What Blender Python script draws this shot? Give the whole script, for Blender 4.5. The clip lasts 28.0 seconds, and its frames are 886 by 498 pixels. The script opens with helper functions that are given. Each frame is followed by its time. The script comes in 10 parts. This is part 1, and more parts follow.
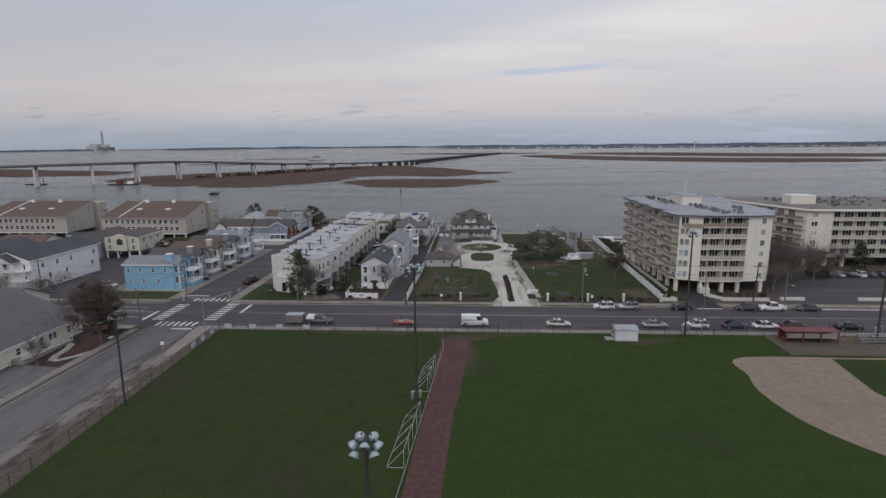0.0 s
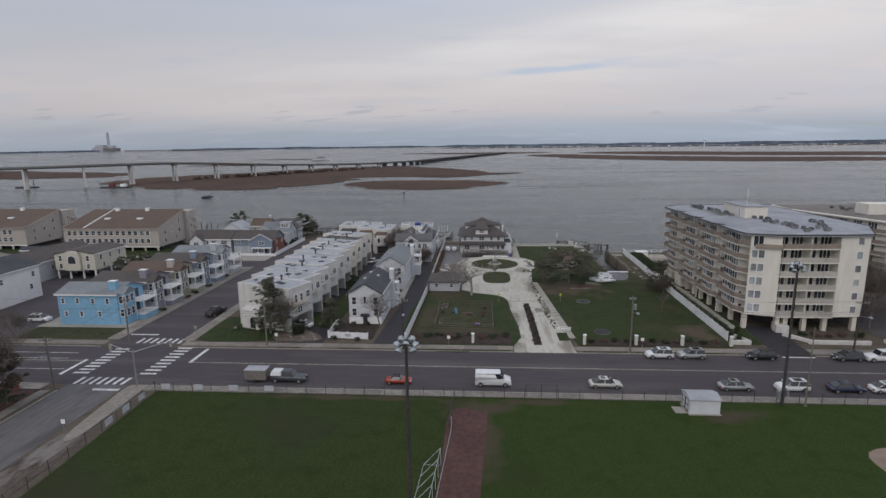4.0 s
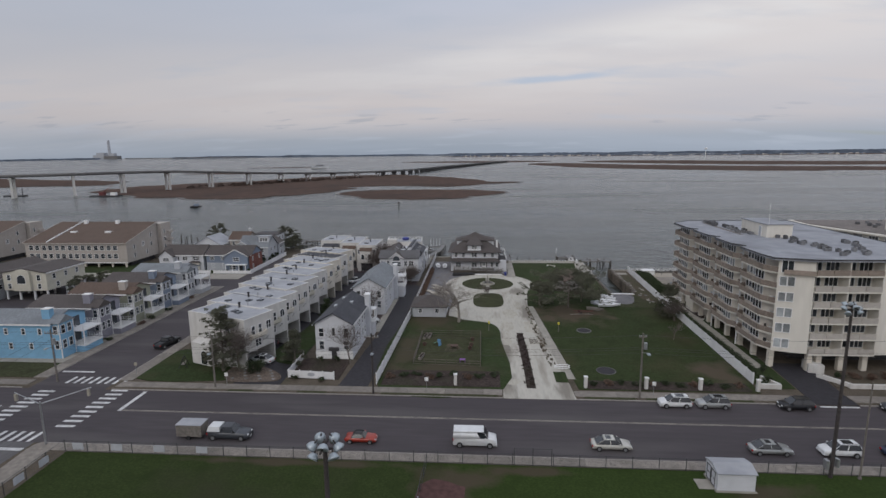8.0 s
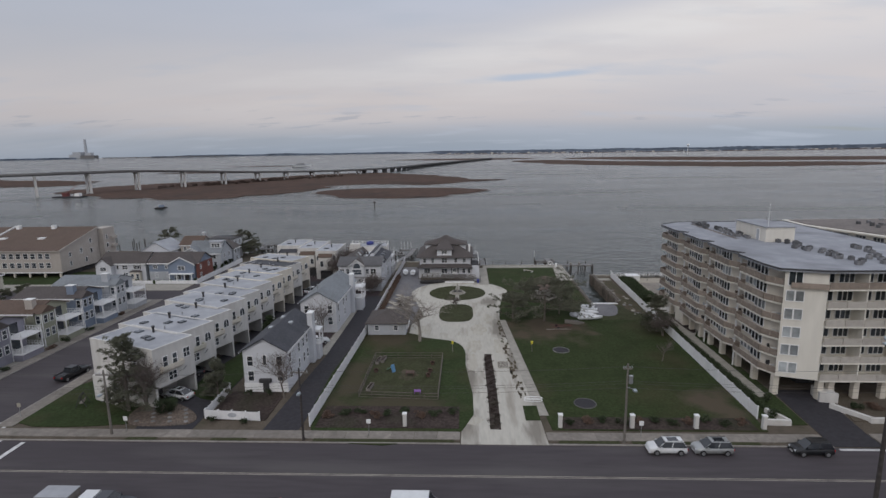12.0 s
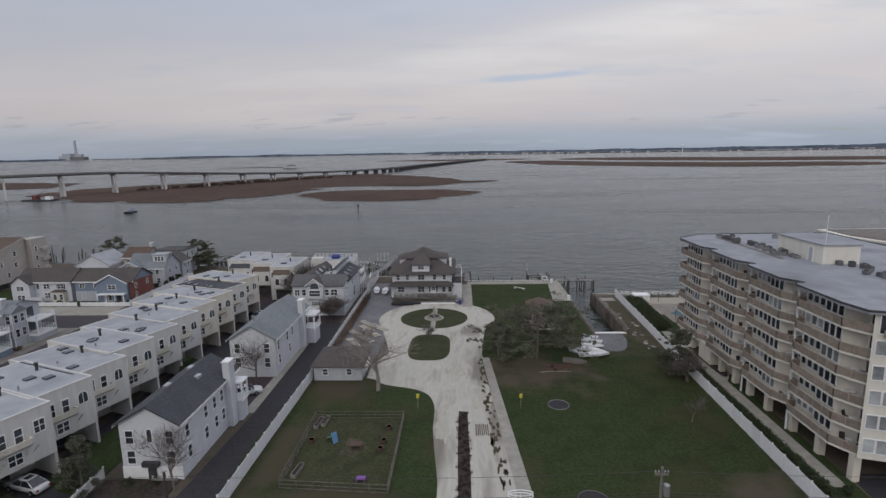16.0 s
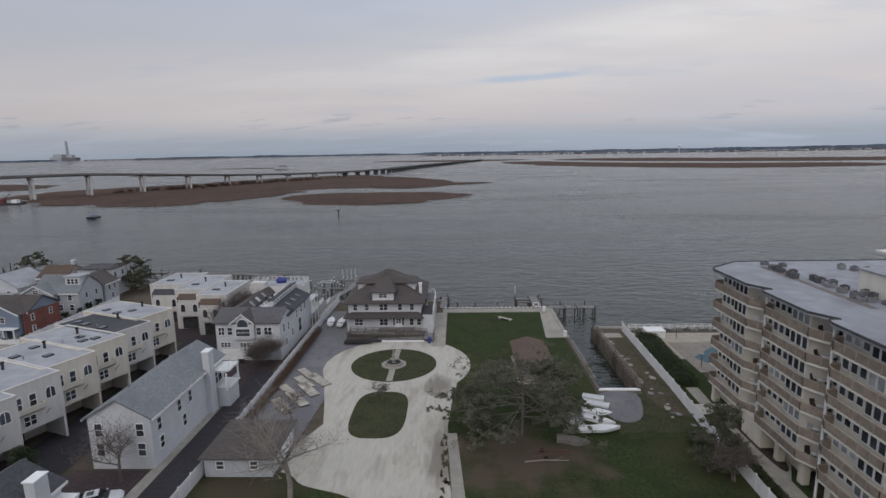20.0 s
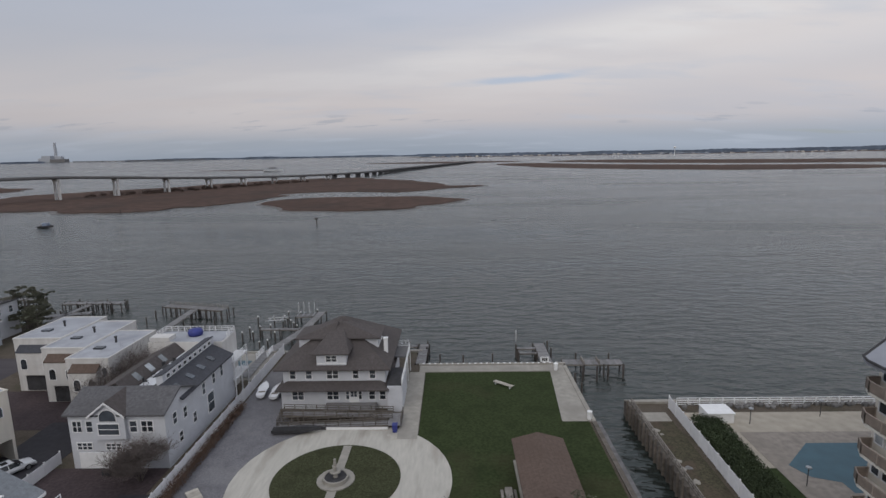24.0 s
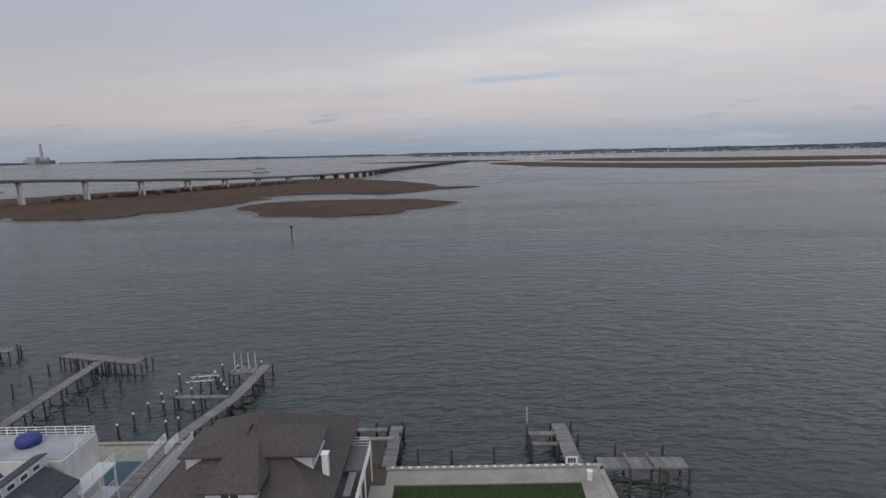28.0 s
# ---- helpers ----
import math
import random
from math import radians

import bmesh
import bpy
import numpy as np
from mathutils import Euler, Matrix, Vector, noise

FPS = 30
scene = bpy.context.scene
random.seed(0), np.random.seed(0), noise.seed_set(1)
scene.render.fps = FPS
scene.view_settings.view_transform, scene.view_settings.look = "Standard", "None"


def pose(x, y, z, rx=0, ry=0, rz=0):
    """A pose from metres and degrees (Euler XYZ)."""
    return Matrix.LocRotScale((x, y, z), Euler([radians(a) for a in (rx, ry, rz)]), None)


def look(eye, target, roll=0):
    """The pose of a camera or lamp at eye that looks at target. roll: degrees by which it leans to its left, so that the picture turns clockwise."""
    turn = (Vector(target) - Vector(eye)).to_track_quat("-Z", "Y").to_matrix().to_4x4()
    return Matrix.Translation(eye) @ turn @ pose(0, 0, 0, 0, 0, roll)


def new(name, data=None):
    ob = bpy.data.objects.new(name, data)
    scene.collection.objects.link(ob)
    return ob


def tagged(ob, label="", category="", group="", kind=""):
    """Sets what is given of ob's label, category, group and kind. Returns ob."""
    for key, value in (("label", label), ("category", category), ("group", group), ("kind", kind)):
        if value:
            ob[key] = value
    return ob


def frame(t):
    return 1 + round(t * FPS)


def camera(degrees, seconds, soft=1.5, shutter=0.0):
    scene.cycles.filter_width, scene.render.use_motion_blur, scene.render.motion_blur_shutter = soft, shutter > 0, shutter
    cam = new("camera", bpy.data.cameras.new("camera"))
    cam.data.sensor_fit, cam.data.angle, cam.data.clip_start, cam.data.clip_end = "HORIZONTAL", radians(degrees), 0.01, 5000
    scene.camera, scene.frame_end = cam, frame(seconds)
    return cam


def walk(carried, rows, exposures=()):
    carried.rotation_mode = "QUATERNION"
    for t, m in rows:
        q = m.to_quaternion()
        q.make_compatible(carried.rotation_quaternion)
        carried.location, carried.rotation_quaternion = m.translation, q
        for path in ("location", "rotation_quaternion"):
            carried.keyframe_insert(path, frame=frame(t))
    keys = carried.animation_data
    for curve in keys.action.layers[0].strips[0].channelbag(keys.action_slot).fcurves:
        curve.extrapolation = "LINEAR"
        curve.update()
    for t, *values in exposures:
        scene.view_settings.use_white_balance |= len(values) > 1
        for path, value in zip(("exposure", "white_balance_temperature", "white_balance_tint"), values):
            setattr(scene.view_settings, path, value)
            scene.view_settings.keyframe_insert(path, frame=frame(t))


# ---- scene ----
cam = camera(79.7, 28.0)
PATH = [
    (0, (2.917, -40.62, 36.124), (2.801, -38.66, 35.743), -0.5),
    (0.5, (2.716, -38.88, 36.165), (2.6, -36.92, 35.782), -0.6),
    (1, (2.525, -36.934, 36.237), (2.409, -34.974, 35.854), -0.6),
    (1.5, (2.444, -34.006, 36.282), (2.327, -32.046, 35.898), -0.7),
    (2, (2.36, -30.9, 36.331), (2.245, -28.94, 35.948), -0.7),
    (2.5, (2.227, -27.125, 36.367), (2.11, -25.165, 35.984), -0.7),
    (3, (2.076, -22.797, 36.235), (1.956, -20.837, 35.854), -0.8),
    (3.5, (1.575, -18.128, 36.324), (1.443, -16.169, 35.941), -0.7),
    (5.5, (0.483, -1.658, 36.349), (0.336, 0.302, 35.979), -0.8),
    (6, (0.512, 0.052, 36.474), (0.367, 2.013, 36.11), -0.7),
    (6.5, (0.656, 0.616, 36.574), (0.51, 2.578, 36.213), -0.7),
    (7, (1.264, 0.843, 36.532), (1.113, 2.805, 36.175), -0.7),
    (7.5, (2.45, 1.049, 36.561), (2.304, 3.012, 36.206), -0.8),
    (8, (3.839, 1.094, 36.506), (3.696, 3.058, 36.154), -0.6),
    (8.5, (5.168, 1.542, 36.529), (5.009, 3.505, 36.176), -0.7),
    (9, (6.015, 2.469, 36.447), (5.84, 4.429, 36.092), -0.6),
    (9.5, (6.689, 3.863, 36.347), (6.502, 5.822, 35.99), -0.6),
    (10, (7.187, 5.759, 36.227), (6.995, 7.717, 35.869), -0.7),
    (10.5, (7.418, 7.911, 36.168), (7.206, 9.867, 35.809), -0.6),
    (10.8, (7.62, 9.42, 36.13), (7.508, 11.384, 35.769), -0.75),
    (11, (7.757, 10.463, 36.105), (7.645, 12.427, 35.743), -0.8),
    (11.5, (7.996, 13.237, 35.994), (7.901, 15.202, 35.633), -0.8),
    (12, (8.222, 15.893, 35.978), (8.132, 17.858, 35.617), -0.9),
    (12.5, (8.592, 18.478, 35.937), (8.501, 20.443, 35.576), -0.9),
    (14.5, (10.189, 29.376, 35.597), (10.111, 31.342, 35.239), -1.0),
    (15, (10.741, 32.526, 35.423), (10.663, 34.492, 35.065), -1.0),
    (15.5, (11.289, 35.448, 35.311), (11.215, 37.415, 34.954), -1.0),
    (16, (11.899, 38.47, 35.275), (11.827, 40.437, 34.917), -1.0),
    (16.5, (12.523, 41.537, 35.183), (12.454, 43.504, 34.825), -1.1),
    (17, (13.105, 44.619, 35.048), (13.04, 46.586, 34.692), -1.0),
    (17.5, (13.921, 47.911, 35.057), (13.857, 49.878, 34.698), -1.2),
    (18, (14.652, 50.728, 35.125), (14.59, 52.695, 34.767), -1.1),
    (18.5, (15.257, 53.87, 35.243), (15.196, 55.837, 34.884), -1.2),
    (19, (15.831, 56.923, 35.239), (15.773, 58.89, 34.881), -1.1),
    (19.5, (16.474, 60.162, 35.228), (16.416, 62.129, 34.871), -1.1),
    (20, (16.91, 63.576, 35.29), (16.851, 65.543, 34.934), -1.0),
    (20.5, (17.252, 67.288, 35.329), (17.195, 69.255, 34.973), -1.0),
    (22.5, (18.403, 82.252, 35.657), (18.354, 84.22, 35.302), -1.1),
    (23, (18.614, 86.411, 35.553), (18.569, 88.379, 35.201), -1.0),
    (23.5, (18.768, 90.72, 35.542), (18.726, 92.689, 35.191), -0.9),
    (24, (19.171, 94.954, 35.605), (19.131, 96.922, 35.254), -1.0),
    (24.5, (19.454, 99.132, 35.663), (19.417, 101.101, 35.311), -1.0),
    (25, (19.77, 103.054, 35.701), (19.737, 105.022, 35.349), -1.0),
    (25.5, (19.934, 106.913, 35.788), (19.905, 108.881, 35.434), -1.1),
    (26, (20.087, 110.599, 35.856), (20.058, 112.568, 35.503), -1.2),
    (26.5, (20.145, 114.237, 36.004), (20.12, 116.205, 35.65), -1.2),
    (27, (20.246, 117.719, 36.158), (20.224, 119.687, 35.802), -1.3),
    (27.5, (20.296, 121.124, 36.197), (20.278, 123.092, 35.843), -1.2),
    (28, (20.607, 125.092, 35.988), (20.591, 127.061, 35.633), -1.3),
]
walk(cam, [(t, look(*p)) for t, *p in PATH], [(0.0, 0.07), (3.5, 0.07), (6.0, 0.03), (10.0, 0.0), (20.0, 0.0), (28.0, -0.05)])

# ---- light: overcast evening sky, high thin cloud, one very soft sun ----


def make_world():
    world = bpy.data.worlds.new("overcast_sky")
    world.use_nodes = True
    scene.world = world
    nt = world.node_tree
    nt.nodes.clear()
    N, L = nt.nodes.new, nt.links.new
    out, bg = N("ShaderNodeOutputWorld"), N("ShaderNodeBackground")
    sky = N("ShaderNodeTexSky")
    sky.sky_type, sky.sun_disc = "NISHITA", False
    sky.sun_elevation, sky.sun_rotation = radians(28), radians(200)
    gain = N("ShaderNodeVectorMath")
    gain.operation = "SCALE"
    gain.inputs["Scale"].default_value = 0.055
    L(sky.outputs[0], gain.inputs[0])
    co, sep = N("ShaderNodeTexCoord"), N("ShaderNodeSeparateXYZ")
    L(co.outputs["Generated"], sep.inputs[0])
    # cloud deck: directions laid onto a flat layer
    up = N("ShaderNodeMath")
    up.operation = "ADD"
    up.inputs[1].default_value = 0.16
    L(sep.outputs[2], up.inputs[0])
    flat = N("ShaderNodeCombineXYZ")
    for i in (0, 1):
        d = N("ShaderNodeMath")
        d.operation = "DIVIDE"
        L(sep.outputs[i], d.inputs[0])
        L(up.outputs[0], d.inputs[1])
        L(d.outputs[0], flat.inputs[i])
    mp = N("ShaderNodeMapping")
    mp.inputs["Scale"].default_value = (0.40, 0.95, 1.0)
    mp.inputs["Rotation"].default_value = (0, 0, radians(-14))
    L(flat.outputs[0], mp.inputs[0])

    def cloud(scale, detail, lo, hi, seed):
        n, r = N("ShaderNodeTexNoise"), N("ShaderNodeMapRange")
        n.noise_dimensions = "4D"
        n.inputs["W"].default_value = seed
        n.inputs["Scale"].default_value, n.inputs["Detail"].default_value = scale, detail
        r.inputs["From Min"].default_value, r.inputs["From Max"].default_value = lo, hi
        r.interpolation_type = "SMOOTHSTEP"
        L(mp.outputs[0], n.inputs["Vector"])
        L(n.outputs["Fac"], r.inputs["Value"])
        return r.outputs[0]

    # grey-blue base by height over the horizon, then lighter veils, a pink band and low grey bars
    ramp = N("ShaderNodeValToRGB")
    cr = ramp.color_ramp
    cr.elements[0].position, cr.elements[0].color = 0.0, (0.30, 0.345, 0.41, 1)
    cr.elements[1].position, cr.elements[1].color = 1.0, (0.80, 0.83, 0.92, 1)
    for p, c in ((0.026, (0.355, 0.390, 0.445)), (0.040, (0.43, 0.44, 0.48)), (0.058, (0.545, 0.510, 0.515)), (0.09, (0.60, 0.555, 0.55)), (0.14, (0.56, 0.545, 0.565)), (0.19, (0.525, 0.535, 0.585)), (0.25, (0.53, 0.555, 0.63)), (0.45, (0.60, 0.63, 0.71))):
        e = cr.elements.new(p)
        e.color = (*c, 1)
    L(sep.outputs[2], ramp.inputs[0])

    def mix(a, b, fac, kind="MIX"):
        m = N("ShaderNodeMix")
        m.data_type, m.blend_type = "RGBA", kind
        for sock, v in ((m.inputs[6], a), (m.inputs[7], b)):
            if isinstance(v, tuple):
                sock.default_value = v
            else:
                L(v, sock)
        if isinstance(fac, float):
            m.inputs[0].default_value = fac
        else:
            L(fac, m.inputs[0])
        return m.outputs[2]

    def times(a, k):
        m = N("ShaderNodeMath")
        m.operation = "MULTIPLY"
        L(a, m.inputs[0])
        m.inputs[1].default_value = k
        return m.outputs[0]

    side = N("ShaderNodeMapRange")
    side.inputs["From Min"].default_value, side.inputs["From Max"].default_value = -0.55, 0.6
    L(sep.outputs[0], side.inputs["Value"])

    def both(a, b):
        m = N("ShaderNodeMath")
        m.operation = "MULTIPLY"
        L(a, m.inputs[0])
        L(b, m.inputs[1])
        return m.outputs[0]

    def line(kx, k0):
        """Height above a slanting line across the sky: z - k0 - kx * x."""
        m = N("ShaderNodeMath")
        m.operation = "MULTIPLY_ADD"
        L(sep.outputs[0], m.inputs[0])
        m.inputs[1].default_value = -kx
        a = N("ShaderNodeMath")
        a.operation = "SUBTRACT"
        L(sep.outputs[2], a.inputs[0])
        a.inputs[1].default_value = k0
        L(a.outputs[0], m.inputs[2])
        return m.outputs[0]

    def hump(v, lo, mid0, mid1, hi):
        a, b = N("ShaderNodeMapRange"), N("ShaderNodeMapRange")
        a.interpolation_type = b.interpolation_type = "SMOOTHSTEP"
        a.inputs["From Min"].default_value, a.inputs["From Max"].default_value = lo, mid0
        b.inputs["From Min"].default_value, b.inputs["From Max"].default_value = hi, mid1
        L(v, a.inputs["Value"])
        L(v, b.inputs["Value"])
        return both(a.outputs[0], b.outputs[0])

    # a broad cream veil that climbs to the lighter side, streaked; grey-blue masses; small low bars
    body = mix(ramp.outputs[0], (0.42, 0.465, 0.545, 1), times(cloud(0.7, 4, 0.44, 0.70, 7.3), 0.40))
    lift = N("ShaderNodeMapRange")
    for k, v in zip(("From Min", "From Max", "To Min", "To Max"), (-0.6, 0.15, 0.25, 1.0)):
        lift.inputs[k].default_value = v
    L(sep.outputs[0], lift.inputs["Value"])
    veil = hump(line(0.11, 0.15), -0.11, -0.03, 0.0, 0.10)
    body = mix(body, (0.66, 0.625, 0.62, 1), both(both(veil, cloud(1.3, 6, 0.28, 0.58, 2.0)), lift.outputs[0]))
    body = mix(body, (0.74, 0.72, 0.71, 1), both(both(hump(line(0.12, 0.165), -0.05, -0.01, 0.0, 0.045), side.outputs[0]), cloud(2.4, 6, 0.38, 0.62, 5.2)))
    body = mix(body, (0.47, 0.51, 0.585, 1), times(cloud(3.0, 6, 0.54, 0.70, 9.4), 0.40))
    body = mix(body, (0.37, 0.39, 0.44, 1), times(both(cloud(7.0, 5, 0.57, 0.68, 4.1), hump(sep.outputs[2], 0.035, 0.05, 0.06, 0.085)), 0.6))
    # thin gaps where the clear sky shows
    gap = both(hump(line(0.05, 0.124), -0.010, -0.003, 0.001, 0.009), hump(sep.outputs[0], -0.04, 0.08, 0.18, 0.27))
    total = mix(body, (0.35, 0.47, 0.63, 1), times(both(gap, cloud(4.0, 5, 0.36, 0.54, 1.7)), 0.55))
    total = mix(total, gain.outputs[0], times(cloud(1.6, 3, 0.66, 0.76, 11.6), 0.25))
    # below the horizon, as dark as water
    low = N("ShaderNodeMapRange")
    low.inputs["From Min"].default_value, low.inputs["From Max"].default_value = -0.02, 0.0
    L(sep.outputs[2], low.inputs["Value"])
    total = mix((0.16, 0.18, 0.2, 1), total, low.outputs[0])
    tint = N("ShaderNodeMapRange")
    for k, v in zip(("From Min", "From Max", "To Min", "To Max"), (-0.6, 0.7, 0.90, 1.07)):
        tint.inputs[k].default_value = v
    L(sep.outputs[0], tint.inputs["Value"])
    L(tint.outputs[0], bg.inputs[1])
    total = mix(total, (0.985, 1.0, 1.025, 1), 1.0, "MULTIPLY")
    L(total, bg.inputs[0])
    L(bg.outputs[0], out.inputs[0])


make_world()
sun = new("sun", bpy.data.lights.new("sun", "SUN"))
sun.data.energy, sun.data.angle, sun.data.color = 0.85, radians(40), (1.0, 0.93, 0.84)
sun.matrix_world = look((0, 0, 200), (50, 140, 90))


# ---- materials ----
def mat(name, col, rough=0.7, var=0.22, scale=2.0, bump=0.15, metal=0.0, rnd=0.0, stain=None, stain_amt=0.4, stain_scale=0.15, lines=None, spec=0.4, stretch=(1, 1, 1), wear=None):
    """A surface with grain at one scale and blotches at a larger one; lines: (axis, spacing, depth) for boards and courses; wear: (colour, amount, spots (x, y, rx, ry)) for trodden ground with a ragged, soft edge."""
    m = bpy.data.materials.new(name)
    m.use_nodes = True
    nt = m.node_tree
    N, L = nt.nodes.new, nt.links.new
    bs = nt.nodes["Principled BSDF"]
    geo = N("ShaderNodeNewGeometry")
    mp = N("ShaderNodeMapping")
    mp.inputs["Scale"].default_value = stretch
    L(geo.outputs["Position"], mp.inputs[0])

    def noise_of(s, detail=5.0):
        n = N("ShaderNodeTexNoise")
        n.inputs["Scale"].default_value, n.inputs["Detail"].default_value = s, detail
        L(mp.outputs[0], n.inputs["Vector"])
        return n.outputs["Fac"]

    def mix(a, b, fac, kind="MIX"):
        x = N("ShaderNodeMix")
        x.data_type, x.blend_type = "RGBA", kind
        for sock, v in ((x.inputs[6], a), (x.inputs[7], b)):
            if isinstance(v, tuple):
                sock.default_value = v
            else:
                L(v, sock)
        if isinstance(fac, float):
            x.inputs[0].default_value = fac
        else:
            L(fac, x.inputs[0])
        return x.outputs[2]

    def fit_range(v, a, b, c=0.0, d=1.0):
        r = N("ShaderNodeMapRange")
        for k, x in zip(("From Min", "From Max", "To Min", "To Max"), (a, b, c, d)):
            r.inputs[k].default_value = x
        L(v, r.inputs["Value"])
        return r.outputs[0]

    fine, wide = noise_of(scale), noise_of(scale * 0.09, 3.0)
    dark = tuple(c * (1 - var) for c in col) + (1,)
    light = tuple(min(1.0, c * (1 + var)) for c in col) + (1,)
    c = mix(dark, light, fit_range(fine, 0.3, 0.7))
    c = mix(c, dark, fit_range(wide, 0.5, 0.72, 0.0, 0.7))
    if stain:
        c = mix(c, tuple(stain) + (1,), fit_range(noise_of(stain_scale, 6.0), 0.52, 0.68, 0.0, stain_amt))
    if wear:
        tread, amount, spots = wear
        ragged = fit_range(noise_of(max(0.22, stain_scale * 2), 6.0), 0.3, 0.7, -0.5, 0.5)
        for cx, cy, rx, ry in spots:
            off = N("ShaderNodeVectorMath")
            off.operation = "SUBTRACT"
            off.inputs[1].default_value = (cx, cy, 0)
            L(geo.outputs["Position"], off.inputs[0])
            sc = N("ShaderNodeVectorMath")
            sc.operation = "MULTIPLY"
            sc.inputs[1].default_value = (1 / rx, 1 / ry, 0)
            L(off.outputs[0], sc.inputs[0])
            ln = N("ShaderNodeVectorMath")
            ln.operation = "LENGTH"
            L(sc.outputs[0], ln.inputs[0])
            ad = N("ShaderNodeMath")
            L(ln.outputs["Value"], ad.inputs[0])
            L(ragged, ad.inputs[1])
            c = mix(c, tuple(tread) + (1,), fit_range(ad.outputs[0], 0.45, 1.15, amount, 0.0))
    height = fine
    if lines:
        axis, spacing, depth = lines
        sep = N("ShaderNodeSeparateXYZ")
        L(geo.outputs["Position"], sep.inputs[0])
        saw = N("ShaderNodeMath")
        saw.operation = "FRACT"
        div = N("ShaderNodeMath")
        div.operation = "DIVIDE"
        div.inputs[1].default_value = spacing
        L(sep.outputs[axis], div.inputs[0])
        L(div.outputs[0], saw.inputs[0])
        joint = fit_range(saw.outputs[0], 0.0, 0.12, 1.0 - depth, 1.0)
        cj = N("ShaderNodeCombineColor")
        for i in range(3):
            L(joint, cj.inputs[i])
        c = mix(c, cj.outputs[0], 1.0, "MULTIPLY")
    if rnd:
        oi = N("ShaderNodeObjectInfo")
        v = fit_range(oi.outputs["Random"], 0.0, 1.0, 1 - rnd, 1 + rnd)
        hs = N("ShaderNodeHueSaturation")
        L(v, hs.inputs["Value"])
        L(c, hs.inputs["Color"])
        c = hs.outputs[0]
    L(c, bs.inputs["Base Color"])
    bs.inputs["Roughness"].default_value, bs.inputs["Metallic"].default_value = rough, metal
    bs.inputs["Specular IOR Level"].default_value = spec
    if bump:
        b = N("ShaderNodeBump")
        b.inputs["Strength"].default_value, b.inputs["Distance"].default_value = bump, 0.05
        L(height, b.inputs["Height"])
        L(b.outputs[0], bs.inputs["Normal"])
    return m


def water_mat():
    m = bpy.data.materials.new("bay_water")
    m.use_nodes = True
    nt = m.node_tree
    N, L = nt.nodes.new, nt.links.new
    bs = nt.nodes["Principled BSDF"]
    geo = N("ShaderNodeNewGeometry")
    heights = []
    for scale, stretch, weight in ((0.05, (0.5, 1.4, 1), 1.2), (0.15, (0.5, 1.2, 1), 2.2), (0.40, (0.6, 1.3, 1), 3.6), (1.2, (0.6, 1.3, 1), 1.5)):
        mp, n, w = N("ShaderNodeMapping"), N("ShaderNodeTexNoise"), N("ShaderNodeMath")
        mp.inputs["Scale"].default_value = stretch
        mp.inputs["Rotation"].default_value = (0, 0, 0.12)
        n.inputs["Scale"].default_value, n.inputs["Detail"].default_value = scale, 1.5
        w.operation = "MULTIPLY"
        w.inputs[1].default_value = weight
        L(geo.outputs["Position"], mp.inputs[0])
        L(mp.outputs[0], n.inputs["Vector"])
        L(n.outputs["Fac"], w.inputs[0])
        heights.append(w.outputs[0])
    total = heights[0]
    for h in heights[1:]:
        a = N("ShaderNodeMath")
        L(total, a.inputs[0])
        L(h, a.inputs[1])
        total = a.outputs[0]
    b = N("ShaderNodeBump")
    b.inputs["Strength"].default_value, b.inputs["Distance"].default_value = 0.4, 0.75
    L(total, b.inputs["Height"])
    L(b.outputs[0], bs.inputs["Normal"])
    n, mx = N("ShaderNodeTexNoise"), N("ShaderNodeMix")
    n.inputs["Scale"].default_value = 0.012
    L(geo.outputs["Position"], n.inputs["Vector"])
    mx.data_type = "RGBA"
    mx.inputs[6].default_value, mx.inputs[7].default_value = (0.014, 0.019, 0.017, 1), (0.031, 0.039, 0.035, 1)
    L(n.outputs["Fac"], mx.inputs[0])
    L(mx.outputs[2], bs.inputs["Base Color"])
    # wind lanes: smoother and rougher streaks
    lanes, rough, lm = N("ShaderNodeTexNoise"), N("ShaderNodeMapRange"), N("ShaderNodeMapping")
    lm.inputs["Scale"].default_value = (0.25, 1.0, 1)
    lanes.inputs["Scale"].default_value, lanes.inputs["Detail"].default_value = 0.016, 4
    L(geo.outputs["Position"], lm.inputs[0])
    L(lm.outputs[0], lanes.inputs["Vector"])
    for k, v in zip(("From Min", "From Max", "To Min", "To Max"), (0.35, 0.65, 0.10, 0.30)):
        rough.inputs[k].default_value = v
    L(lanes.outputs["Fac"], rough.inputs["Value"])
    L(rough.outputs[0], bs.inputs["Roughness"])
    bs.inputs["IOR"].default_value = 1.333
    bs.inputs["Specular IOR Level"].default_value = 1.0
    bs.inputs["Specular Tint"].default_value = (0.93, 1.0, 0.98, 1)
    return m


def glass_mat(name, col, rough=0.08):
    return mat(name, col, rough, 0.35, 0.8, 0.0, spec=0.7, rnd=0.5)


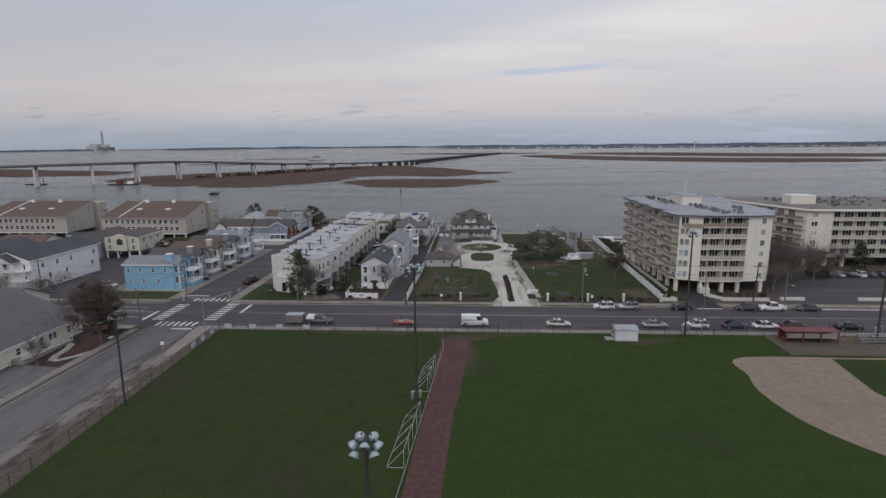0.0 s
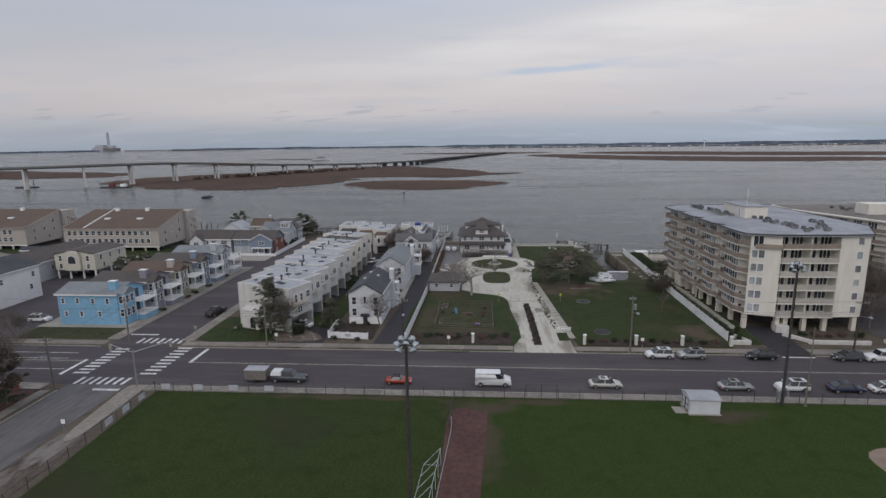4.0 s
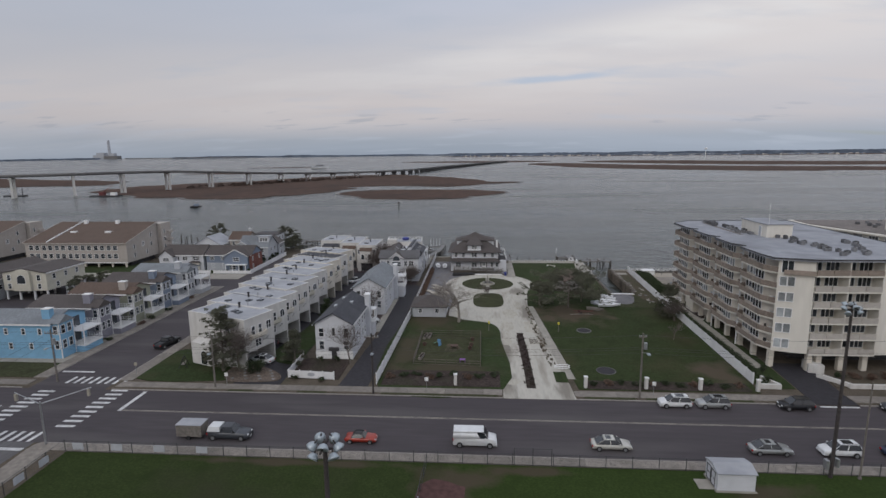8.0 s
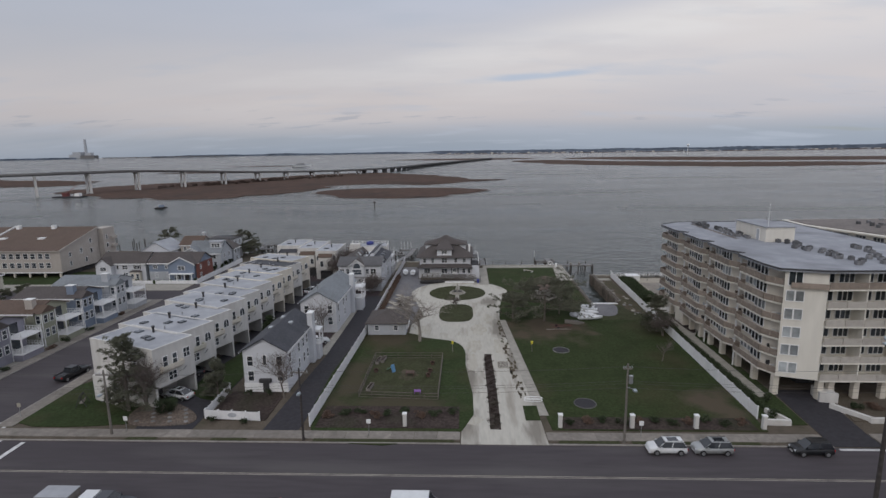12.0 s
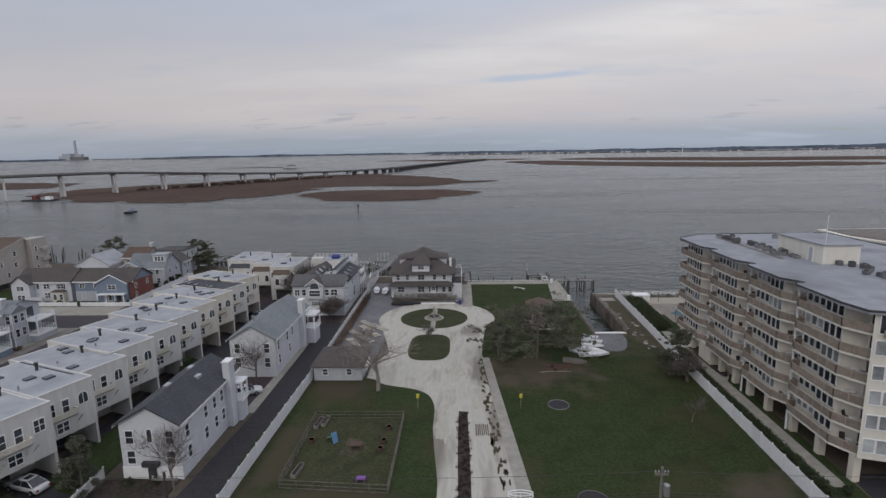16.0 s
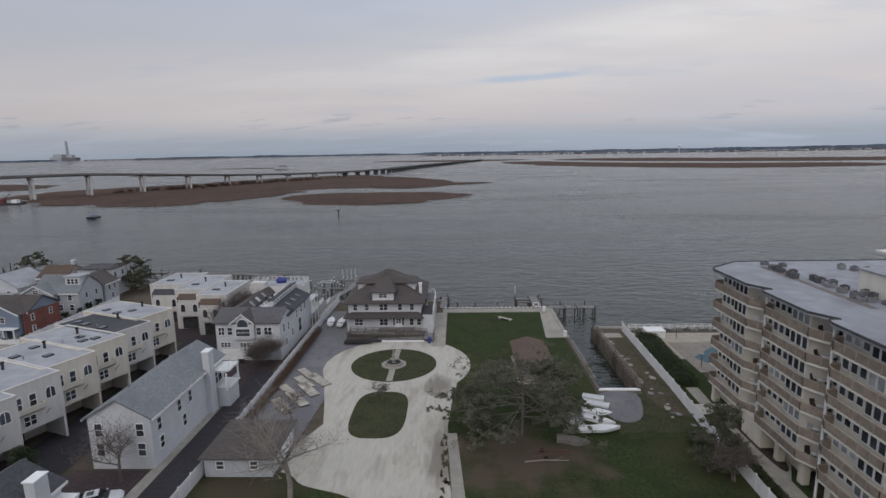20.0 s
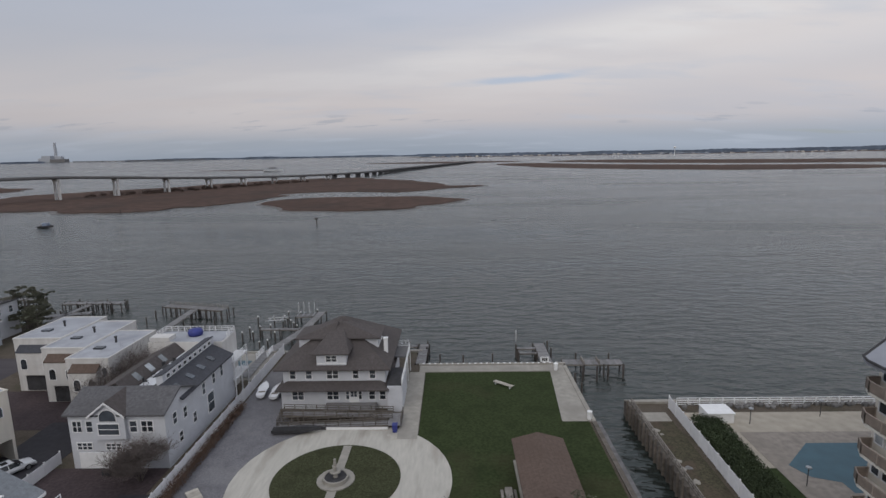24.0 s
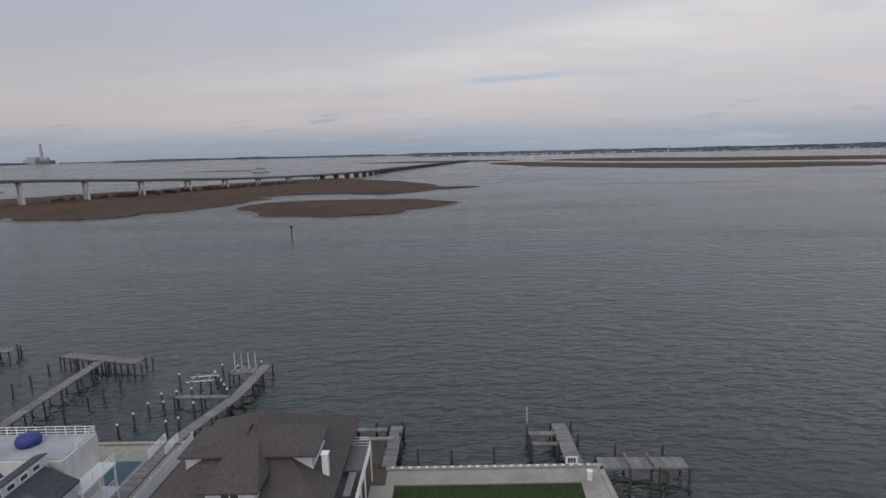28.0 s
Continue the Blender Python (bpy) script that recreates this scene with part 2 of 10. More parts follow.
W = {}
W["asphalt_old"] = mat("old_pale_asphalt", (0.112, 0.107, 0.110), 0.9, 0.16, 1.2, 0.1, stain=(0.062, 0.058, 0.060), stain_amt=0.85, stain_scale=0.2, stretch=(1.5, 0.35, 1))
W["asphalt"] = mat("worn_asphalt", (0.058, 0.050, 0.055), 0.9, 0.12, 1.4, 0.1, stain=(0.088, 0.081, 0.081), stain_amt=0.7, stain_scale=0.22, stretch=(0.14, 1, 1))
W["lane"] = mat("fresh_asphalt", (0.028, 0.026, 0.031), 0.8, 0.25, 1.6, 0.1)
W["concrete"] = mat("pavement_concrete", (0.30, 0.282, 0.248), 0.9, 0.16, 1.2, 0.1, stain=(0.18, 0.165, 0.15), stain_scale=0.3)
W["slab"] = mat("worn_pavement_slab", (0.205, 0.184, 0.163), 0.9, 0.2, 1.6, 0.12, stain=(0.135, 0.122, 0.105), stain_amt=0.6, stain_scale=0.35, rnd=0.14)
W["kerb"] = mat("kerb_concrete", (0.27, 0.25, 0.23), 0.9, 0.2, 2.0, 0.1)
W["grass"] = mat("winter_lawn", (0.034, 0.048, 0.0195), 0.95, 0.30, 3.0, 0.2, stain=(0.066, 0.055, 0.032), stain_amt=0.8, stain_scale=0.06, spec=0.1)
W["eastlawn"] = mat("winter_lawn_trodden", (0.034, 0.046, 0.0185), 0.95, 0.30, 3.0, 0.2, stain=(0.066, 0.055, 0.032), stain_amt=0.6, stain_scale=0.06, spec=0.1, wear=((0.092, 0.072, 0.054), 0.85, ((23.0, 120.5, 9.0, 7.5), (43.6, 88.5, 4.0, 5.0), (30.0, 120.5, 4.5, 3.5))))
W["lotlawn"] = mat("winter_lawn_lot", (0.034, 0.048, 0.0195), 0.95, 0.30, 3.0, 0.2, stain=(0.066, 0.055, 0.032), stain_amt=0.6, stain_scale=0.06, spec=0.1, wear=((0.070, 0.057, 0.040), 0.8, ((-10.0, 95.0, 2.6, 13.0), (-6.5, 113.5, 6.5, 4.5), (-2.0, 87.5, 10.0, 2.8))))
W["field"] = mat("playing_field_grass", (0.029, 0.0465, 0.0115), 0.95, 0.22, 4.0, 0.15, stain=(0.026, 0.037, 0.015), stain_amt=0.8, stain_scale=0.035, spec=0.1, wear=((0.068, 0.053, 0.038), 0.8, ((0.6, 56.0, 5.0, 2.6), (10.0, 57.8, 6.5, 1.0), (34.0, 55.6, 5.5, 2.2), (-20.0, 58.2, 14.0, 0.8), (1.2, 47.0, 2.6, 8.0))))
W["fieldwest"] = mat("worn_field_grass", (0.0285, 0.042, 0.0125), 0.95, 0.25, 4.0, 0.15, stain=(0.034, 0.035, 0.02), stain_amt=0.8, stain_scale=0.05, spec=0.1, wear=((0.068, 0.053, 0.038), 0.8, ((0.6, 56.0, 5.0, 2.6), (10.0, 57.8, 6.5, 1.0), (34.0, 55.6, 5.5, 2.2), (-20.0, 58.2, 14.0, 0.8), (1.2, 47.0, 2.6, 8.0))))
W["soil"] = mat("bare_soil", (0.105, 0.088, 0.070), 0.95, 0.35, 7.0, 0.15, stain=(0.05, 0.052, 0.03), spec=0.1)
W["verge"] = mat("muddy_verge", (0.098, 0.080, 0.068), 0.95, 0.35, 5.0, 0.2, stain=(0.042, 0.037, 0.036), stain_amt=0.9, stain_scale=0.35, spec=0.15, stretch=(1.4, 0.6, 1), wear=((0.20, 0.185, 0.175), 0.8, ((-53.4, 2.0, 1.1, 6.0), (-53.2, 14.0, 1.3, 5.0), (-52.6, 25.0, 1.8, 5.0), (-52.9, 34.5, 1.5, 3.6), (-52.0, 43.0, 2.0, 4.0), (-50.2, 31.0, 0.8, 2.4))))
W["mulch"] = mat("dark_planting_bed", (0.053, 0.041, 0.037), 0.95, 0.45, 3.0, 0.5, stain=(0.032, 0.04, 0.02), spec=0.1)
W["clay"] = mat("infield_clay", (0.22, 0.172, 0.135), 0.95, 0.14, 1.0, 0.15, stain=(0.17, 0.13, 0.10), stain_scale=0.2, spec=0.1)
W["cinder"] = mat("red_cinder_path", (0.085, 0.048, 0.045), 0.95, 0.22, 1.5, 0.15, stain=(0.11, 0.065, 0.058), spec=0.1)
W["shell"] = mat("pale_crushed_shell", (0.44, 0.42, 0.375), 0.95, 0.09, 1.6, 0.1, stain=(0.25, 0.225, 0.19), stain_amt=0.75, stain_scale=0.26, spec=0.1, stretch=(1.5, 0.3, 1), wear=((0.175, 0.158, 0.135), 0.8, ((8.4, 81.0, 1.6, 5.5), (17.2, 80.0, 1.4, 5.0), (8.6, 98.0, 1.0, 10.0), (16.2, 104.0, 1.3, 9.0), (14.6, 121.0, 1.6, 8.0), (13.6, 140.0, 2.6, 3.5))))
W["shellworn"] = mat("worn_grey_shell", (0.40, 0.375, 0.325), 0.95, 0.12, 1.2, 0.1, stain=(0.46, 0.44, 0.385), stain_amt=0.95, stain_scale=0.4, spec=0.1, stretch=(1.6, 0.4, 1))
W["wornearth"] = mat("trodden_brown_earth", (0.080, 0.064, 0.044), 0.95, 0.3, 2.0, 0.2, stain=(0.036, 0.048, 0.022), stain_amt=0.9, stain_scale=0.5, spec=0.1)
W["sand"] = mat("pale_sand", (0.36, 0.325, 0.27), 0.95, 0.12, 0.8, 0.15, stain=(0.27, 0.235, 0.19), spec=0.1)
W["marsh"] = mat("salt_marsh", (0.082, 0.053, 0.042), 0.95, 0.3, 0.12, 0.3, stain=(0.046, 0.036, 0.031), stain_amt=0.7, stain_scale=0.02, spec=0.1)
W["mud"] = mat("wet_grey_mud", (0.10, 0.088, 0.078), 0.5, 0.25, 0.3, 0.2, stain=(0.17, 0.15, 0.13), stain_amt=0.6, stain_scale=0.05)
W["white"] = mat("white_siding", (0.545, 0.555, 0.585), 0.6, 0.06, 1.0, 0.05, stain=(0.47, 0.48, 0.49), stain_amt=0.3, lines=(2, 0.2, 0.16))
W["whitepaint"] = mat("fresh_white_siding", (0.70, 0.69, 0.70), 0.6, 0.06, 1.0, 0.05, stain=(0.60, 0.59, 0.59), stain_amt=0.3, lines=(2, 0.2, 0.12))
W["stucco"] = mat("white_stucco", (0.56, 0.545, 0.525), 0.85, 0.09, 1.5, 0.15, stain=(0.48, 0.455, 0.42), stain_amt=0.4, stain_scale=0.5, stretch=(1, 1, 0.25))
W["cream"] = mat("cream_render", (0.62, 0.575, 0.50), 0.85, 0.07, 1.2, 0.12, stain=(0.46, 0.42, 0.36), stain_amt=0.4, stain_scale=0.35, stretch=(1, 1, 0.25))
W["cond_wall"] = mat("condo_panel", (0.66, 0.63, 0.57), 0.8, 0.06, 1.0, 0.1, stain=(0.50, 0.47, 0.42), stain_amt=0.35, stain_scale=0.3, stretch=(1, 1, 0.2))
W["gravel"] = mat("grey_gravel", (0.165, 0.162, 0.172), 0.95, 0.25, 6.0, 0.15, stain=(0.24, 0.235, 0.235), stain_amt=0.6, stain_scale=0.15, spec=0.1)
W["stonebed"] = mat("stony_brown_bed", (0.135, 0.108, 0.09), 0.95, 0.45, 4.0, 0.3, stain=(0.09, 0.08, 0.07), stain_amt=0.7, stain_scale=0.6, spec=0.1)
W["acgrey"] = mat("sooty_grey_metal", (0.15, 0.152, 0.16), 0.6, 0.3, 2.0, 0.05, rnd=0.5)
W["sh_slate"] = mat("weathered_slate_grey_shingles", (0.105, 0.103, 0.108), 0.9, 0.22, 3.0, 0.2, lines=(2, 0.13, 0.2), stain=(0.075, 0.072, 0.072))
W["dullgrass"] = mat("olive_winter_grass", (0.049, 0.053, 0.028), 0.95, 0.4, 5.0, 0.2, stain=(0.062, 0.058, 0.036), stain_amt=0.5, stain_scale=0.2, spec=0.1)
W["yard"] = mat("worn_winter_grass", (0.072, 0.066, 0.044), 0.95, 0.4, 4.0, 0.2, stain=(0.105, 0.078, 0.062), stain_amt=0.65, stain_scale=0.25, spec=0.1)
W["cond_west"] = mat("condo_cream_render", (0.70, 0.655, 0.585), 0.85, 0.07, 1.0, 0.1, stain=(0.45, 0.40, 0.35), stain_amt=0.45, stain_scale=0.3, stretch=(1, 1, 0.25))
W["balcrail"] = mat("brown_balcony_rail", (0.33, 0.28, 0.24), 0.7, 0.15, 1.5, 0.05)
W["balc"] = mat("brown_balcony_panel", (0.25, 0.205, 0.172), 0.75, 0.2, 1.5, 0.08, stain=(0.13, 0.10, 0.085), lines=(2, 0.16, 0.3), rnd=0.12)
W["balc_pale"] = mat("pale_balcony_rail", (0.42, 0.39, 0.355), 0.75, 0.12, 1.5, 0.08, lines=(2, 0.16, 0.35), rnd=0.08)
W["trim"] = mat("white_trim", (0.74, 0.74, 0.74), 0.55, 0.05, 2.0, 0.03)
W["vinyl"] = mat("white_vinyl_fence", (0.72, 0.72, 0.73), 0.5, 0.06, 1.5, 0.03, rnd=0.05)
W["blue"] = mat("sky_blue_siding", (0.20, 0.39, 0.56), 0.65, 0.08, 1.0, 0.05, lines=(2, 0.2, 0.18))
W["slateblue"] = mat("slate_blue_siding", (0.185, 0.225, 0.295), 0.65, 0.08, 1.0, 0.05, lines=(2, 0.2, 0.18))
W["greyviolet"] = mat("grey_violet_siding", (0.225, 0.22, 0.26), 0.65, 0.08, 1.0, 0.05, lines=(2, 0.2, 0.18))
W["olive"] = mat("olive_siding", (0.26, 0.265, 0.205), 0.65, 0.08, 1.0, 0.05, lines=(2, 0.2, 0.18))
W["palegrey"] = mat("pale_grey_siding", (0.40, 0.415, 0.445), 0.65, 0.08, 1.0, 0.05, lines=(2, 0.2, 0.18))
W["tan"] = mat("tan_siding", (0.40, 0.362, 0.33), 0.7, 0.08, 1.0, 0.05, lines=(2, 0.25, 0.15))
W["yellowish"] = mat("cream_siding", (0.52, 0.495, 0.42), 0.7, 0.07, 1.0, 0.05, lines=(2, 0.25, 0.12))
W["palecream"] = mat("pale_cream_siding", (0.66, 0.63, 0.52), 0.7, 0.07, 1.0, 0.05, lines=(2, 0.25, 0.12))
W["brick"] = mat("red_brick", (0.19, 0.075, 0.06), 0.85, 0.3, 4.0, 0.2, lines=(2, 0.08, 0.25))
W["sh_dark"] = mat("charcoal_shingles", (0.058, 0.060, 0.070), 0.9, 0.25, 3.0, 0.2, lines=(2, 0.12, 0.2), stain=(0.085, 0.085, 0.092))
W["sh_grey"] = mat("grey_shingles", (0.19, 0.205, 0.22), 0.9, 0.2, 3.0, 0.2, lines=(2, 0.12, 0.18), stain=(0.11, 0.115, 0.125))
W["sh_brown"] = mat("brown_shingles", (0.108, 0.076, 0.060), 0.9, 0.2, 3.0, 0.2, lines=(2, 0.14, 0.2), stain=(0.09, 0.06, 0.045))
W["sh_taupe"] = mat("taupe_shingles", (0.082, 0.071, 0.068), 0.9, 0.22, 3.0, 0.2, lines=(2, 0.13, 0.2), stain=(0.065, 0.055, 0.05))
W["membrane"] = mat("roof_membrane", (0.335, 0.345, 0.37), 0.75, 0.16, 0.6, 0.05, stain=(0.22, 0.23, 0.255), stain_amt=0.7, stain_scale=0.3)
W["membrane_dark"] = mat("grey_roof_membrane", (0.262, 0.272, 0.30), 0.7, 0.16, 0.5, 0.05, stain=(0.15, 0.153, 0.17), stain_amt=0.75, stain_scale=0.12)
W["ballast"] = mat("gravel_roof", (0.17, 0.15, 0.14), 0.95, 0.3, 1.5, 0.2, stain=(0.09, 0.085, 0.08), stain_scale=0.2)
W["glass"] = glass_mat("dark_window_glass", (0.045, 0.052, 0.062))
W["glass_pale"] = glass_mat("curtained_window_glass", (0.30, 0.32, 0.33), 0.15)
# Finish of dark objects; also shade put into colour for open levels.
W["dark"] = mat("dark_finish_and_shade", (0.045, 0.044, 0.047), 0.9, 0.3, 1.0, 0.0)
W["wood"] = mat("weathered_timber", (0.215, 0.195, 0.175), 0.9, 0.22, 2.0, 0.2, rnd=0.2)
W["paleboard"] = mat("pale_dry_boards", (0.40, 0.37, 0.32), 0.9, 0.2, 2.0, 0.15, rnd=0.2)
W["brickcourt"] = mat("dark_brick_paving", (0.062, 0.047, 0.049), 0.9, 0.25, 3.0, 0.15, stain=(0.085, 0.062, 0.06), spec=0.2)
W["oldwood"] = mat("dark_wet_timber", (0.125, 0.108, 0.092), 0.9, 0.3, 2.5, 0.2, rnd=0.3, stain=(0.06, 0.055, 0.045), stain_amt=0.6, stain_scale=0.6)
W["pooldeck"] = mat("beige_pool_paving", (0.25, 0.22, 0.19), 0.9, 0.18, 1.5, 0.1, stain=(0.17, 0.15, 0.13), stain_scale=0.3)
W["decking"] = mat("grey_decking", (0.19, 0.186, 0.186), 0.9, 0.22, 2.0, 0.15, rnd=0.2)
W["pile"] = mat("tarred_pile", (0.075, 0.066, 0.060), 0.9, 0.3, 3.0, 0.3)
W["pole"] = mat("creosoted_pole", (0.050, 0.043, 0.042), 0.85, 0.3, 3.0, 0.2)
W["polegrey"] = mat("weathered_pole", (0.16, 0.145, 0.13), 0.9, 0.25, 3.0, 0.2)
W["steel"] = mat("galvanised_steel", (0.36, 0.37, 0.38), 0.45, 0.12, 3.0, 0.03, metal=0.7)
W["fence_steel"] = mat("dark_fence_steel", (0.060, 0.062, 0.066), 0.6, 0.2, 3.0, 0.03, metal=0.3)
W["lamp"] = mat("pale_floodlight", (0.34, 0.385, 0.42), 0.35, 0.08, 2.0, 0.02, metal=0.3)
W["paint"] = mat("white_road_paint", (0.56, 0.56, 0.56), 0.8, 0.2, 1.2, 0.02, stain=(0.2, 0.2, 0.2), stain_scale=0.8, stain_amt=0.6)
W["paint_y"] = mat("yellow_road_paint", (0.33, 0.305, 0.255), 0.8, 0.25, 1.2, 0.02, stain=(0.09, 0.08, 0.07), stain_scale=0.6, stain_amt=0.7)
W["tyre"] = mat("tyre_rubber", (0.022, 0.022, 0.023), 0.85, 0.2, 5.0, 0.05)
W["rim"] = mat("alloy_rim", (0.42, 0.43, 0.44), 0.35, 0.1, 5.0, 0.0, metal=0.8)
W["carglass"] = mat("car_glass", (0.022, 0.025, 0.03), 0.06, 0.2, 1.0, 0.0, spec=0.8)
W["headlight"] = mat("headlight_lens", (0.62, 0.64, 0.66), 0.12, 0.05, 3.0, 0.0)
W["taillight"] = mat("red_tail_lens", (0.30, 0.02, 0.02), 0.2, 0.1, 3.0, 0.0)
W["pool"] = mat("covered_pool_teal", (0.042, 0.095, 0.122), 0.6, 0.12, 0.6, 0.05)
W["navy"] = mat("dark_blue_cover", (0.035, 0.045, 0.20), 0.6, 0.2, 2.0, 0.1)
W["bark"] = mat("grey_bark", (0.135, 0.115, 0.10), 0.95, 0.3, 6.0, 0.4)
W["palebark"] = mat("pale_grey_bark", (0.24, 0.215, 0.19), 0.95, 0.3, 6.0, 0.3)
W["twig"] = mat("bare_twigs", (0.125, 0.104, 0.096), 0.95, 0.3, 6.0, 0.1)
W["needle"] = mat("pine_needles", (0.108, 0.110, 0.080), 0.9, 0.4, 2.0, 0.2, rnd=0.15, spec=0.15)
W["shrub"] = mat("evergreen_shrub", (0.042, 0.055, 0.030), 0.9, 0.4, 2.5, 0.2, rnd=0.2, spec=0.15)
W["reed"] = mat("rusty_brown_hedge", (0.125, 0.085, 0.066), 0.95, 0.35, 3.0, 0.3, spec=0.1)
W["hull"] = mat("white_gelcoat", (0.66, 0.67, 0.69), 0.4, 0.06, 1.5, 0.02)
# Haze over the bay is put into this bluish base colour.
W["far"] = mat("far_woods_with_haze", (0.10, 0.12, 0.155), 1.0, 0.35, 0.02, 0.0, spec=0.0)
# Shade on the deck's sides is put into this darker concrete colour.
W["bridge"] = mat("bridge_concrete_with_shade", (0.17, 0.165, 0.165), 0.9, 0.1, 0.2, 0.05)
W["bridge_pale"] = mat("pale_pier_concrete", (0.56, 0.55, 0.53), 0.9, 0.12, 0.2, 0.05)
W["redsteel"] = mat("red_painted_steel", (0.135, 0.036, 0.036), 0.6, 0.2, 1.0, 0.05)
W["brownleaf"] = mat("brown_twig_fuzz", (0.085, 0.062, 0.052), 0.95, 0.35, 3.0, 0.1, spec=0.1)
W["stone"] = mat("grey_rubble_stone", (0.17, 0.165, 0.16), 0.95, 0.35, 1.0, 0.4, rnd=0.3)
W["terracotta"] = mat("terracotta_tile", (0.095, 0.06, 0.048), 0.85, 0.2, 3.0, 0.1)
W["water"] = water_mat()


# ---- mesh helpers ----
def box(bm, x0, y0, z0, x1, y1, z1):
    v = [bm.verts.new(p) for p in ((x0, y0, z0), (x1, y0, z0), (x1, y1, z0), (x0, y1, z0), (x0, y0, z1), (x1, y0, z1), (x1, y1, z1), (x0, y1, z1))]
    for f in ((3, 2, 1, 0), (4, 5, 6, 7), (0, 1, 5, 4), (1, 2, 6, 5), (2, 3, 7, 6), (3, 0, 4, 7)):
        bm.faces.new([v[i] for i in f])
    return bm


def prism(bm, pts, z0, z1):
    """An upright prism over a flat outline; z1 may be a list, one height a corner."""
    area = sum(a[0] * b[1] - b[0] * a[1] for a, b in zip(pts, pts[1:] + pts[:1]))
    tops = list(z1) if isinstance(z1, (list, tuple)) else [z1] * len(pts)
    if area < 0:
        pts, tops = pts[::-1], tops[::-1]
    lo = [bm.verts.new((x, y, z0)) for x, y in pts]
    hi = [bm.verts.new((x, y, z)) for (x, y), z in zip(pts, tops)]
    bm.faces.new(lo[::-1])
    bm.faces.new(hi)
    for i in range(len(pts)):
        j = (i + 1) % len(pts)
        bm.faces.new((lo[i], lo[j], hi[j], hi[i]))
    return bm


def solid(bm, loops):
    """A closed body from rings of points with the same count."""
    rings = [[bm.verts.new(p) for p in loop] for loop in loops]
    n = len(rings[0])
    bm.faces.new(rings[0][::-1])
    bm.faces.new(rings[-1])
    for a, b in zip(rings, rings[1:]):
        for i in range(n):
            j = (i + 1) % n
            bm.faces.new((a[i], a[j], b[j], b[i]))
    return bm


def tube(bm, a, b, r0, r1=None, n=6):
    a, b = Vector(a), Vector(b)
    r1 = r0 if r1 is None else r1
    d = (b - a).normalized()
    u = d.cross(Vector((0, 0, 1)) if abs(d.z) < 0.9 else Vector((1, 0, 0))).normalized()
    w = d.cross(u)
    return solid(bm, [[p + (u * math.cos(2 * math.pi * i / n) + w * math.sin(2 * math.pi * i / n)) * r for i in range(n)] for p, r in ((a, r0), (b, r1))])


def lathe(bm, profile, n=12, at=(0, 0, 0)):
    x, y, z = at
    return solid(bm, [[(x + r * math.cos(2 * math.pi * i / n), y + r * math.sin(2 * math.pi * i / n), z + h) for i in range(n)] for r, h in profile])


def mesh_of(name, bm, material, smooth=False):
    me = bpy.data.meshes.new(name)
    bm.normal_update()
    bm.to_mesh(me)
    bm.free()
    me.materials.append(W[material] if isinstance(material, str) else material)
    if smooth:
        me.shade_smooth()
    return me


def thing(name, label, category, at=(0, 0, 0), turn=0.0, group="", kind=""):
    ob = new(name)
    ob.matrix_basis = pose(*at, 0, 0, turn)
    return tagged(ob, label, category, group, kind)


def part(name, bm, material, parent, label="", smooth=False, at=None):
    me = bm if isinstance(bm, bpy.types.Mesh) else mesh_of(name, bm, material, smooth)
    ob = new(name, me)
    ob.parent = parent
    if at is not None:
        ob.matrix_basis = at
    if label:
        ob["label"] = label
    return ob


def single(name, bm, material, label, category="", kind="", group="", smooth=False):
    return tagged(new(name, mesh_of(name, bm, material, smooth)), label, category, group, kind)


def B(*a):
    return box(bmesh.new(), *a)


CACHE = {}


def cached(key, make):
    if key not in CACHE:
        CACHE[key] = make()
    return CACHE[key]


def lattice(bm, vbars, hbars, place):
    """One joined body of upright and level bars. vbars, hbars: (start, end) intervals; place(u, v, side) gives the point."""
    us = sorted({round(x, 4) for p in vbars for x in p})
    vs = sorted({round(x, 4) for p in hbars for x in p})
    mid = lambda L, i: (L[i] + L[i + 1]) / 2
    sv = [any(a <= mid(us, i) <= b for a, b in vbars) for i in range(len(us) - 1)]
    sh = [any(a <= mid(vs, j) <= b for a, b in hbars) for j in range(len(vs) - 1)]
    full = lambda i, j: 0 <= i < len(sv) and 0 <= j < len(sh) and (sv[i] or sh[j])
    pts = {}

    def P(i, j, s):
        if (i, j, s) not in pts:
            pts[i, j, s] = bm.verts.new(place(us[i], vs[j], s))
        return pts[i, j, s]

    for i in range(len(sv)):
        for j in range(len(sh)):
            if not full(i, j):
                continue
            bm.faces.new((P(i, j, 0), P(i + 1, j, 0), P(i + 1, j + 1, 0), P(i, j + 1, 0)))
            bm.faces.new((P(i, j + 1, 1), P(i + 1, j + 1, 1), P(i + 1, j, 1), P(i, j, 1)))
            if not full(i, j - 1):
                bm.faces.new((P(i, j, 1), P(i + 1, j, 1), P(i + 1, j, 0), P(i, j, 0)))
            if not full(i, j + 1):
                bm.faces.new((P(i, j + 1, 0), P(i + 1, j + 1, 0), P(i + 1, j + 1, 1), P(i, j + 1, 1)))
            if not full(i - 1, j):
                bm.faces.new((P(i, j, 0), P(i, j + 1, 0), P(i, j + 1, 1), P(i, j, 1)))
            if not full(i + 1, j):
                bm.faces.new((P(i + 1, j, 1), P(i + 1, j + 1, 1), P(i + 1, j + 1, 0), P(i + 1, j, 0)))
    return bm


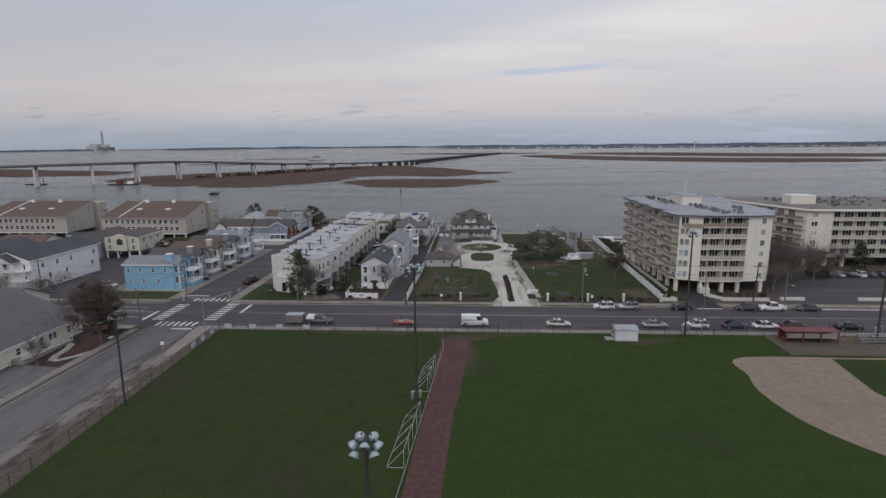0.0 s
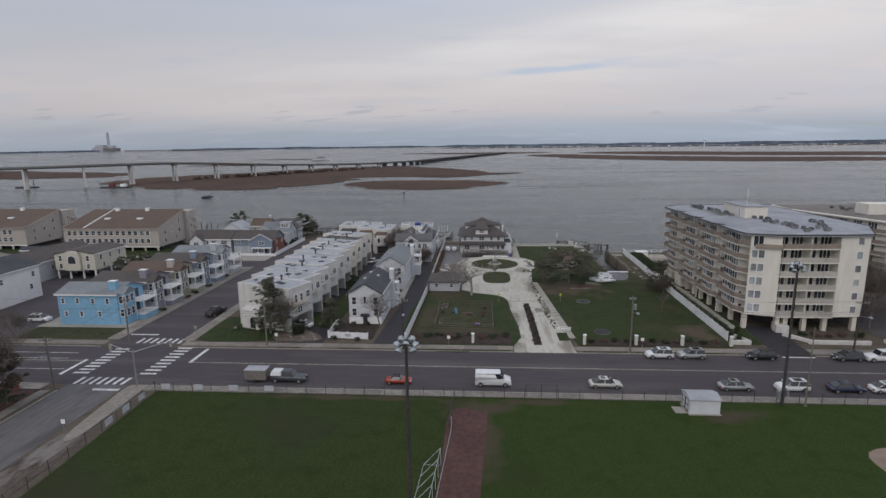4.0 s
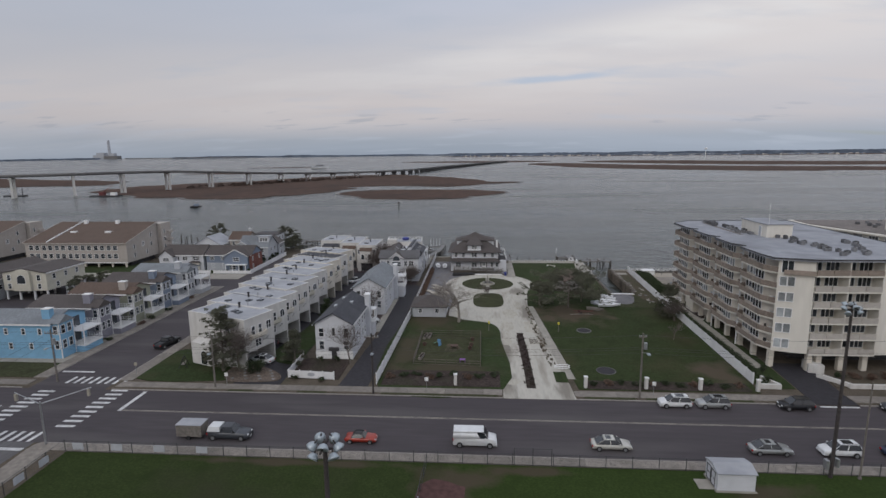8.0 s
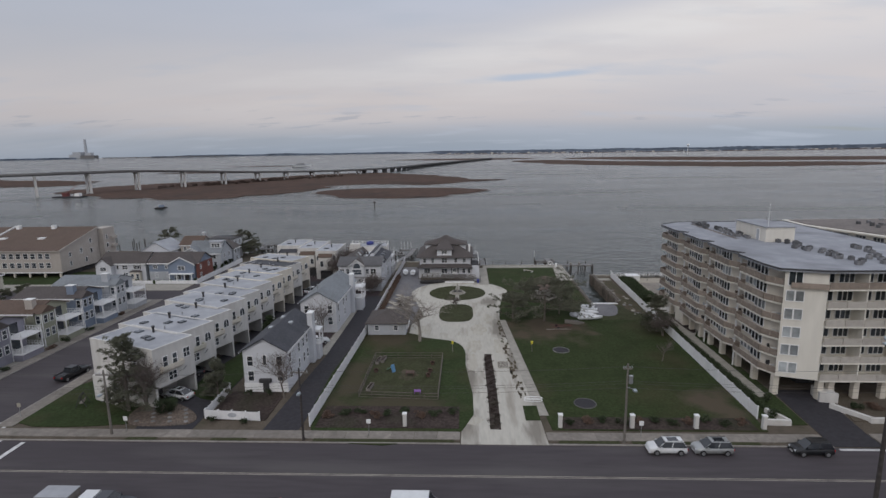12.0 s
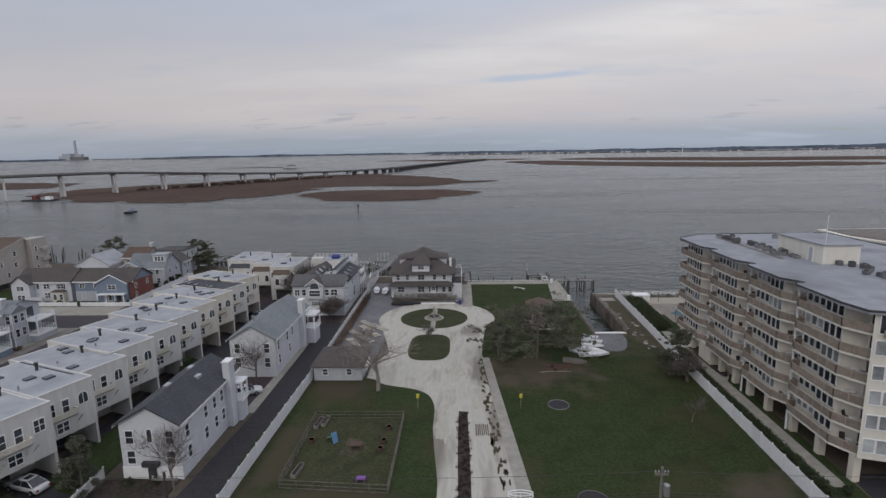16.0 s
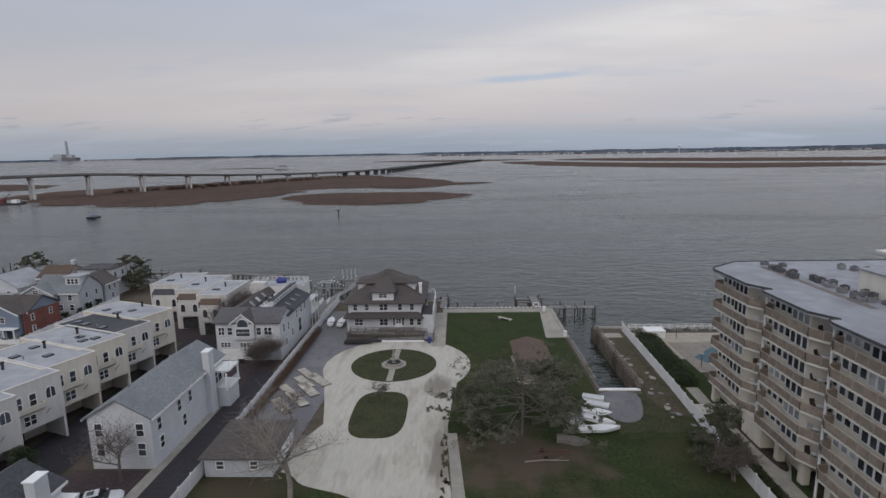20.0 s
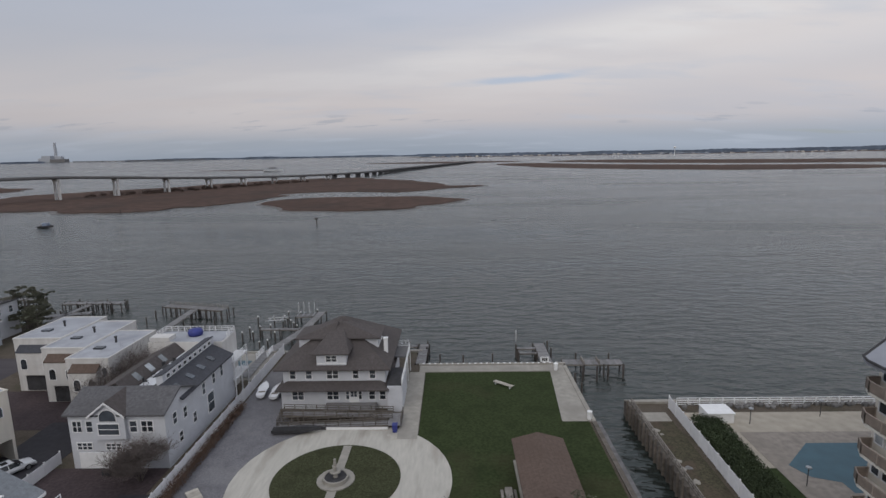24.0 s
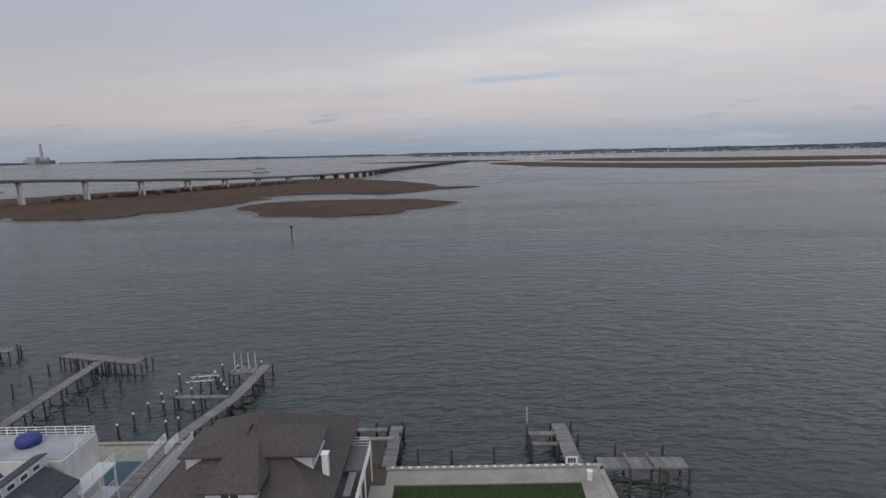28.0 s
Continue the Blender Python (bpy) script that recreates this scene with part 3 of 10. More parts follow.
def frame_bm(w, h, depth=0.09, bar=0.09, mull=1, transom=True):
    """A window frame standing on z = 0, centred on x = 0, facing -y, with its bars."""
    v = [(-w / 2 - bar, -w / 2)] + [(-w / 2 + w * i / mull - 0.045, -w / 2 + w * i / mull + 0.045) for i in range(1, mull)] + [(w / 2, w / 2 + bar)]
    hb = [(-bar, 0)] + ([(h * 0.5 - 0.03, h * 0.5 + 0.03)] if transom else []) + [(h, h + bar)]
    return lattice(bmesh.new(), v, hb, lambda u, z, s: (u, 0.02 if s else -depth, z))


def arch_bm(w, h, grow, depth):
    pts = [(-w / 2 - grow, -grow), (w / 2 + grow, -grow)]
    r = w / 2 + grow
    pts += [(r * math.cos(a * math.pi / 8), h - w / 2 + r * math.sin(a * math.pi / 8)) for a in range(9)]
    return solid(bmesh.new(), [[(x, 0.02, z) for x, z in pts], [(x, -depth, z) for x, z in pts]])


def window(parent, x, y, z, face, w=0.9, h=1.4, mull=1, glass="glass", frame="trim", arch=False, name="window", transom=True):
    """A window on a wall: x, y, z is the middle of its sill, face the compass turn of the wall (0 looks to -y)."""
    kf = ("f", w, h, mull, frame, arch, transom)
    kp = ("p", w, h, glass, arch)
    if arch:
        fm = cached(kf, lambda: mesh_of("window", arch_bm(w, h, 0.1, 0.05), frame))
        pm = cached(kp, lambda: mesh_of("pane", arch_bm(w, h, 0.0, 0.07), glass))
    else:
        fm = cached(kf, lambda: mesh_of("window", frame_bm(w, h, mull=mull, transom=transom), frame))
        pm = cached(kp, lambda: mesh_of("pane", B(-w / 2, -0.035, 0, w / 2, 0.015, h), glass))
    ob = part(name, fm, frame, parent, at=pose(x, y, z, 0, 0, face))
    part("pane", pm, glass, ob)
    return ob


def gable(bm, x0, x1, y0, y1, eave, ridge, along="y", over=0.4, thick=0.22, gable_over=0.35):
    """Two sloping roof slabs that meet in a ridge."""
    if along == "y":
        c, half, a, b = (x0 + x1) / 2, (x1 - x0) / 2, y0 - gable_over, y1 + gable_over
        P = lambda u, v, z: (u, v, z)
    else:
        c, half, a, b = (y0 + y1) / 2, (y1 - y0) / 2, x0 - gable_over, x1 + gable_over
        P = lambda u, v, z: (v, u, z)
    drop = (ridge - eave) * over / half
    for s in (-1, 1):
        o = c + s * (half + over)
        sec = [(c, ridge), (o, eave - drop), (o, eave - drop + thick), (c, ridge + thick)]
        solid(bm, [[P(u, a, z) for u, z in sec], [P(u, b, z) for u, z in sec]])
    bmesh.ops.recalc_face_normals(bm, faces=bm.faces)
    return bm


def hip(bm, x0, x1, y0, y1, eave, top, over=0.5, thick=0.2, flat=0.12):
    """A hipped roof whose ridge follows the longer side."""
    x0, x1, y0, y1 = x0 - over, x1 + over, y0 - over, y1 + over
    cx, cy, w, d = (x0 + x1) / 2, (y0 + y1) / 2, x1 - x0, y1 - y0
    rx, ry = max(flat, (w - d) / 2), max(flat, (d - w) / 2)
    ring = lambda a, b, z: [(cx - a, cy - b, z), (cx + a, cy - b, z), (cx + a, cy + b, z), (cx - a, cy + b, z)]
    return solid(bm, [ring(w / 2, d / 2, eave), ring(w / 2, d / 2, eave + thick), ring(rx, ry, top)])


def walls_gable(bm, x0, x1, y0, y1, z0, eave, ridge, along="y"):
    c = (x0 + x1) / 2 if along == "y" else (y0 + y1) / 2
    if along == "y":
        sec = [(x0, z0), (x1, z0), (x1, eave), (c, ridge), (x0, eave)]
        solid(bm, [[(u, y0, z) for u, z in sec], [(u, y1, z) for u, z in sec]])
    else:
        sec = [(y0, z0), (y1, z0), (y1, eave), (c, ridge), (y0, eave)]
        solid(bm, [[(x0, u, z) for u, z in sec], [(x1, u, z) for u, z in sec]])
    bmesh.ops.recalc_face_normals(bm, faces=bm.faces)
    return bm


def railing(bm, a, b, z, h=1.0, step=1.5, r=0.035, bars=3, z2=None):
    """Posts and level rails from a to b (plan points), standing at height z (z2 at the far end)."""
    a, b = Vector((*a, z)), Vector((*b, z if z2 is None else z2))
    d = Vector((b.x - a.x, b.y - a.y, 0))
    length = d.length
    side = Vector((d.y, -d.x, 0)).normalized() * r
    n = max(1, round(length / step))
    v = [(max(0, length * i / n - r), min(length, length * i / n + r)) for i in range(n + 1)]
    hb = [(0.0, 0.03)] + [(h * (k + 1) / bars - 0.06, h * (k + 1) / bars) for k in range(bars)]
    return lattice(bm, v, hb, lambda u, w, s: a.lerp(b, u / length) + Vector((0, 0, w)) + (side if s else -side))


# ---- the large structure: water, land, roads, lawns ----
def sheet(name, pts, z0, z1, material, label, category, kind="structure"):
    return single(name, prism(bmesh.new(), pts, z0, z1), material, label, category, kind)


def rect(x0, y0, x1, y1):
    return [(x0, y0), (x1, y0), (x1, y1), (x0, y1)]


def blob(cx, cy, rx, ry, turn=0.0, n=48, rough=0.12, seed=0.0, power=1.0):
    """A round outline with a wavering edge."""
    out = []
    for i in range(n):
        a = 2 * math.pi * i / n
        k = 1 + rough * (noise.noise(Vector((math.cos(a) * 1.6, math.sin(a) * 1.6, seed))) + 0.5 * noise.noise(Vector((math.cos(a) * 5, math.sin(a) * 5, seed + 9))))
        c, s = math.copysign(abs(math.cos(a)) ** power, math.cos(a)), math.copysign(abs(math.sin(a)) ** power, math.sin(a))
        x, y = rx * k * c, ry * k * s
        t = radians(turn)
        out.append((cx + x * math.cos(t) - y * math.sin(t), cy + x * math.sin(t) + y * math.cos(t)))
    return out


def rounded(pts, steps=5, rough=0.0, seed=0.0):
    """A smooth closed outline through a few corners, with a wavering edge."""
    out, n = [], len(pts)
    for i in range(n):
        p = [Vector(pts[(i + k) % n]) for k in (-1, 0, 1, 2)]
        for s in range(steps):
            t = s / steps
            v = 0.5 * ((2 * p[1]) + (p[2] - p[0]) * t + (2 * p[0] - 5 * p[1] + 4 * p[2] - p[3]) * t * t + (3 * p[1] - p[0] - 3 * p[2] + p[3]) * t ** 3)
            if rough:
                v += Vector((noise.noise(Vector((v.x * 0.03, v.y * 0.03, seed))), noise.noise(Vector((v.x * 0.03, v.y * 0.03, seed + 5))))) * rough
            out.append((v.x, v.y))
    return out


WATER = -1.9


def far_rise(x, y):
    """How much the far water climbs, so that it closes on the true horizon although the sheet ends at 4.9 km."""
    k = min(1.0, max(0.0, (math.hypot(x - 10, y - 50) - 1800) / 2500))
    return 29.5 * k * k


verts, faces, N_ = [(10, 50, WATER)], [], 120
RINGS = [60, 200, 500, 900, 1300, 1800, 2000, 2250, 2500, 2750, 3000, 3250, 3500, 3750, 4000, 4300, 4700]
for r in RINGS:
    for i in range(N_):
        a = 2 * math.pi * i / N_
        x, y = 10 + r * math.cos(a), 50 + r * math.sin(a)
        verts.append((x, y, WATER + far_rise(x, y)))
for i in range(N_):
    faces.append((0, 1 + i, 1 + (i + 1) % N_))
for k in range(len(RINGS) - 1):
    for i in range(N_):
        a, b = 1 + k * N_ + i, 1 + k * N_ + (i + 1) % N_
        faces.append((a, a + N_, b + N_, b))
water_me = bpy.data.meshes.new("water")
water_me.from_pydata(verts, [], faces)
water_me.polygons.foreach_set("use_smooth", [True] * len(faces))
water_me.materials.append(W["water"])
tagged(new("water", water_me), "wind-rippled grey-green bay water under an overcast sky", "water", kind="structure")

# the land: a slab with its bulkhead, the slip cut into it
shore = [(-900, -700), (900, -700), (900, 178), (160, 170), (75, 166.5), (43.6, 166.5), (43.6, 138.5), (37.6, 138.5), (37.6, 181.0), (13.0, 181.0), (13.0, 187.6), (-29, 187.6), (-54, 187.6), (-58, 197), (-66, 204.4), (-82, 208.4), (-130, 213), (-220, 236), (-900, 330)]
sheet("ground", shore, -4.0, 0.0, "soil", "bare sandy soil of the built-up shore", "ground")

# street across and side street
sheet("road_main", rect(-400, 60.9, 400, 76.6), 0.001, 0.02, "asphalt", "worn dark asphalt street with a yellow centre line", "road")
sheet("road_side_north", rect(-69.0, 76.6, -56.2, 186), 0.001, 0.02, "asphalt", "narrow asphalt side street between houses and townhouses", "road")
sheet("road_side_south", rect(-63.8, -400, -54.3, 60.9), 0.001, 0.02, "asphalt_old", "patched asphalt side street beside the playing field", "road")
sheet("road_cross", rect(-190, 143.4, -69.0, 152.2), 0.001, 0.02, "asphalt", "quiet asphalt cross street", "road")
sheet("road_parking", rect(76, 81, 180, 112), 0.001, 0.02, "asphalt", "asphalt car park beside the apartment blocks", "road")


def kerb_and_walk(name, x0, x1, y0, y1, ky, z=0.13):
    """A pavement of slabs and the kerb on its street side."""
    holder = thing(name, "pale concrete pavement of square slabs with open joints", "pavement", kind="structure")
    lengthwise = abs(x1 - x0) > abs(y1 - y0)
    if lengthwise:
        n = max(1, round((x1 - x0) / 3.0))
        slab = mesh_of("slab", B(0, y0, 0.001, (x1 - x0) / n - 0.03, y1, z), "slab")
        for i in range(n):
            part("slab", slab, None, holder, at=pose(x0 + (x1 - x0) * i / n, 0, 0))
        part("kerb", B(x0, ky, 0.001, x1, ky + 0.18, z + 0.01), "kerb", holder, "granite-grey concrete kerb")
    else:
        n = max(1, round((y1 - y0) / 3.0))
        slab = mesh_of("slab", B(x0, 0, 0.001, x1, (y1 - y0) / n - 0.03, z), "slab")
        for i in range(n):
            part("slab", slab, None, holder, at=pose(0, y0 + (y1 - y0) * i / n, 0))
        part("kerb", B(ky, y0, 0.001, ky + 0.18, y1, z + 0.01), "kerb", holder, "granite-grey concrete kerb")
    return holder


# the playing field
sheet("ground_field", [(-48.3, 59.0), (-46.1, -60), (-46.1, -300), (250, -300), (250, 59.0)], 0.001, 0.06, "field", "even dark green playing field", "grass")
sheet("ground_field_west", [(-48.2, 58.9), (-46.0, -60), (-46.0, -120), (-7.0, -120), (-2.6, 12), (-0.6, 58.9)], 0.061, 0.0645, "fieldwest", "duller olive green grass west of the running path", "grass")
sheet("ground_path", rounded([(-9.2, -120), (-4.2, -120), (-0.4, 12), (0.9, 33), (2.1, 52), (1.6, 54.6), (-2.9, 54.6), (-3.4, 40), (-4.5, 12)], 3, 0.25, 4.0), 0.061, 0.075, "cinder", "reddish cinder running path through the field", "path")
sheet("ground_infield", rounded([(48.5, 47.9), (46.3, 40.5), (45.2, 34.5), (46.6, 26), (51.5, 18.3), (60, 12), (72, 8), (92, 12), (98, 30), (92, 48.6), (70, 48.4)], 6), 0.061, 0.078, "clay", "pale brown clay infield of a ball ground", "ground")
sheet("ground_infield_grass", [(63.6, 47.8), (61.8, 35.5), (64, 26), (78, 21), (86, 34), (85, 47.8)], 0.079, 0.092, "field", "green grass square inside the clay infield", "grass")
sheet("ground_verge_field", rect(58, 49.5, 130, 58.9), 0.061, 0.072, "soil", "trodden reddish earth beside the dugout", "ground")

# lots on the north side
sheet("ground_corner_lawn", rounded([(-54.2, 81.2), (-38.8, 80.9), (-38.4, 84.0), (-42, 88), (-52.8, 94.5)], 4), 0.001, 0.12, "grass", "small green corner lawn", "grass")
sheet("ground_corner_bed", rounded([(-38.0, 80.8), (-30.2, 80.9), (-30.0, 83.5), (-35, 87), (-39.5, 86)], 4), 0.001, 0.145, "stonebed", "stony planting bed beside the townhouses", "ground")
sheet("ground_townhouse_drive", rect(-36.5, 79.6, -28.6, 162), 0.001, 0.05, "lane", "dark asphalt drive in front of the townhouses", "road")
sheet("ground_townhouse_grass", rounded([(-34.6, 91.0), (-29.4, 88.2), (-28.7, 94), (-28.8, 106), (-29.2, 113.6), (-33.0, 113.6), (-33.6, 106), (-34.8, 99)], 4), 0.051, 0.09, "grass", "strip of grass between drive and house", "grass")
sheet("ground_house_bed", rect(-28.0, 82.2, -19.6, 91), 0.001, 0.10, "mulch", "dark mulched front garden", "ground")
sheet("ground_lane", [(-19.0, 79.6), (-14.2, 79.6), (-13.2, 117), (-13.2, 146), (-17.2, 146), (-17.3, 106)], 0.001, 0.06, "lane", "freshly sealed black lane between the houses", "road")
sheet("ground_lane_walk", [(-18.9, 106.2), (-17.35, 106.2), (-17.25, 139), (-18.2, 139)], 0.001, 0.09, "concrete", "pale concrete strip between house and lane", "path")
sheet("ground_house_yard", rect(-27.8, 106.1, -18.95, 118.0), 0.001, 0.07, "brickcourt", "dark reddish yard between the two white houses", "ground")
sheet("ground_lane_court", rect(-28.2, 139, -14.4, 151), 0.001, 0.055, "brickcourt", "dark reddish brick-paved court", "ground")
sheet("ground_lot_lawn", rounded([(-12.6, 79.9), (7.5, 79.9), (7.85, 102), (7.5, 109.4), (5.2, 113.1), (-0.3, 115.2), (-3.5, 117.6), (-12.4, 117.2)], 4), 0.001, 0.10, "lotlawn", "dull green lawn with a fenced play yard", "grass")
sheet("ground_play_yard", rect(-8.0, 89.4, 3.7, 104.6), 0.101, 0.115, "dullgrass", "worn dull green play yard", "ground")
sheet("ground_play_earth", blob(-1.6, 97.2, 1.6, 1.9, rough=0.6, seed=5), 0.1155, 0.12, "yard", "trodden brown earth in the play yard", "ground")
sheet("ground_lot_bed", rect(-12.2, 80.3, 7.0, 86.4), 0.101, 0.13, "mulch", "dark planting bed with low brown plants", "ground")
arc = lambda r, a0, a1, n=14: [(6.3 + r * math.cos(radians(a0 + (a1 - a0) * i / n)), 148.4 + r * math.sin(radians(a0 + (a1 - a0) * i / n))) for i in range(n + 1)]
drive_pts = [(7.3, 76.6), (7.7, 104), (7.3, 109.8), (4.9, 113.3), (-0.6, 115.2), (-3.5, 117.6), (-3.6, 123), (-1.4, 128.5), (-2.6, 134)] + arc(12.4, 205, -35, 22) + [(15.8, 136), (15.2, 128), (15.4, 118), (17.6, 96), (18.2, 76.6)]
sheet("ground_drive", drive_pts, 0.001, 0.08, "shell", "wide pale drive of crushed shell, worn and stained", "ground")
for i, (x, y, rx, ry) in enumerate(((9.1, 103.0, 0.9, 4.6), (9.4, 111.0, 1.5, 3.0), (14.3, 110.5, 1.5, 3.6), (9.0, 82.4, 1.3, 0.9), (12.8, 127.0, 1.0, 3.4), (10.4, 120.0, 1.5, 3.2), (-0.8, 119.5, 1.8, 2.4), (12.2, 157.8, 2.0, 0.8))):
    sheet("ground_drive_wear_" + str(i + 1), blob(x, y, rx, ry, rough=0.45, seed=20 + i), 0.0805, 0.083, "shellworn", "worn grey patch in the shell drive", "ground")
sheet("ground_drive_walk", [(17.65, 84), (19.3, 84), (16.4, 126), (15.15, 126)], 0.081, 0.11, "concrete", "narrow concrete walk along the drive", "path")
sheet("ground_drive_strip", [(11.1, 80.2), (12.55, 80.2), (12.6, 90), (12.5, 98), (12.4, 106.4), (11.2, 106.6), (11.1, 97), (11.2, 88)], 0.081, 0.10, "mulch", "dark strip of weeds in the middle of the drive", "ground")
sheet("ground_drive_patch", rect(16.0, 82.6, 18.0, 86.8), 0.1105, 0.125, "grass", "small patch of grass at the gate", "grass")
sheet("ground_court", [(-11.95, 121), (-3.7, 123.2), (-2.8, 141), (-3.2, 152.5), (-0.2, 160), (-5.8, 164), (-6.5, 180), (-11.9, 180)], 0.001, 0.05, "gravel", "grey gravel yard beside the old house", "ground")
sheet("ground_circle", blob(5.7, 148.6, 7.2, 7.0, rough=0.0), 0.081, 0.13, "dullgrass", "round green bed in the turning circle", "grass")
sheet("ground_oval", blob(5.7, 131.4, 3.8, 6.6, rough=0.0, power=0.62), 0.081, 0.13, "dullgrass", "oval green bed in the drive", "grass")
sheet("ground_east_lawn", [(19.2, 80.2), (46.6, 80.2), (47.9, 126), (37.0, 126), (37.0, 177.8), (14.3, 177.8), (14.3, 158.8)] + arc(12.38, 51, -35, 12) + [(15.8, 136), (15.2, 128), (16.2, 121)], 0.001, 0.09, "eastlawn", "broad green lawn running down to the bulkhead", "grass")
sheet("ground_east_bed", rect(20.6, 80.4, 45.6, 83.6), 0.091, 0.12, "mulch", "dark planting bed with low brown plants", "ground")
sheet("ground_ramp_yard", rounded([(36.8, 130.5), (39, 128.6), (41.4, 130.5), (42.6, 137.2), (37.4, 137.2)], 3), 0.10, 0.12, "gravel", "grey gravel apron above the boat ramp", "ground")
sheet("ground_slip_yard", rect(37.05, 126.05, 48.0, 137.0), 0.001, 0.094, "dullgrass", "olive winter grass round the head of the slip", "grass")
sheet("ground_spit", [(43.8, 136.5), (44.6, 132.5), (46.2, 130.6), (48.0, 130), (48.0, 163.5), (43.8, 163.5)], 0.001, 0.10, "yard", "sandy strip with dry grass beside the slip", "ground")
sheet("ground_lawn_walk_north", rect(13.2, 178.0, 37.4, 180.6), 0.001, 0.14, "concrete", "pale concrete walk along the bulkhead", "pavement")
sheet("ground_lawn_walk_east", [(34.8, 178.0), (37.4, 178.0), (37.4, 161.2), (33.4, 161.2)], 0.001, 0.135, "concrete", "pale concrete apron at the slip", "pavement")
sheet("ground_house_walk", rect(11.6, 157, 14.2, 178), 0.001, 0.11, "concrete", "stained concrete walk beside the old house", "path")
# apartment block grounds
sheet("ground_condo_lawn", [(47.4, 82.0), (52.6, 82.0), (53.2, 92), (53.9, 126), (56, 150), (50, 160), (48.7, 124)], 0.001, 0.10, "grass", "dark green strip beside the apartment block", "grass")
sheet("ground_condo_walk", [(50.4, 90), (52.0, 90), (52.2, 116), (54.0, 119), (54.0, 124), (52.0, 131), (52.4, 139), (50.6, 139), (50.4, 132), (51.3, 124.5), (50.3, 117)], 0.101, 0.13, "concrete", "pale concrete walk beside the apartment block", "path")
sheet("ground_condo_drive", [(52.5, 76.8), (58.5, 76.8), (58.5, 79.6), (60.0, 92.5), (53.6, 92.5)], 0.001, 0.06, "lane", "dark drive that runs under the apartment block", "road")
sheet("ground_condo_court", [(59.2, 83.0), (74.5, 83.0), (74.5, 92.0), (60.8, 92.0)], 0.001, 0.12, "soil", "planted forecourt of the apartment block", "ground")
sheet("ground_beach", rect(50.4, 150.2, 110, 163.3), 0.101, 0.13, "sand", "pale sand terrace behind the bulkhead", "ground")
sheet("ground_pool_deck", rect(55.2, 144.4, 84, 158.0), 0.131, 0.16, "pooldeck", "beige stone pool surround", "pavement")
sheet("ground_pool", [(56.9, 150.7), (61.8, 155.3), (76, 155.3), (76, 145.6), (60.6, 145.6), (60.6, 147.4), (58.0, 148.4)], 0.161, 0.18, "pool", "teal swimming pool with a cut corner", "pool")
# west side
sheet("ground_school_lot", rect(-130, 0, -66.2, 59.0), 0.001, 0.07, "mulch", "dark winter grounds round the corner building", "ground")
sheet("ground_blue_lawn", rect(-91, 80.6, -70.5, 86.8), 0.001, 0.10, "dullgrass", "dull front lawn of the blue house", "grass")
sheet("ground_west_yards", rect(-200, 80.6, -92, 143.3), 0.001, 0.06, "asphalt", "paved yards between the houses", "ground")
sheet("ground_side_yards", rect(-92, 87, -71.65, 143.3), 0.001, 0.05, "concrete", "pale concrete yards of the side street houses", "ground")
sheet("ground_north_walk", rect(-190, 152.25, -69.3, 159.2), 0.001, 0.10, "concrete", "broad pale pavement along the cross street", "pavement")
sheet("ground_north_yards", rect(-190, 159.3, -69.3, 176), 0.001, 0.06, "grass", "small front gardens", "grass")
sheet("ground_condo_bed", rounded([(52.4, 118), (53.6, 119), (53.8, 124), (52.4, 129), (52.0, 124)], 4), 0.131, 0.15, "mulch", "dark mulched bed beside the pillars", "ground")


def ribbon_sheet(name, pts, width, z0, z1, material, label, category):
    """A walk of even width along a bent line."""
    left, right = [], []
    for i, p in enumerate(pts):
        a, b = Vector(pts[max(0, i - 1)]), Vector(pts[min(len(pts) - 1, i + 1)])
        d = (b - a).normalized() * width / 2
        left.append((p[0] - d.y, p[1] + d.x))
        right.append((p[0] + d.y, p[1] - d.x))
    return sheet(name, left + right[::-1], z0, z1, material, label, category)


ribbon_sheet("ground_school_walk", [(-66.2, 46.4), (-68.0, 43.8), (-69.4, 42.4), (-70.6, 42.6), (-71.3, 44.4), (-71.6, 47.0), (-72.4, 49.4), (-74.4, 50.6)], 1.3, 0.071, 0.10, "concrete", "curving pale walk to the corner building", "path")
sheet("ground_school_parking", [(-75.4, 20), (-66.4, 20), (-66.4, 39.4), (-75.4, 40.4)], 0.071, 0.085, "asphalt_old", "old asphalt apron beside the corner building", "ground")
sheet("ground_school_bed", rounded([(-66.6, 47.6), (-69.8, 45.0), (-70.4, 48.6), (-71.6, 52.0), (-70.0, 57.4), (-66.8, 57.6)], 4), 0.071, 0.095, "cinder", "reddish mulched bed under the corner tree", "ground")
sheet("ground_spit_pad", rect(44.02, 161.0, 48.0, 163.45), 0.101, 0.12, "concrete", "pale concrete pad at the end of the spit", "ground")


# ---- buildings ----
def chimney(parent, x, y, z0, z1, w=0.9, d=0.9, material="trim", label="white boxed chimney"):
    ch = part("chimney", B(x - w / 2, y - d / 2, z0, x + w / 2, y + d / 2, z1), material, parent, label)
    part("chimney_cap", B(x - w / 2 - 0.08, y - d / 2 - 0.08, z1, x + w / 2 + 0.08, y + d / 2 + 0.08, z1 + 0.12), "trim", ch)
    return ch


def door(parent, x, y, z, face, w=1.0, h=2.05, material="trim"):
    d = part("door", cached(("d", w, h, material), lambda: mesh_of("door", B(-w / 2, -0.06, 0, w / 2, 0.02, h), material)), None, parent, at=pose(x, y, z, 0, 0, face))
    part("door_frame", cached(("df", w, h), lambda: mesh_of("door_frame", frame_bm(w, h, depth=0.1, transom=False), "trim")), None, d)
    return d


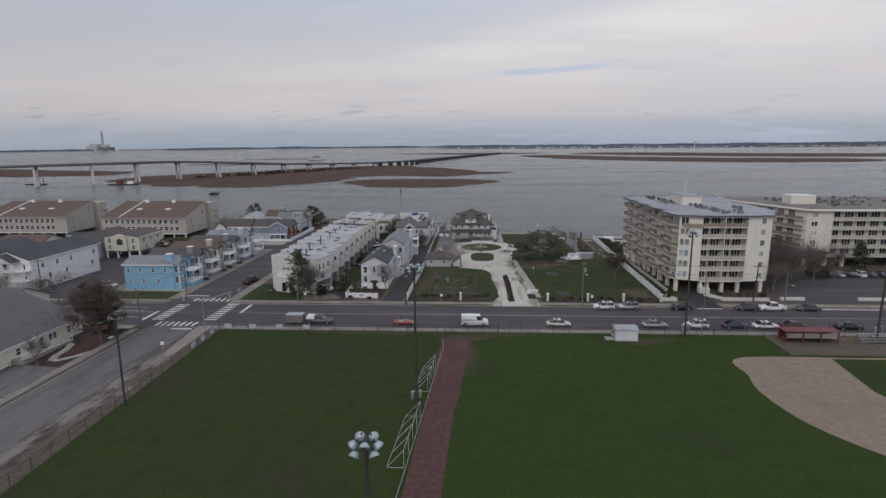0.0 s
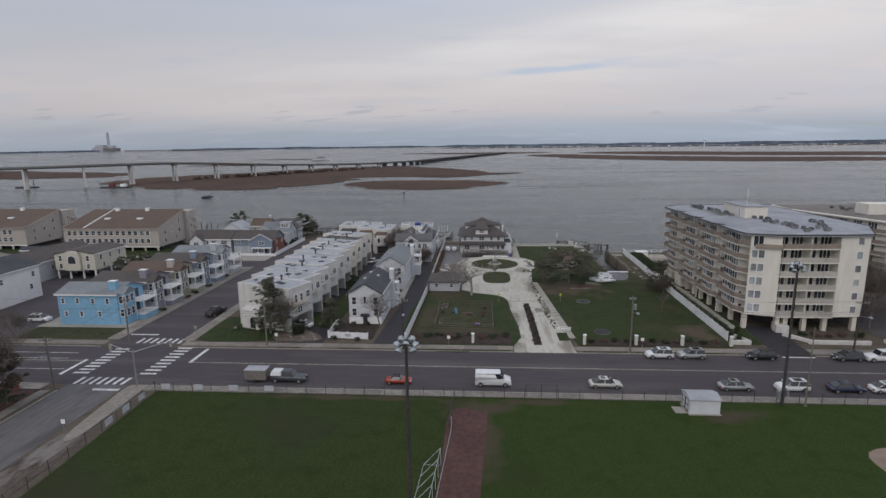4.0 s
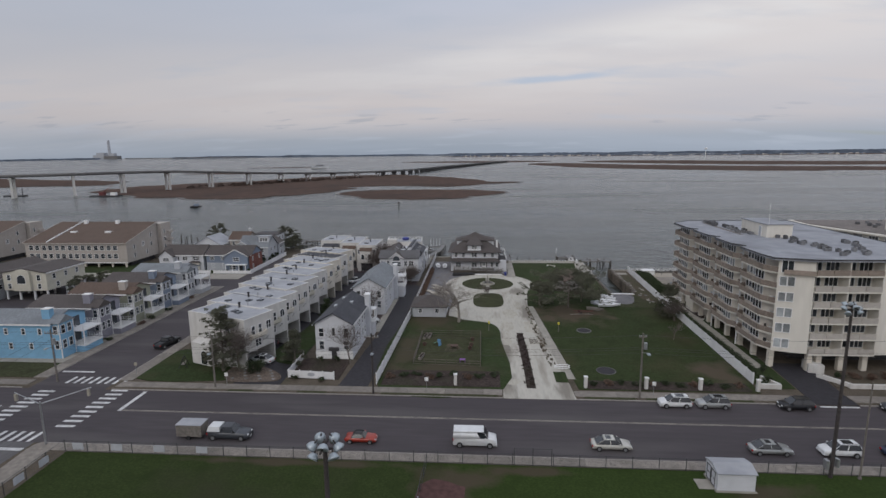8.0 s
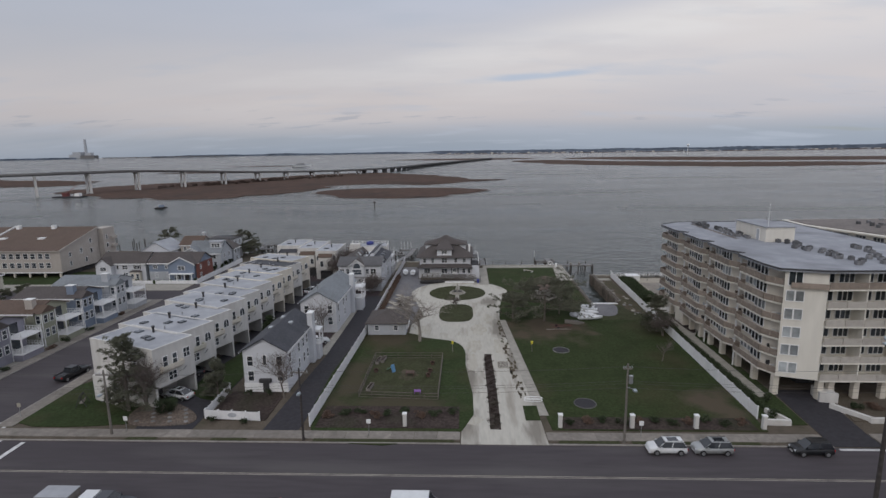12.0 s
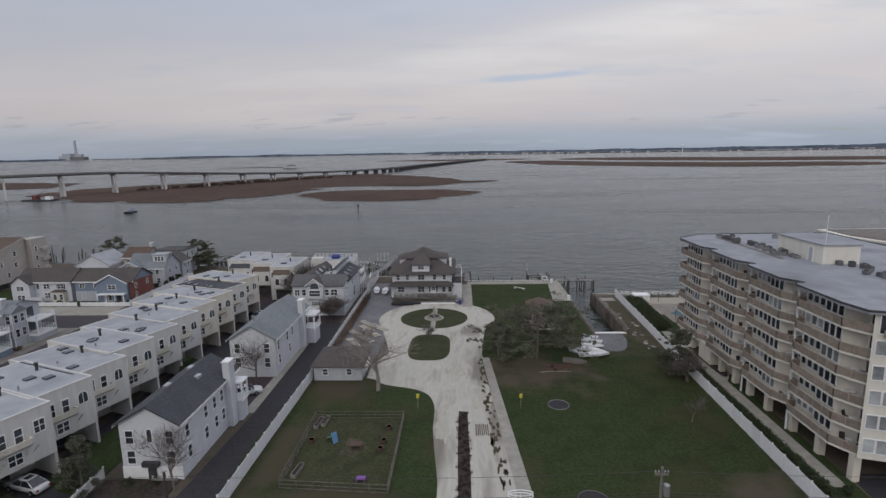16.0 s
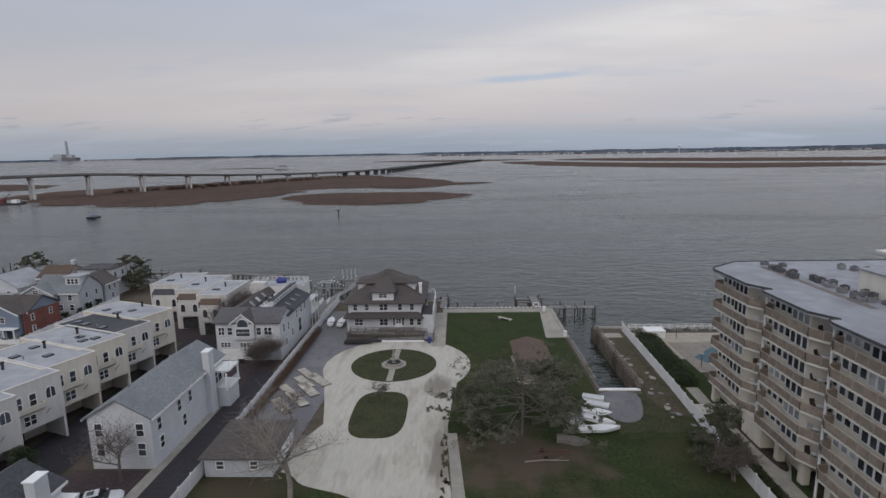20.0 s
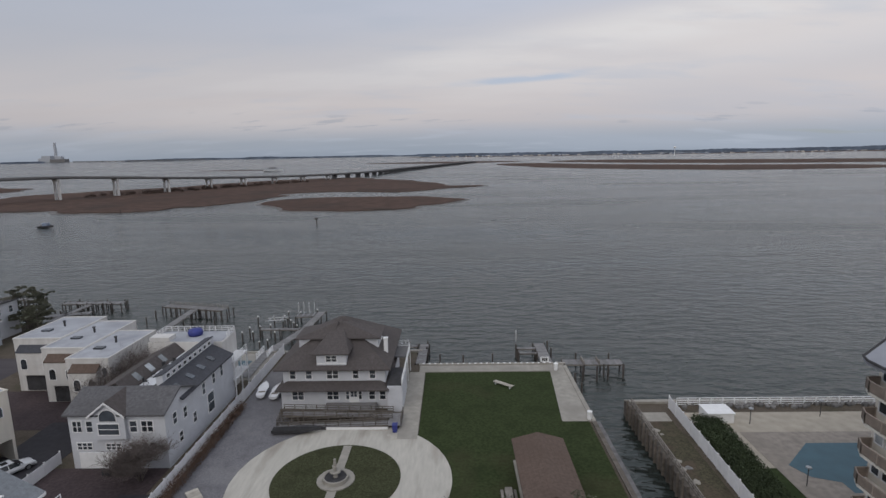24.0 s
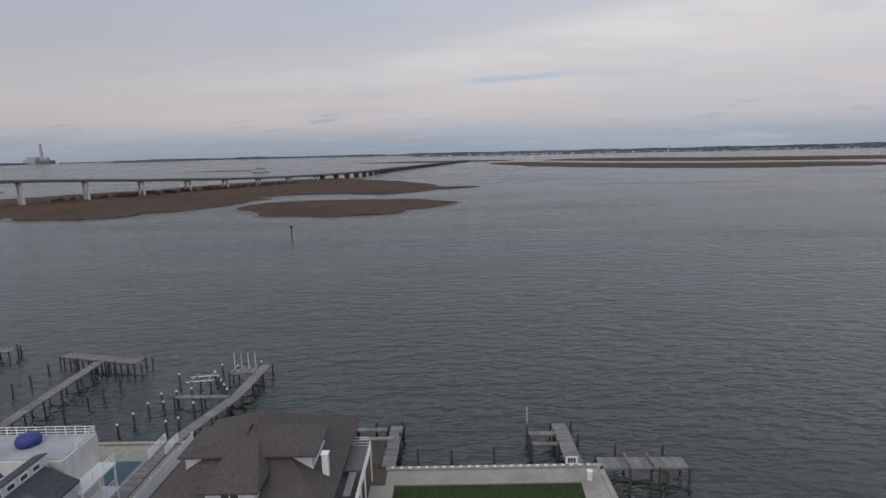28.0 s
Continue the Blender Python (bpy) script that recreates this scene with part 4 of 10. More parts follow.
def simple_house(name, label, x0, x1, y0, y1, eave, ridge, wall, roof, along="y", z0=0.0, rows=(), over=0.4, cat="house", group=""):
    """A gabled house; rows: (face, sill height, window places along the wall, width, height, mullions)."""
    cx, cy = (x0 + x1) / 2, (y0 + y1) / 2
    h = thing(name, label, cat, (cx, cy, 0), group=group)
    X0, X1, Y0, Y1 = x0 - cx, x1 - cx, y0 - cy, y1 - cy
    part("wall", walls_gable(bmesh.new(), X0, X1, Y0, Y1, z0, eave, ridge, along), wall, h)
    part("roof", gable(bmesh.new(), X0, X1, Y0, Y1, eave, ridge, along, over), roof, h)
    for s in (-1, 1):
        if along == "y":
            u, dz = (X0 - over if s < 0 else X1 + over), (ridge - eave) * over / ((X1 - X0) / 2)
            fb = B(min(u, u + s * 0.05), Y0 - 0.36, eave - dz - 0.12, max(u, u + s * 0.05), Y1 + 0.36, eave - dz + 0.16)
        else:
            u, dz = (Y0 - over if s < 0 else Y1 + over), (ridge - eave) * over / ((Y1 - Y0) / 2)
            fb = B(X0 - 0.36, min(u, u + s * 0.05), eave - dz - 0.12, X1 + 0.36, max(u, u + s * 0.05), eave - dz + 0.16)
        part("eaves_board", fb, "trim", h)
    for face, sill, places, w, hh, mull in rows:
        for p in places:
            if face == "s":
                window(h, p - cx, Y0, sill, 0, w, hh, mull)
            elif face == "n":
                window(h, p - cx, Y1, sill, 180, w, hh, mull)
            elif face == "e":
                window(h, X1, p - cy, sill, 90, w, hh, mull)
            else:
                window(h, X0, p - cy, sill, -90, w, hh, mull)
    return h


# -- the two white houses on the lane
h1 = simple_house("white_house", "white two-storey clapboard house with a charcoal gable roof", -26.0, -19.3, 91.0, 106.0, 6.7, 8.6, "white", "sh_dark", rows=(
    ("s", 4.3, (-24.9, -20.4), 0.85, 1.5, 1), ("s", 1.9, (-24.9, -20.4), 0.85, 1.5, 1),
    ("e", 4.3, (92.6, 97.0, 99.3, 101.3), 0.8, 1.45, 1), ("e", 1.7, (92.8, 96.8, 99.4, 101.4), 0.8, 1.45, 1)))
window(h1, 0, -7.5, 4.5, 0, 0.5, 1.5, 1, arch=True)
part("planter", B(-0.9, -8.1, 1.75, 0.9, -7.6, 2.3), "dark", h1, "dark window box with plants")
part("base_wall", B(-3.4, -7.6, 0.05, 3.4, -7.502, 1.55), "trim", h1, "plain white base course")
part("base_post", B(-0.45, -7.75, 0.05, 0.45, -7.61, 1.7), "dark", h1, "dark planted niche below the window box")
chimney(h1, 3.75, 4.6, 0.1, 9.0, 0.9, 1.5, "white")
part("porch_wall", B(3.35, 5.5, 0.1, 4.7, 7.4, 2.9), "white", h1)
part("porch_deck", B(3.35, 5.4, 2.9, 5.0, 7.5, 3.1), "trim", h1)
part("porch_deck", B(3.35, 5.4, 5.4, 5.0, 7.5, 5.6), "trim", h1)
window(h1, 3.35, 6.5, 3.15, 90, 1.4, 2.0, 2)
rb = railing(bmesh.new(), (4.9, 5.5), (4.9, 7.4), 3.1, 1.0, 0.6)
railing(rb, (3.5, 5.5), (4.9, 5.5), 3.1, 1.0, 0.6)
part("porch_railing", rb, "trim", h1)
for yy in (5.6, 7.3):
    part("porch_post", B(4.75, yy - 0.1, 3.1, 4.95, yy + 0.1, 5.4), "trim", h1)
for xx, yy in ((-0.9, 4.0), (1.2, 1.6), (-1.2, -1.0)):
    part("skylight", B(xx - 0.3, yy - 0.5, 8.55 - 0.57 * (abs(xx) + 0.3), xx + 0.3, yy + 0.5, 9.0 - 0.57 * abs(xx)), "glass_pale", h1)

h2 = simple_house("white_house", "white two-storey clapboard house with a pale grey gable roof", -25.6, -18.3, 118.4, 137.2, 6.4, 8.5, "white", "sh_grey", rows=(
    ("s", 4.1, (-24.4, -19.6), 0.85, 1.5, 1), ("s", 1.7, (-24.4, -19.6), 0.85, 1.5, 1),
    ("e", 4.1, (120.0, 124.5, 127.2, 133.8), 0.8, 1.45, 1), ("e", 1.7, (120.2, 125.4, 133.6), 0.8, 1.45, 1)))
chimney(h2, 4.0, 4.4, 0.1, 9.0, 0.9, 1.5, "white")
part("porch_wall", B(3.65, 5.8, 0.1, 5.9, 9.0, 2.9), "white", h2)
part("porch_deck", B(3.65, 5.7, 2.9, 6.2, 9.1, 3.1), "trim", h2)
part("porch_deck", B(3.65, 5.7, 5.4, 6.2, 9.1, 5.6), "trim", h2)
window(h2, 3.65, 7.4, 3.15, 90, 2.4, 2.0, 2)
rb = railing(bmesh.new(), (6.1, 4.8), (6.1, 9.0), 3.1, 1.0, 0.6)
railing(rb, (6.0, 4.8), (6.0, 9.0), 5.6)
railing(rb, (4.1, 4.85), (6.0, 4.85), 5.6)
part("porch_railing", rb, "trim", h2)
for yy in (5.0, 8.8):
    part("porch_post", B(5.95, yy - 0.1, 2.9, 6.15, yy + 0.1, 5.4), "trim", h2)
part("roof_vent", lathe(bmesh.new(), [(0.12, 7.3), (0.12, 9.0)], 8, (-1.2, -5.0, 0)), "steel", h2)


# -- the townhouse row: units turned a little, stepped back along the drive
def townhouse(i):
    L0, R0 = Vector((-36.1, 86.1 + 6.8 * i)), Vector((-34.05, 91.3 + 6.8 * i))
    along = (R0 - L0).normalized()
    back = Vector((-along.y, along.x))
    depth, wide = 13.6, 6.95
    turn = math.degrees(math.atan2(along.y, along.x))
    u = thing("townhouse", "white stucco flat-roofed townhouse with a drive-under carport", "townhouse", (L0.x - along.x * 0.9, L0.y - along.y * 0.9, 0), turn, "row of townhouses")
    top = 8.75 + 0.12 * (i % 2) + (0.1 if i % 3 == 0 else 0)
    tone = "cream" if i in (6, 7, 9) else "stucco"
    # local: x along the facade, y to the back
    part("wall", B(0, 0, 2.95, wide, depth, top), tone, u)
    lower = bmesh.new()
    box(lower, 0.001, 4.2, 0.0, wide - 0.001, depth - 0.001, 2.95)
    box(lower, wide - 0.3, 0.05, 0.0, wide - 0.002, 4.2, 2.95)
    if i == 0:
        box(lower, 0.001, 0.05, 0.0, 0.3, 4.2, 2.95)
    part("carport", lower, tone, u, "shaded carport walls under the upper floors")
    part("garage_door", B(1.0, 4.12, 0.1, 4.0, 4.2, 2.4), "dark", u, "dark garage door deep in the carport")
    para = bmesh.new()
    box(para, -0.06, -0.06, top, wide + 0.06, 0.2, top + 0.13)
    box(para, -0.06, depth - 0.2, top, wide + 0.06, depth + 0.06, top + 0.13)
    box(para, -0.06, 0.2, top, 0.16, depth - 0.2, top + 0.2)
    box(para, wide - 0.16, 0.2, top, wide + 0.06, depth - 0.2, top + 0.13)
    part("parapet", para, tone, u)
    part("roof", B(0.16, 0.2, top, wide - 0.16, depth - 0.2, top + 0.08), "membrane" if i != 8 else "sh_dark", u, "pale flat roof membrane with stains" if i != 8 else "black flat roof with pale skylights")
    rng = random.Random(i)
    for k in range(3):
        sx, sy = rng.uniform(0.8, 5.0), rng.uniform(1.5, 11)
        part("skylight", B(sx, sy, top + 0.08, sx + 1.1, sy + 0.9, top + 0.3), "glass", u, "low roof skylight")
    part("vent_pipe", lathe(bmesh.new(), [(0.18, top + 0.05), (0.18, top + 0.9), (0.26, top + 0.9), (0.26, top + 1.1)], 8, (rng.uniform(4.5, 6), rng.uniform(6, 9), 0)), "dark", u)
    part("vent_pipe", lathe(bmesh.new(), [(0.1, top + 0.05), (0.1, top + 0.6)], 8, (rng.uniform(1, 2), rng.uniform(4, 7), 0)), "steel", u)
    window(u, 1.9, 0, 5.75, 0, 0.72, 1.6)
    window(u, 3.5, 0, 5.75, 0, 0.72, 1.6)
    window(u, 5.55, 0, 6.1, 0, 1.05, 1.35, arch=(i > 0))
    part("window_bar", B(5.51, -0.085, 6.1, 5.59, -0.055, 7.4), "trim", u)
    window(u, 2.9, 0, 3.55, 0, 1.3, 1.2, 2)
    # shallow balcony with a swept underside below the upper windows
    sec = [(0.0, 4.95), (-0.35, 5.1), (-0.8, 5.45), (-0.85, 6.15), (-0.72, 6.15), (-0.7, 5.6), (0.0, 5.6)]
    bal = part("balcony", solid(bmesh.new(), [[(x, y, z) for y, z in sec] for x in (0.95, 4.45)]), "yellowish" if i % 3 == 1 else "cream", u, "shallow cream balcony with a swept underside")
    for x in (0.95, 4.33):
        part("balcony_cheek", B(x, -0.72, 5.58, x + 0.12, 0.0, 6.15), "yellowish" if i % 3 == 1 else "cream", bal)
    br = bmesh.new()
    tube(br, (4.7, -0.02, 4.2), (5.0, -0.5, 4.9), 0.05, n=4)
    part("bracket", br, "steel", u)
    if i == 0:
        window(u, 0.0, 4.0, 5.9, -90, 0.8, 1.3)
        part("porch_arch", solid(bmesh.new(), [[(-1.6, 7.0, 0), (0, 7.0, 0), (0, 7.0, 4.4), (-1.6, 7.0, 4.0)], [(-1.6, 11.5, 0), (0, 11.5, 0), (0, 11.5, 4.4), (-1.6, 11.5, 4.0)]]), "stucco", u)
        window(u, -1.6, 8.5, 0.3, -90, 1.4, 2.4, arch=True)
        # Open archway drawn as a pane; its shade is in the dark colour.
        window(u, -0.8, 7.0, 0.3, 0, 0.9, 2.3, arch=True, glass="dark")
    for k, yy in enumerate((10.2, 12.2)):
        window(u, wide, yy, 3.6, 90, 0.8, 1.3)
    return u


for i in range(10):
    townhouse(i)

# -- the white block at the water, three stepped units
for i, (x0, x1, y0, y1) in enumerate(((-49.4, -41.9, 172.4, 183.6), (-41.9, -35.4, 168.4, 181.4), (-35.4, -29.3, 164.4, 176.6))):
    u = thing("flat_roofed_house", "white stucco flat-roofed house by the water", "townhouse", (x0, y0, 0), 0, "white waterside block")
    w, d, top = x1 - x0, y1 - y0, 8.45 - 0.12 * i
    part("wall", B(0.002, 0, 0, w - 0.002, d, top), "stucco", u)
    para = bmesh.new()
    for a in ((-0.05, -0.05, w + 0.05, 0.2), (-0.05, d - 0.2, w + 0.05, d + 0.05), (-0.05, 0.2, 0.15, d - 0.2), (w - 0.15, 0.2, w + 0.05, d - 0.2)):
        box(para, a[0], a[1], top, a[2], a[3], top + 0.2)
    part("parapet", para, "stucco", u)
    part("roof", B(0.15, 0.2, top, w - 0.15, d - 0.2, top + 0.1), "membrane", u, "pale flat roof membrane")
    part("canopy_roof", solid(bmesh.new(), [[(0.9, 0.0, 7.3), (0.9, -1.1, 6.6), (0.9, -1.1, 6.7), (0.9, 0.0, 7.6)], [(w - 1.2, 0.0, 7.3), (w - 1.2, -1.1, 6.6), (w - 1.2, -1.1, 6.7), (w - 1.2, 0.0, 7.6)]]), "sh_dark" if i == 0 else "sh_brown", u, "pitched lean-to roof over the bay")
    part("bay", B(1.0, -1.0, 3.0, w - 1.3, 0.0, 6.6), "stucco", u)
    for xx in (0.65, w - 0.65):
        window(u, xx, 0, 5.6, 0, 0.7, 1.4, arch=True)
    window(u, 2.0, -1.0, 4.0, 0, 0.9, 1.6, arch=True)
    window(u, w - 2.0, -1.0, 4.0, 0, 0.9, 1.6, arch=True)
    # Flush panel for the garage recess, whose shade is put into its colour.
    part("garage_door", B(1.2, -0.06, 0.1, w - 1.2, 0.0, 2.5), "dark", u)
    part("vent_pipe", lathe(bmesh.new(), [(0.16, top), (0.16, top + 0.9), (0.24, top + 0.9), (0.24, top + 1.05)], 8, (w * 0.5, d * 0.55, 0)), "dark", u)
    part("skylight", B(w * 0.25, d * 0.3, top + 0.1, w * 0.25 + 1.4, d * 0.3 + 0.9, top + 0.35), "glass", u)
    for yy in (3.0, 7.0):
        window(u, w, yy, 4.0, 90, 0.9, 1.6, arch=True)

# -- the long white waterside house: a cross gable to the court, two roofs behind, a flat rear wing
h3 = thing("waterside_house", "long white three-level house with taupe roofs, by the water", "house", (-20, 151, 0))
part("wall", walls_gable(bmesh.new(), -5.6, 5.7, 0, 7.0, 0, 7.0, 8.5, "x"), "white", h3)
part("roof", gable(bmesh.new(), -5.6, 5.7, 0, 7.0, 7.0, 8.5, "x", 0.5, 0.2, 0.3), "sh_slate", h3)
part("front_gable", walls_gable(bmesh.new(), -2.5, 1.3, -0.5, 3.0, 4.0, 7.0, 8.5, "y"), "white", h3)
part("front_gable_roof", gable(bmesh.new(), -2.5, 1.3, -0.5, 3.0, 7.0, 8.5, "y", 0.3), "sh_taupe", h3)
part("gable_trim", gable(bmesh.new(), -2.5, 1.3, -0.9, -0.84, 6.95, 8.45, "y", 0.3, 0.24, 0.0), "trim", h3)
part("long_wall", B(-5.58, 7.002, 0, 5.68, 18.998, 7.0), "white", h3)
part("left_roof_wall", solid(bmesh.new(), [[(-5.58, y, 6.99), (-1.55, y, 6.99), (-1.55, y, 7.3), (-2.7, y, 8.4), (-5.58, y, 7.05)] for y in (7.002, 18.9)]), "white", h3)
part("left_roof", solid(bmesh.new(), [[(-6.0, y, 6.9), (-2.7, y, 8.44), (-1.35, y, 7.12), (-1.35, y, 7.3), (-2.7, y, 8.64), (-6.0, y, 7.08)] for y in (4.6, 18.98)]), "sh_taupe", h3)
part("right_roof", solid(bmesh.new(), [[(6.1, y, 6.75), (6.1, y, 6.95), (3.0, y, 8.45), (3.0, y, 8.25)] for y in (3.6, 18.6)]), "sh_dark", h3)
part("clerestory", solid(bmesh.new(), [[(2.2, y, 7.0), (3.05, y, 7.0), (3.05, y, 9.4), (2.2, y, 9.2)] for y in (5.0, 18.99)]), "white", h3, "white raised wall with a strip of small windows")
part("clerestory_roof", solid(bmesh.new(), [[(3.14, y, 9.42), (3.14, y, 9.54), (1.9, y, 9.24), (1.9, y, 9.1)] for y in (4.9, 18.995)]), "sh_dark", h3)
part("terrace", B(-1.5, 5.2, 7.0, 2.18, 18.9, 7.15), "hull", h3, "narrow roof terrace between the two roofs")
for k in range(9):
    window(h3, 3.05, 6.2 + k * 1.42, 8.66, 90, 0.8, 0.45, transom=False)
part("rear_block", B(-6.8, 19.0, 0, 4.4, 24.0, 8.6), "stucco", h3, "white flat-roofed rear wing")
part("rear_roof", B(-6.6, 19.2, 8.6, 4.2, 23.8, 8.68), "membrane", h3)
rr = bmesh.new()
for a, b in (((-6.7, 21.3), (-6.7, 23.9)), ((4.3, 21.0), (4.3, 23.9)), ((4.3, 23.9), (-6.7, 23.9))):
    railing(rr, a, b, 8.6, 0.9, 1.0)
part("terrace_railing", rr, "trim", h3)
part("stair_head", B(-6.6, 19.1, 8.68, -3.6, 21.0, 9.3), "stucco", h3)
part("hot_tub_cover", lathe(bmesh.new(), [(1.0, 8.68), (1.15, 9.2), (0.95, 9.6), (0.3, 9.75)], 16, (-1.0, 22.0, 0)), "navy", h3, "dark blue round tub cover", True)
part("side_balcony", B(4.4, 18.5, 5.4, 6.2, 23.6, 5.6), "trim", h3)
part("side_balcony", B(4.4, 18.5, 2.7, 6.2, 23.6, 2.9), "trim", h3)
for z in (2.9, 5.6):
    part("balcony_railing", railing(railing(bmesh.new(), (6.1, 18.6), (6.1, 23.5), z), (4.5, 18.55), (6.1, 18.55), z), "trim", h3)
for y in (18.6, 21.0, 23.4):
    part("balcony_post", B(6.0, y - 0.08, 0, 6.16, y + 0.08, 5.4), "trim", h3)
for p, s, w, hh, m in ((-4.6, 4.7, 1.0, 1.3, 2), (-3.1, 4.7, 0.8, 1.3, 1), (2.0, 4.7, 0.8, 1.3, 1), (3.6, 4.7, 1.3, 1.3, 2), (-4.0, 2.5, 1.7, 0.8, 3), (-0.6, 2.5, 1.7, 0.7, 3), (3.6, 2.5, 1.6, 0.8, 2)):
    window(h3, p, 0, s, 0, w, hh, m)
window(h3, -0.6, -0.5, 4.6, 0, 2.4, 1.3, 1)
window(h3, -0.6, -0.5, 6.25, 0, 1.9, 1.35, arch=True)
part("garage_door", B(-4.8, -0.06, 0.1, -0.4, 0.0, 2.1), "trim", h3, "pale sectional garage door")
for y, s, hh in ((2.0, 4.6, 1.4), (4.4, 4.2, 1.3), (9.5, 4.8, 1.5), (12.5, 5.0, 1.4), (15, 5.0, 1.8), (3.0, 1.8, 1.2), (6.6, 2.4, 1.3)):
    window(h3, 5.7, y, s, 90, 0.8, hh)
window(h3, 5.7, 11.2, 1.6, 90, 1.8, 2.6)
for xx, yy in ((4.6, 5.4), (4.6, 8.6), (4.6, 11.6), (4.6, 14.6)):
    part("skylight", solid(bmesh.new(), [[(xx + 0.5, y, 7.36), (xx + 0.5, y, 7.56), (xx - 0.5, y, 8.04), (xx - 0.5, y, 7.84)] for y in (yy - 0.45, yy + 0.45)]), "glass", h3)
for yy in (8.0, 11.0, 14.2):
    part("skylight", solid(bmesh.new(), [[(-1.6, y, 7.4), (-1.6, y, 7.62), (-2.45, y, 8.46), (-2.45, y, 8.3)] for y in (yy - 0.5, yy + 0.5)]), "glass_pale", h3)

tt_ = thing("terrace_table", "dark table on the narrow roof terrace", "table", (-20.1, 162.4, 7.15))
part("top", B(-0.5, -0.8, 0.7, 0.5, 0.8, 0.76), "dark", tt_)
for x in (-0.42, 0.42):
    for y in (-0.7, 0.7):
        part("leg", B(x - 0.04, y - 0.04, 0, x + 0.04, y + 0.04, 0.7), "dark", tt_)
for x, y, tn in ((-20.9, 160.7, 30), (-19.3, 161.4, 160), (-20.9, 163.6, -20), (-19.2, 163.4, 190), (-20.3, 164.8, -90), (-20.6, 158.4, 10)):
    tc_ = thing("terrace_chair", "dark chair on the narrow roof terrace", "chair", (x, y, 7.15), tn, "chairs on the roof terrace")
    part("seat", B(-0.25, -0.25, 0.42, 0.25, 0.25, 0.47), "dark", tc_)
    part("backrest", B(-0.27, -0.25, 0.47, -0.22, 0.25, 0.95), "dark", tc_)
    for p in (-0.21, 0.21):
        for q in (-0.21, 0.21):
            part("leg", B(p - 0.025, q - 0.025, 0, p + 0.025, q + 0.025, 0.42), "dark", tc_)
for y in (155.4 + 1.3, 157.6):
    pl_ = thing("plant_box", "low dark box of dry plants on the roof terrace", "planter", (-18.6, y, 7.15), 0, "plant boxes on the roof terrace")
    part("box", B(-0.25, -0.45, 0, 0.25, 0.45, 0.4), "wood", pl_)
    part("soil", B(-0.21, -0.41, 0.4, 0.21, 0.41, 0.44), "mulch", pl_)

# -- the old house with a hipped roof and skirt roofs
ho = thing("old_house", "white two-storey old house with a taupe hipped roof and porch roofs", "house", (3.0, 173.0, 0))
part("lower_wall", B(-8.7, -7.5, 0.0, 6.6, 8.2, 3.3), "white", ho)
part("upper_wall", B(-8.4, -7.1, 3.3, 6.2, 8.0, 6.0), "white", ho)
part("porch_roof", hip(bmesh.new(), -8.7, 6.4, -8.5, 9.0, 3.25, 4.9, 0.45, 0.18, 5.0), "sh_taupe", ho)
part("roof", solid(bmesh.new(), [[(-9.5, -8.1, z), (7.1, -8.1, z), (7.1, 9.2, z), (-9.5, 9.2, z)] for z in (5.95, 6.13)] + [[(-1.5, 0.4, 11.2), (-0.7, 0.4, 11.2), (-0.7, 1.0, 11.2), (-1.5, 1.0, 11.2)]]), "sh_taupe", ho)


def dormer(m, width, apex_y, apex_z, ev=8.3):
    """A dormer whose roof climbs to the top of the main roof; it faces -y."""
    w = width / 2
    dw = part("dormer", B(-w, -0.6, 6.3, w, 4.0, ev), "white", ho, at=m)
    ring = lambda a, b, c, z: [(-a, b, z), (a, b, z), (a, c, z), (-a, c, z)]
    part("dormer_roof", solid(bmesh.new(), [ring(w + 0.5, -1.1, 4.4, ev), ring(w + 0.5, -1.1, 4.4, ev + 0.16), ring(0.25, apex_y, apex_y + 0.3, apex_z)]), "sh_taupe", dw)
    window(dw, 0, -0.6, ev - 1.1, 0, 1.5, 0.85, 2)
    part("dormer_sill", B(-w, -0.66, ev - 1.45, w, -0.6, ev - 1.3), "trim", dw)


dormer(pose(-1.3, -6.8, 0), 4.2, 6.8, 11.05, 8.2)
dormer(pose(4.2, -1.1, 0, 0, 0, 90), 4.6, 4.6, 10.9, 9.1)
dormer(pose(-6.3, -1.1, 0, 0, 0, -90), 4.6, 4.6, 10.9, 9.1)
chimney(ho, 5.9, -3.0, 6.6, 8.9, 0.55, 0.55)
for x, m in ((-7.0, 1), (-4.7, 1), (-1.3, 2), (2.0, 1), (4.4, 1)):
    window(ho, x, -7.1, 4.45, 0, 0.8 * m, 1.2, m)
for x, m in ((-6.3, 2), (-1.3, 2), (4.3, 1), (5.8, 1)):
    window(ho, x, -7.5, 1.45, 0, 0.8 * m, 1.25, m)
door(ho, 1.7, -7.5, 0.9, 0, 1.2, 2.05)
window(ho, 1.7, -7.58, 1.85, 0, 0.9, 0.9, 2)
for x in (0.8, 2.6):
    window(ho, x, -7.5, 1.45, 0, 0.4, 1.4, 1)
for y in (-5, -1, 3, 6):
    window(ho, 6.2, y, 4.45, 90, 0.8, 1.2)
    window(ho, -8.4, y, 4.45, -90, 0.8, 1.2)
    window(ho, -8.7, y, 1.45, -90, 0.8, 1.3)
part("side_porch", B(6.6, -8.5, 0.0, 8.7, -2.2, 3.85), "white", ho, "low white side wing")
part("side_deck", B(6.55, -8.4, 3.85, 8.6, -2.3, 4.0), "dark", ho, "black flat deck roof")
part("side_landing", B(6.6, 1.4, 4.1, 8.4, 6.2, 4.3), "decking", ho, "grey timber landing")
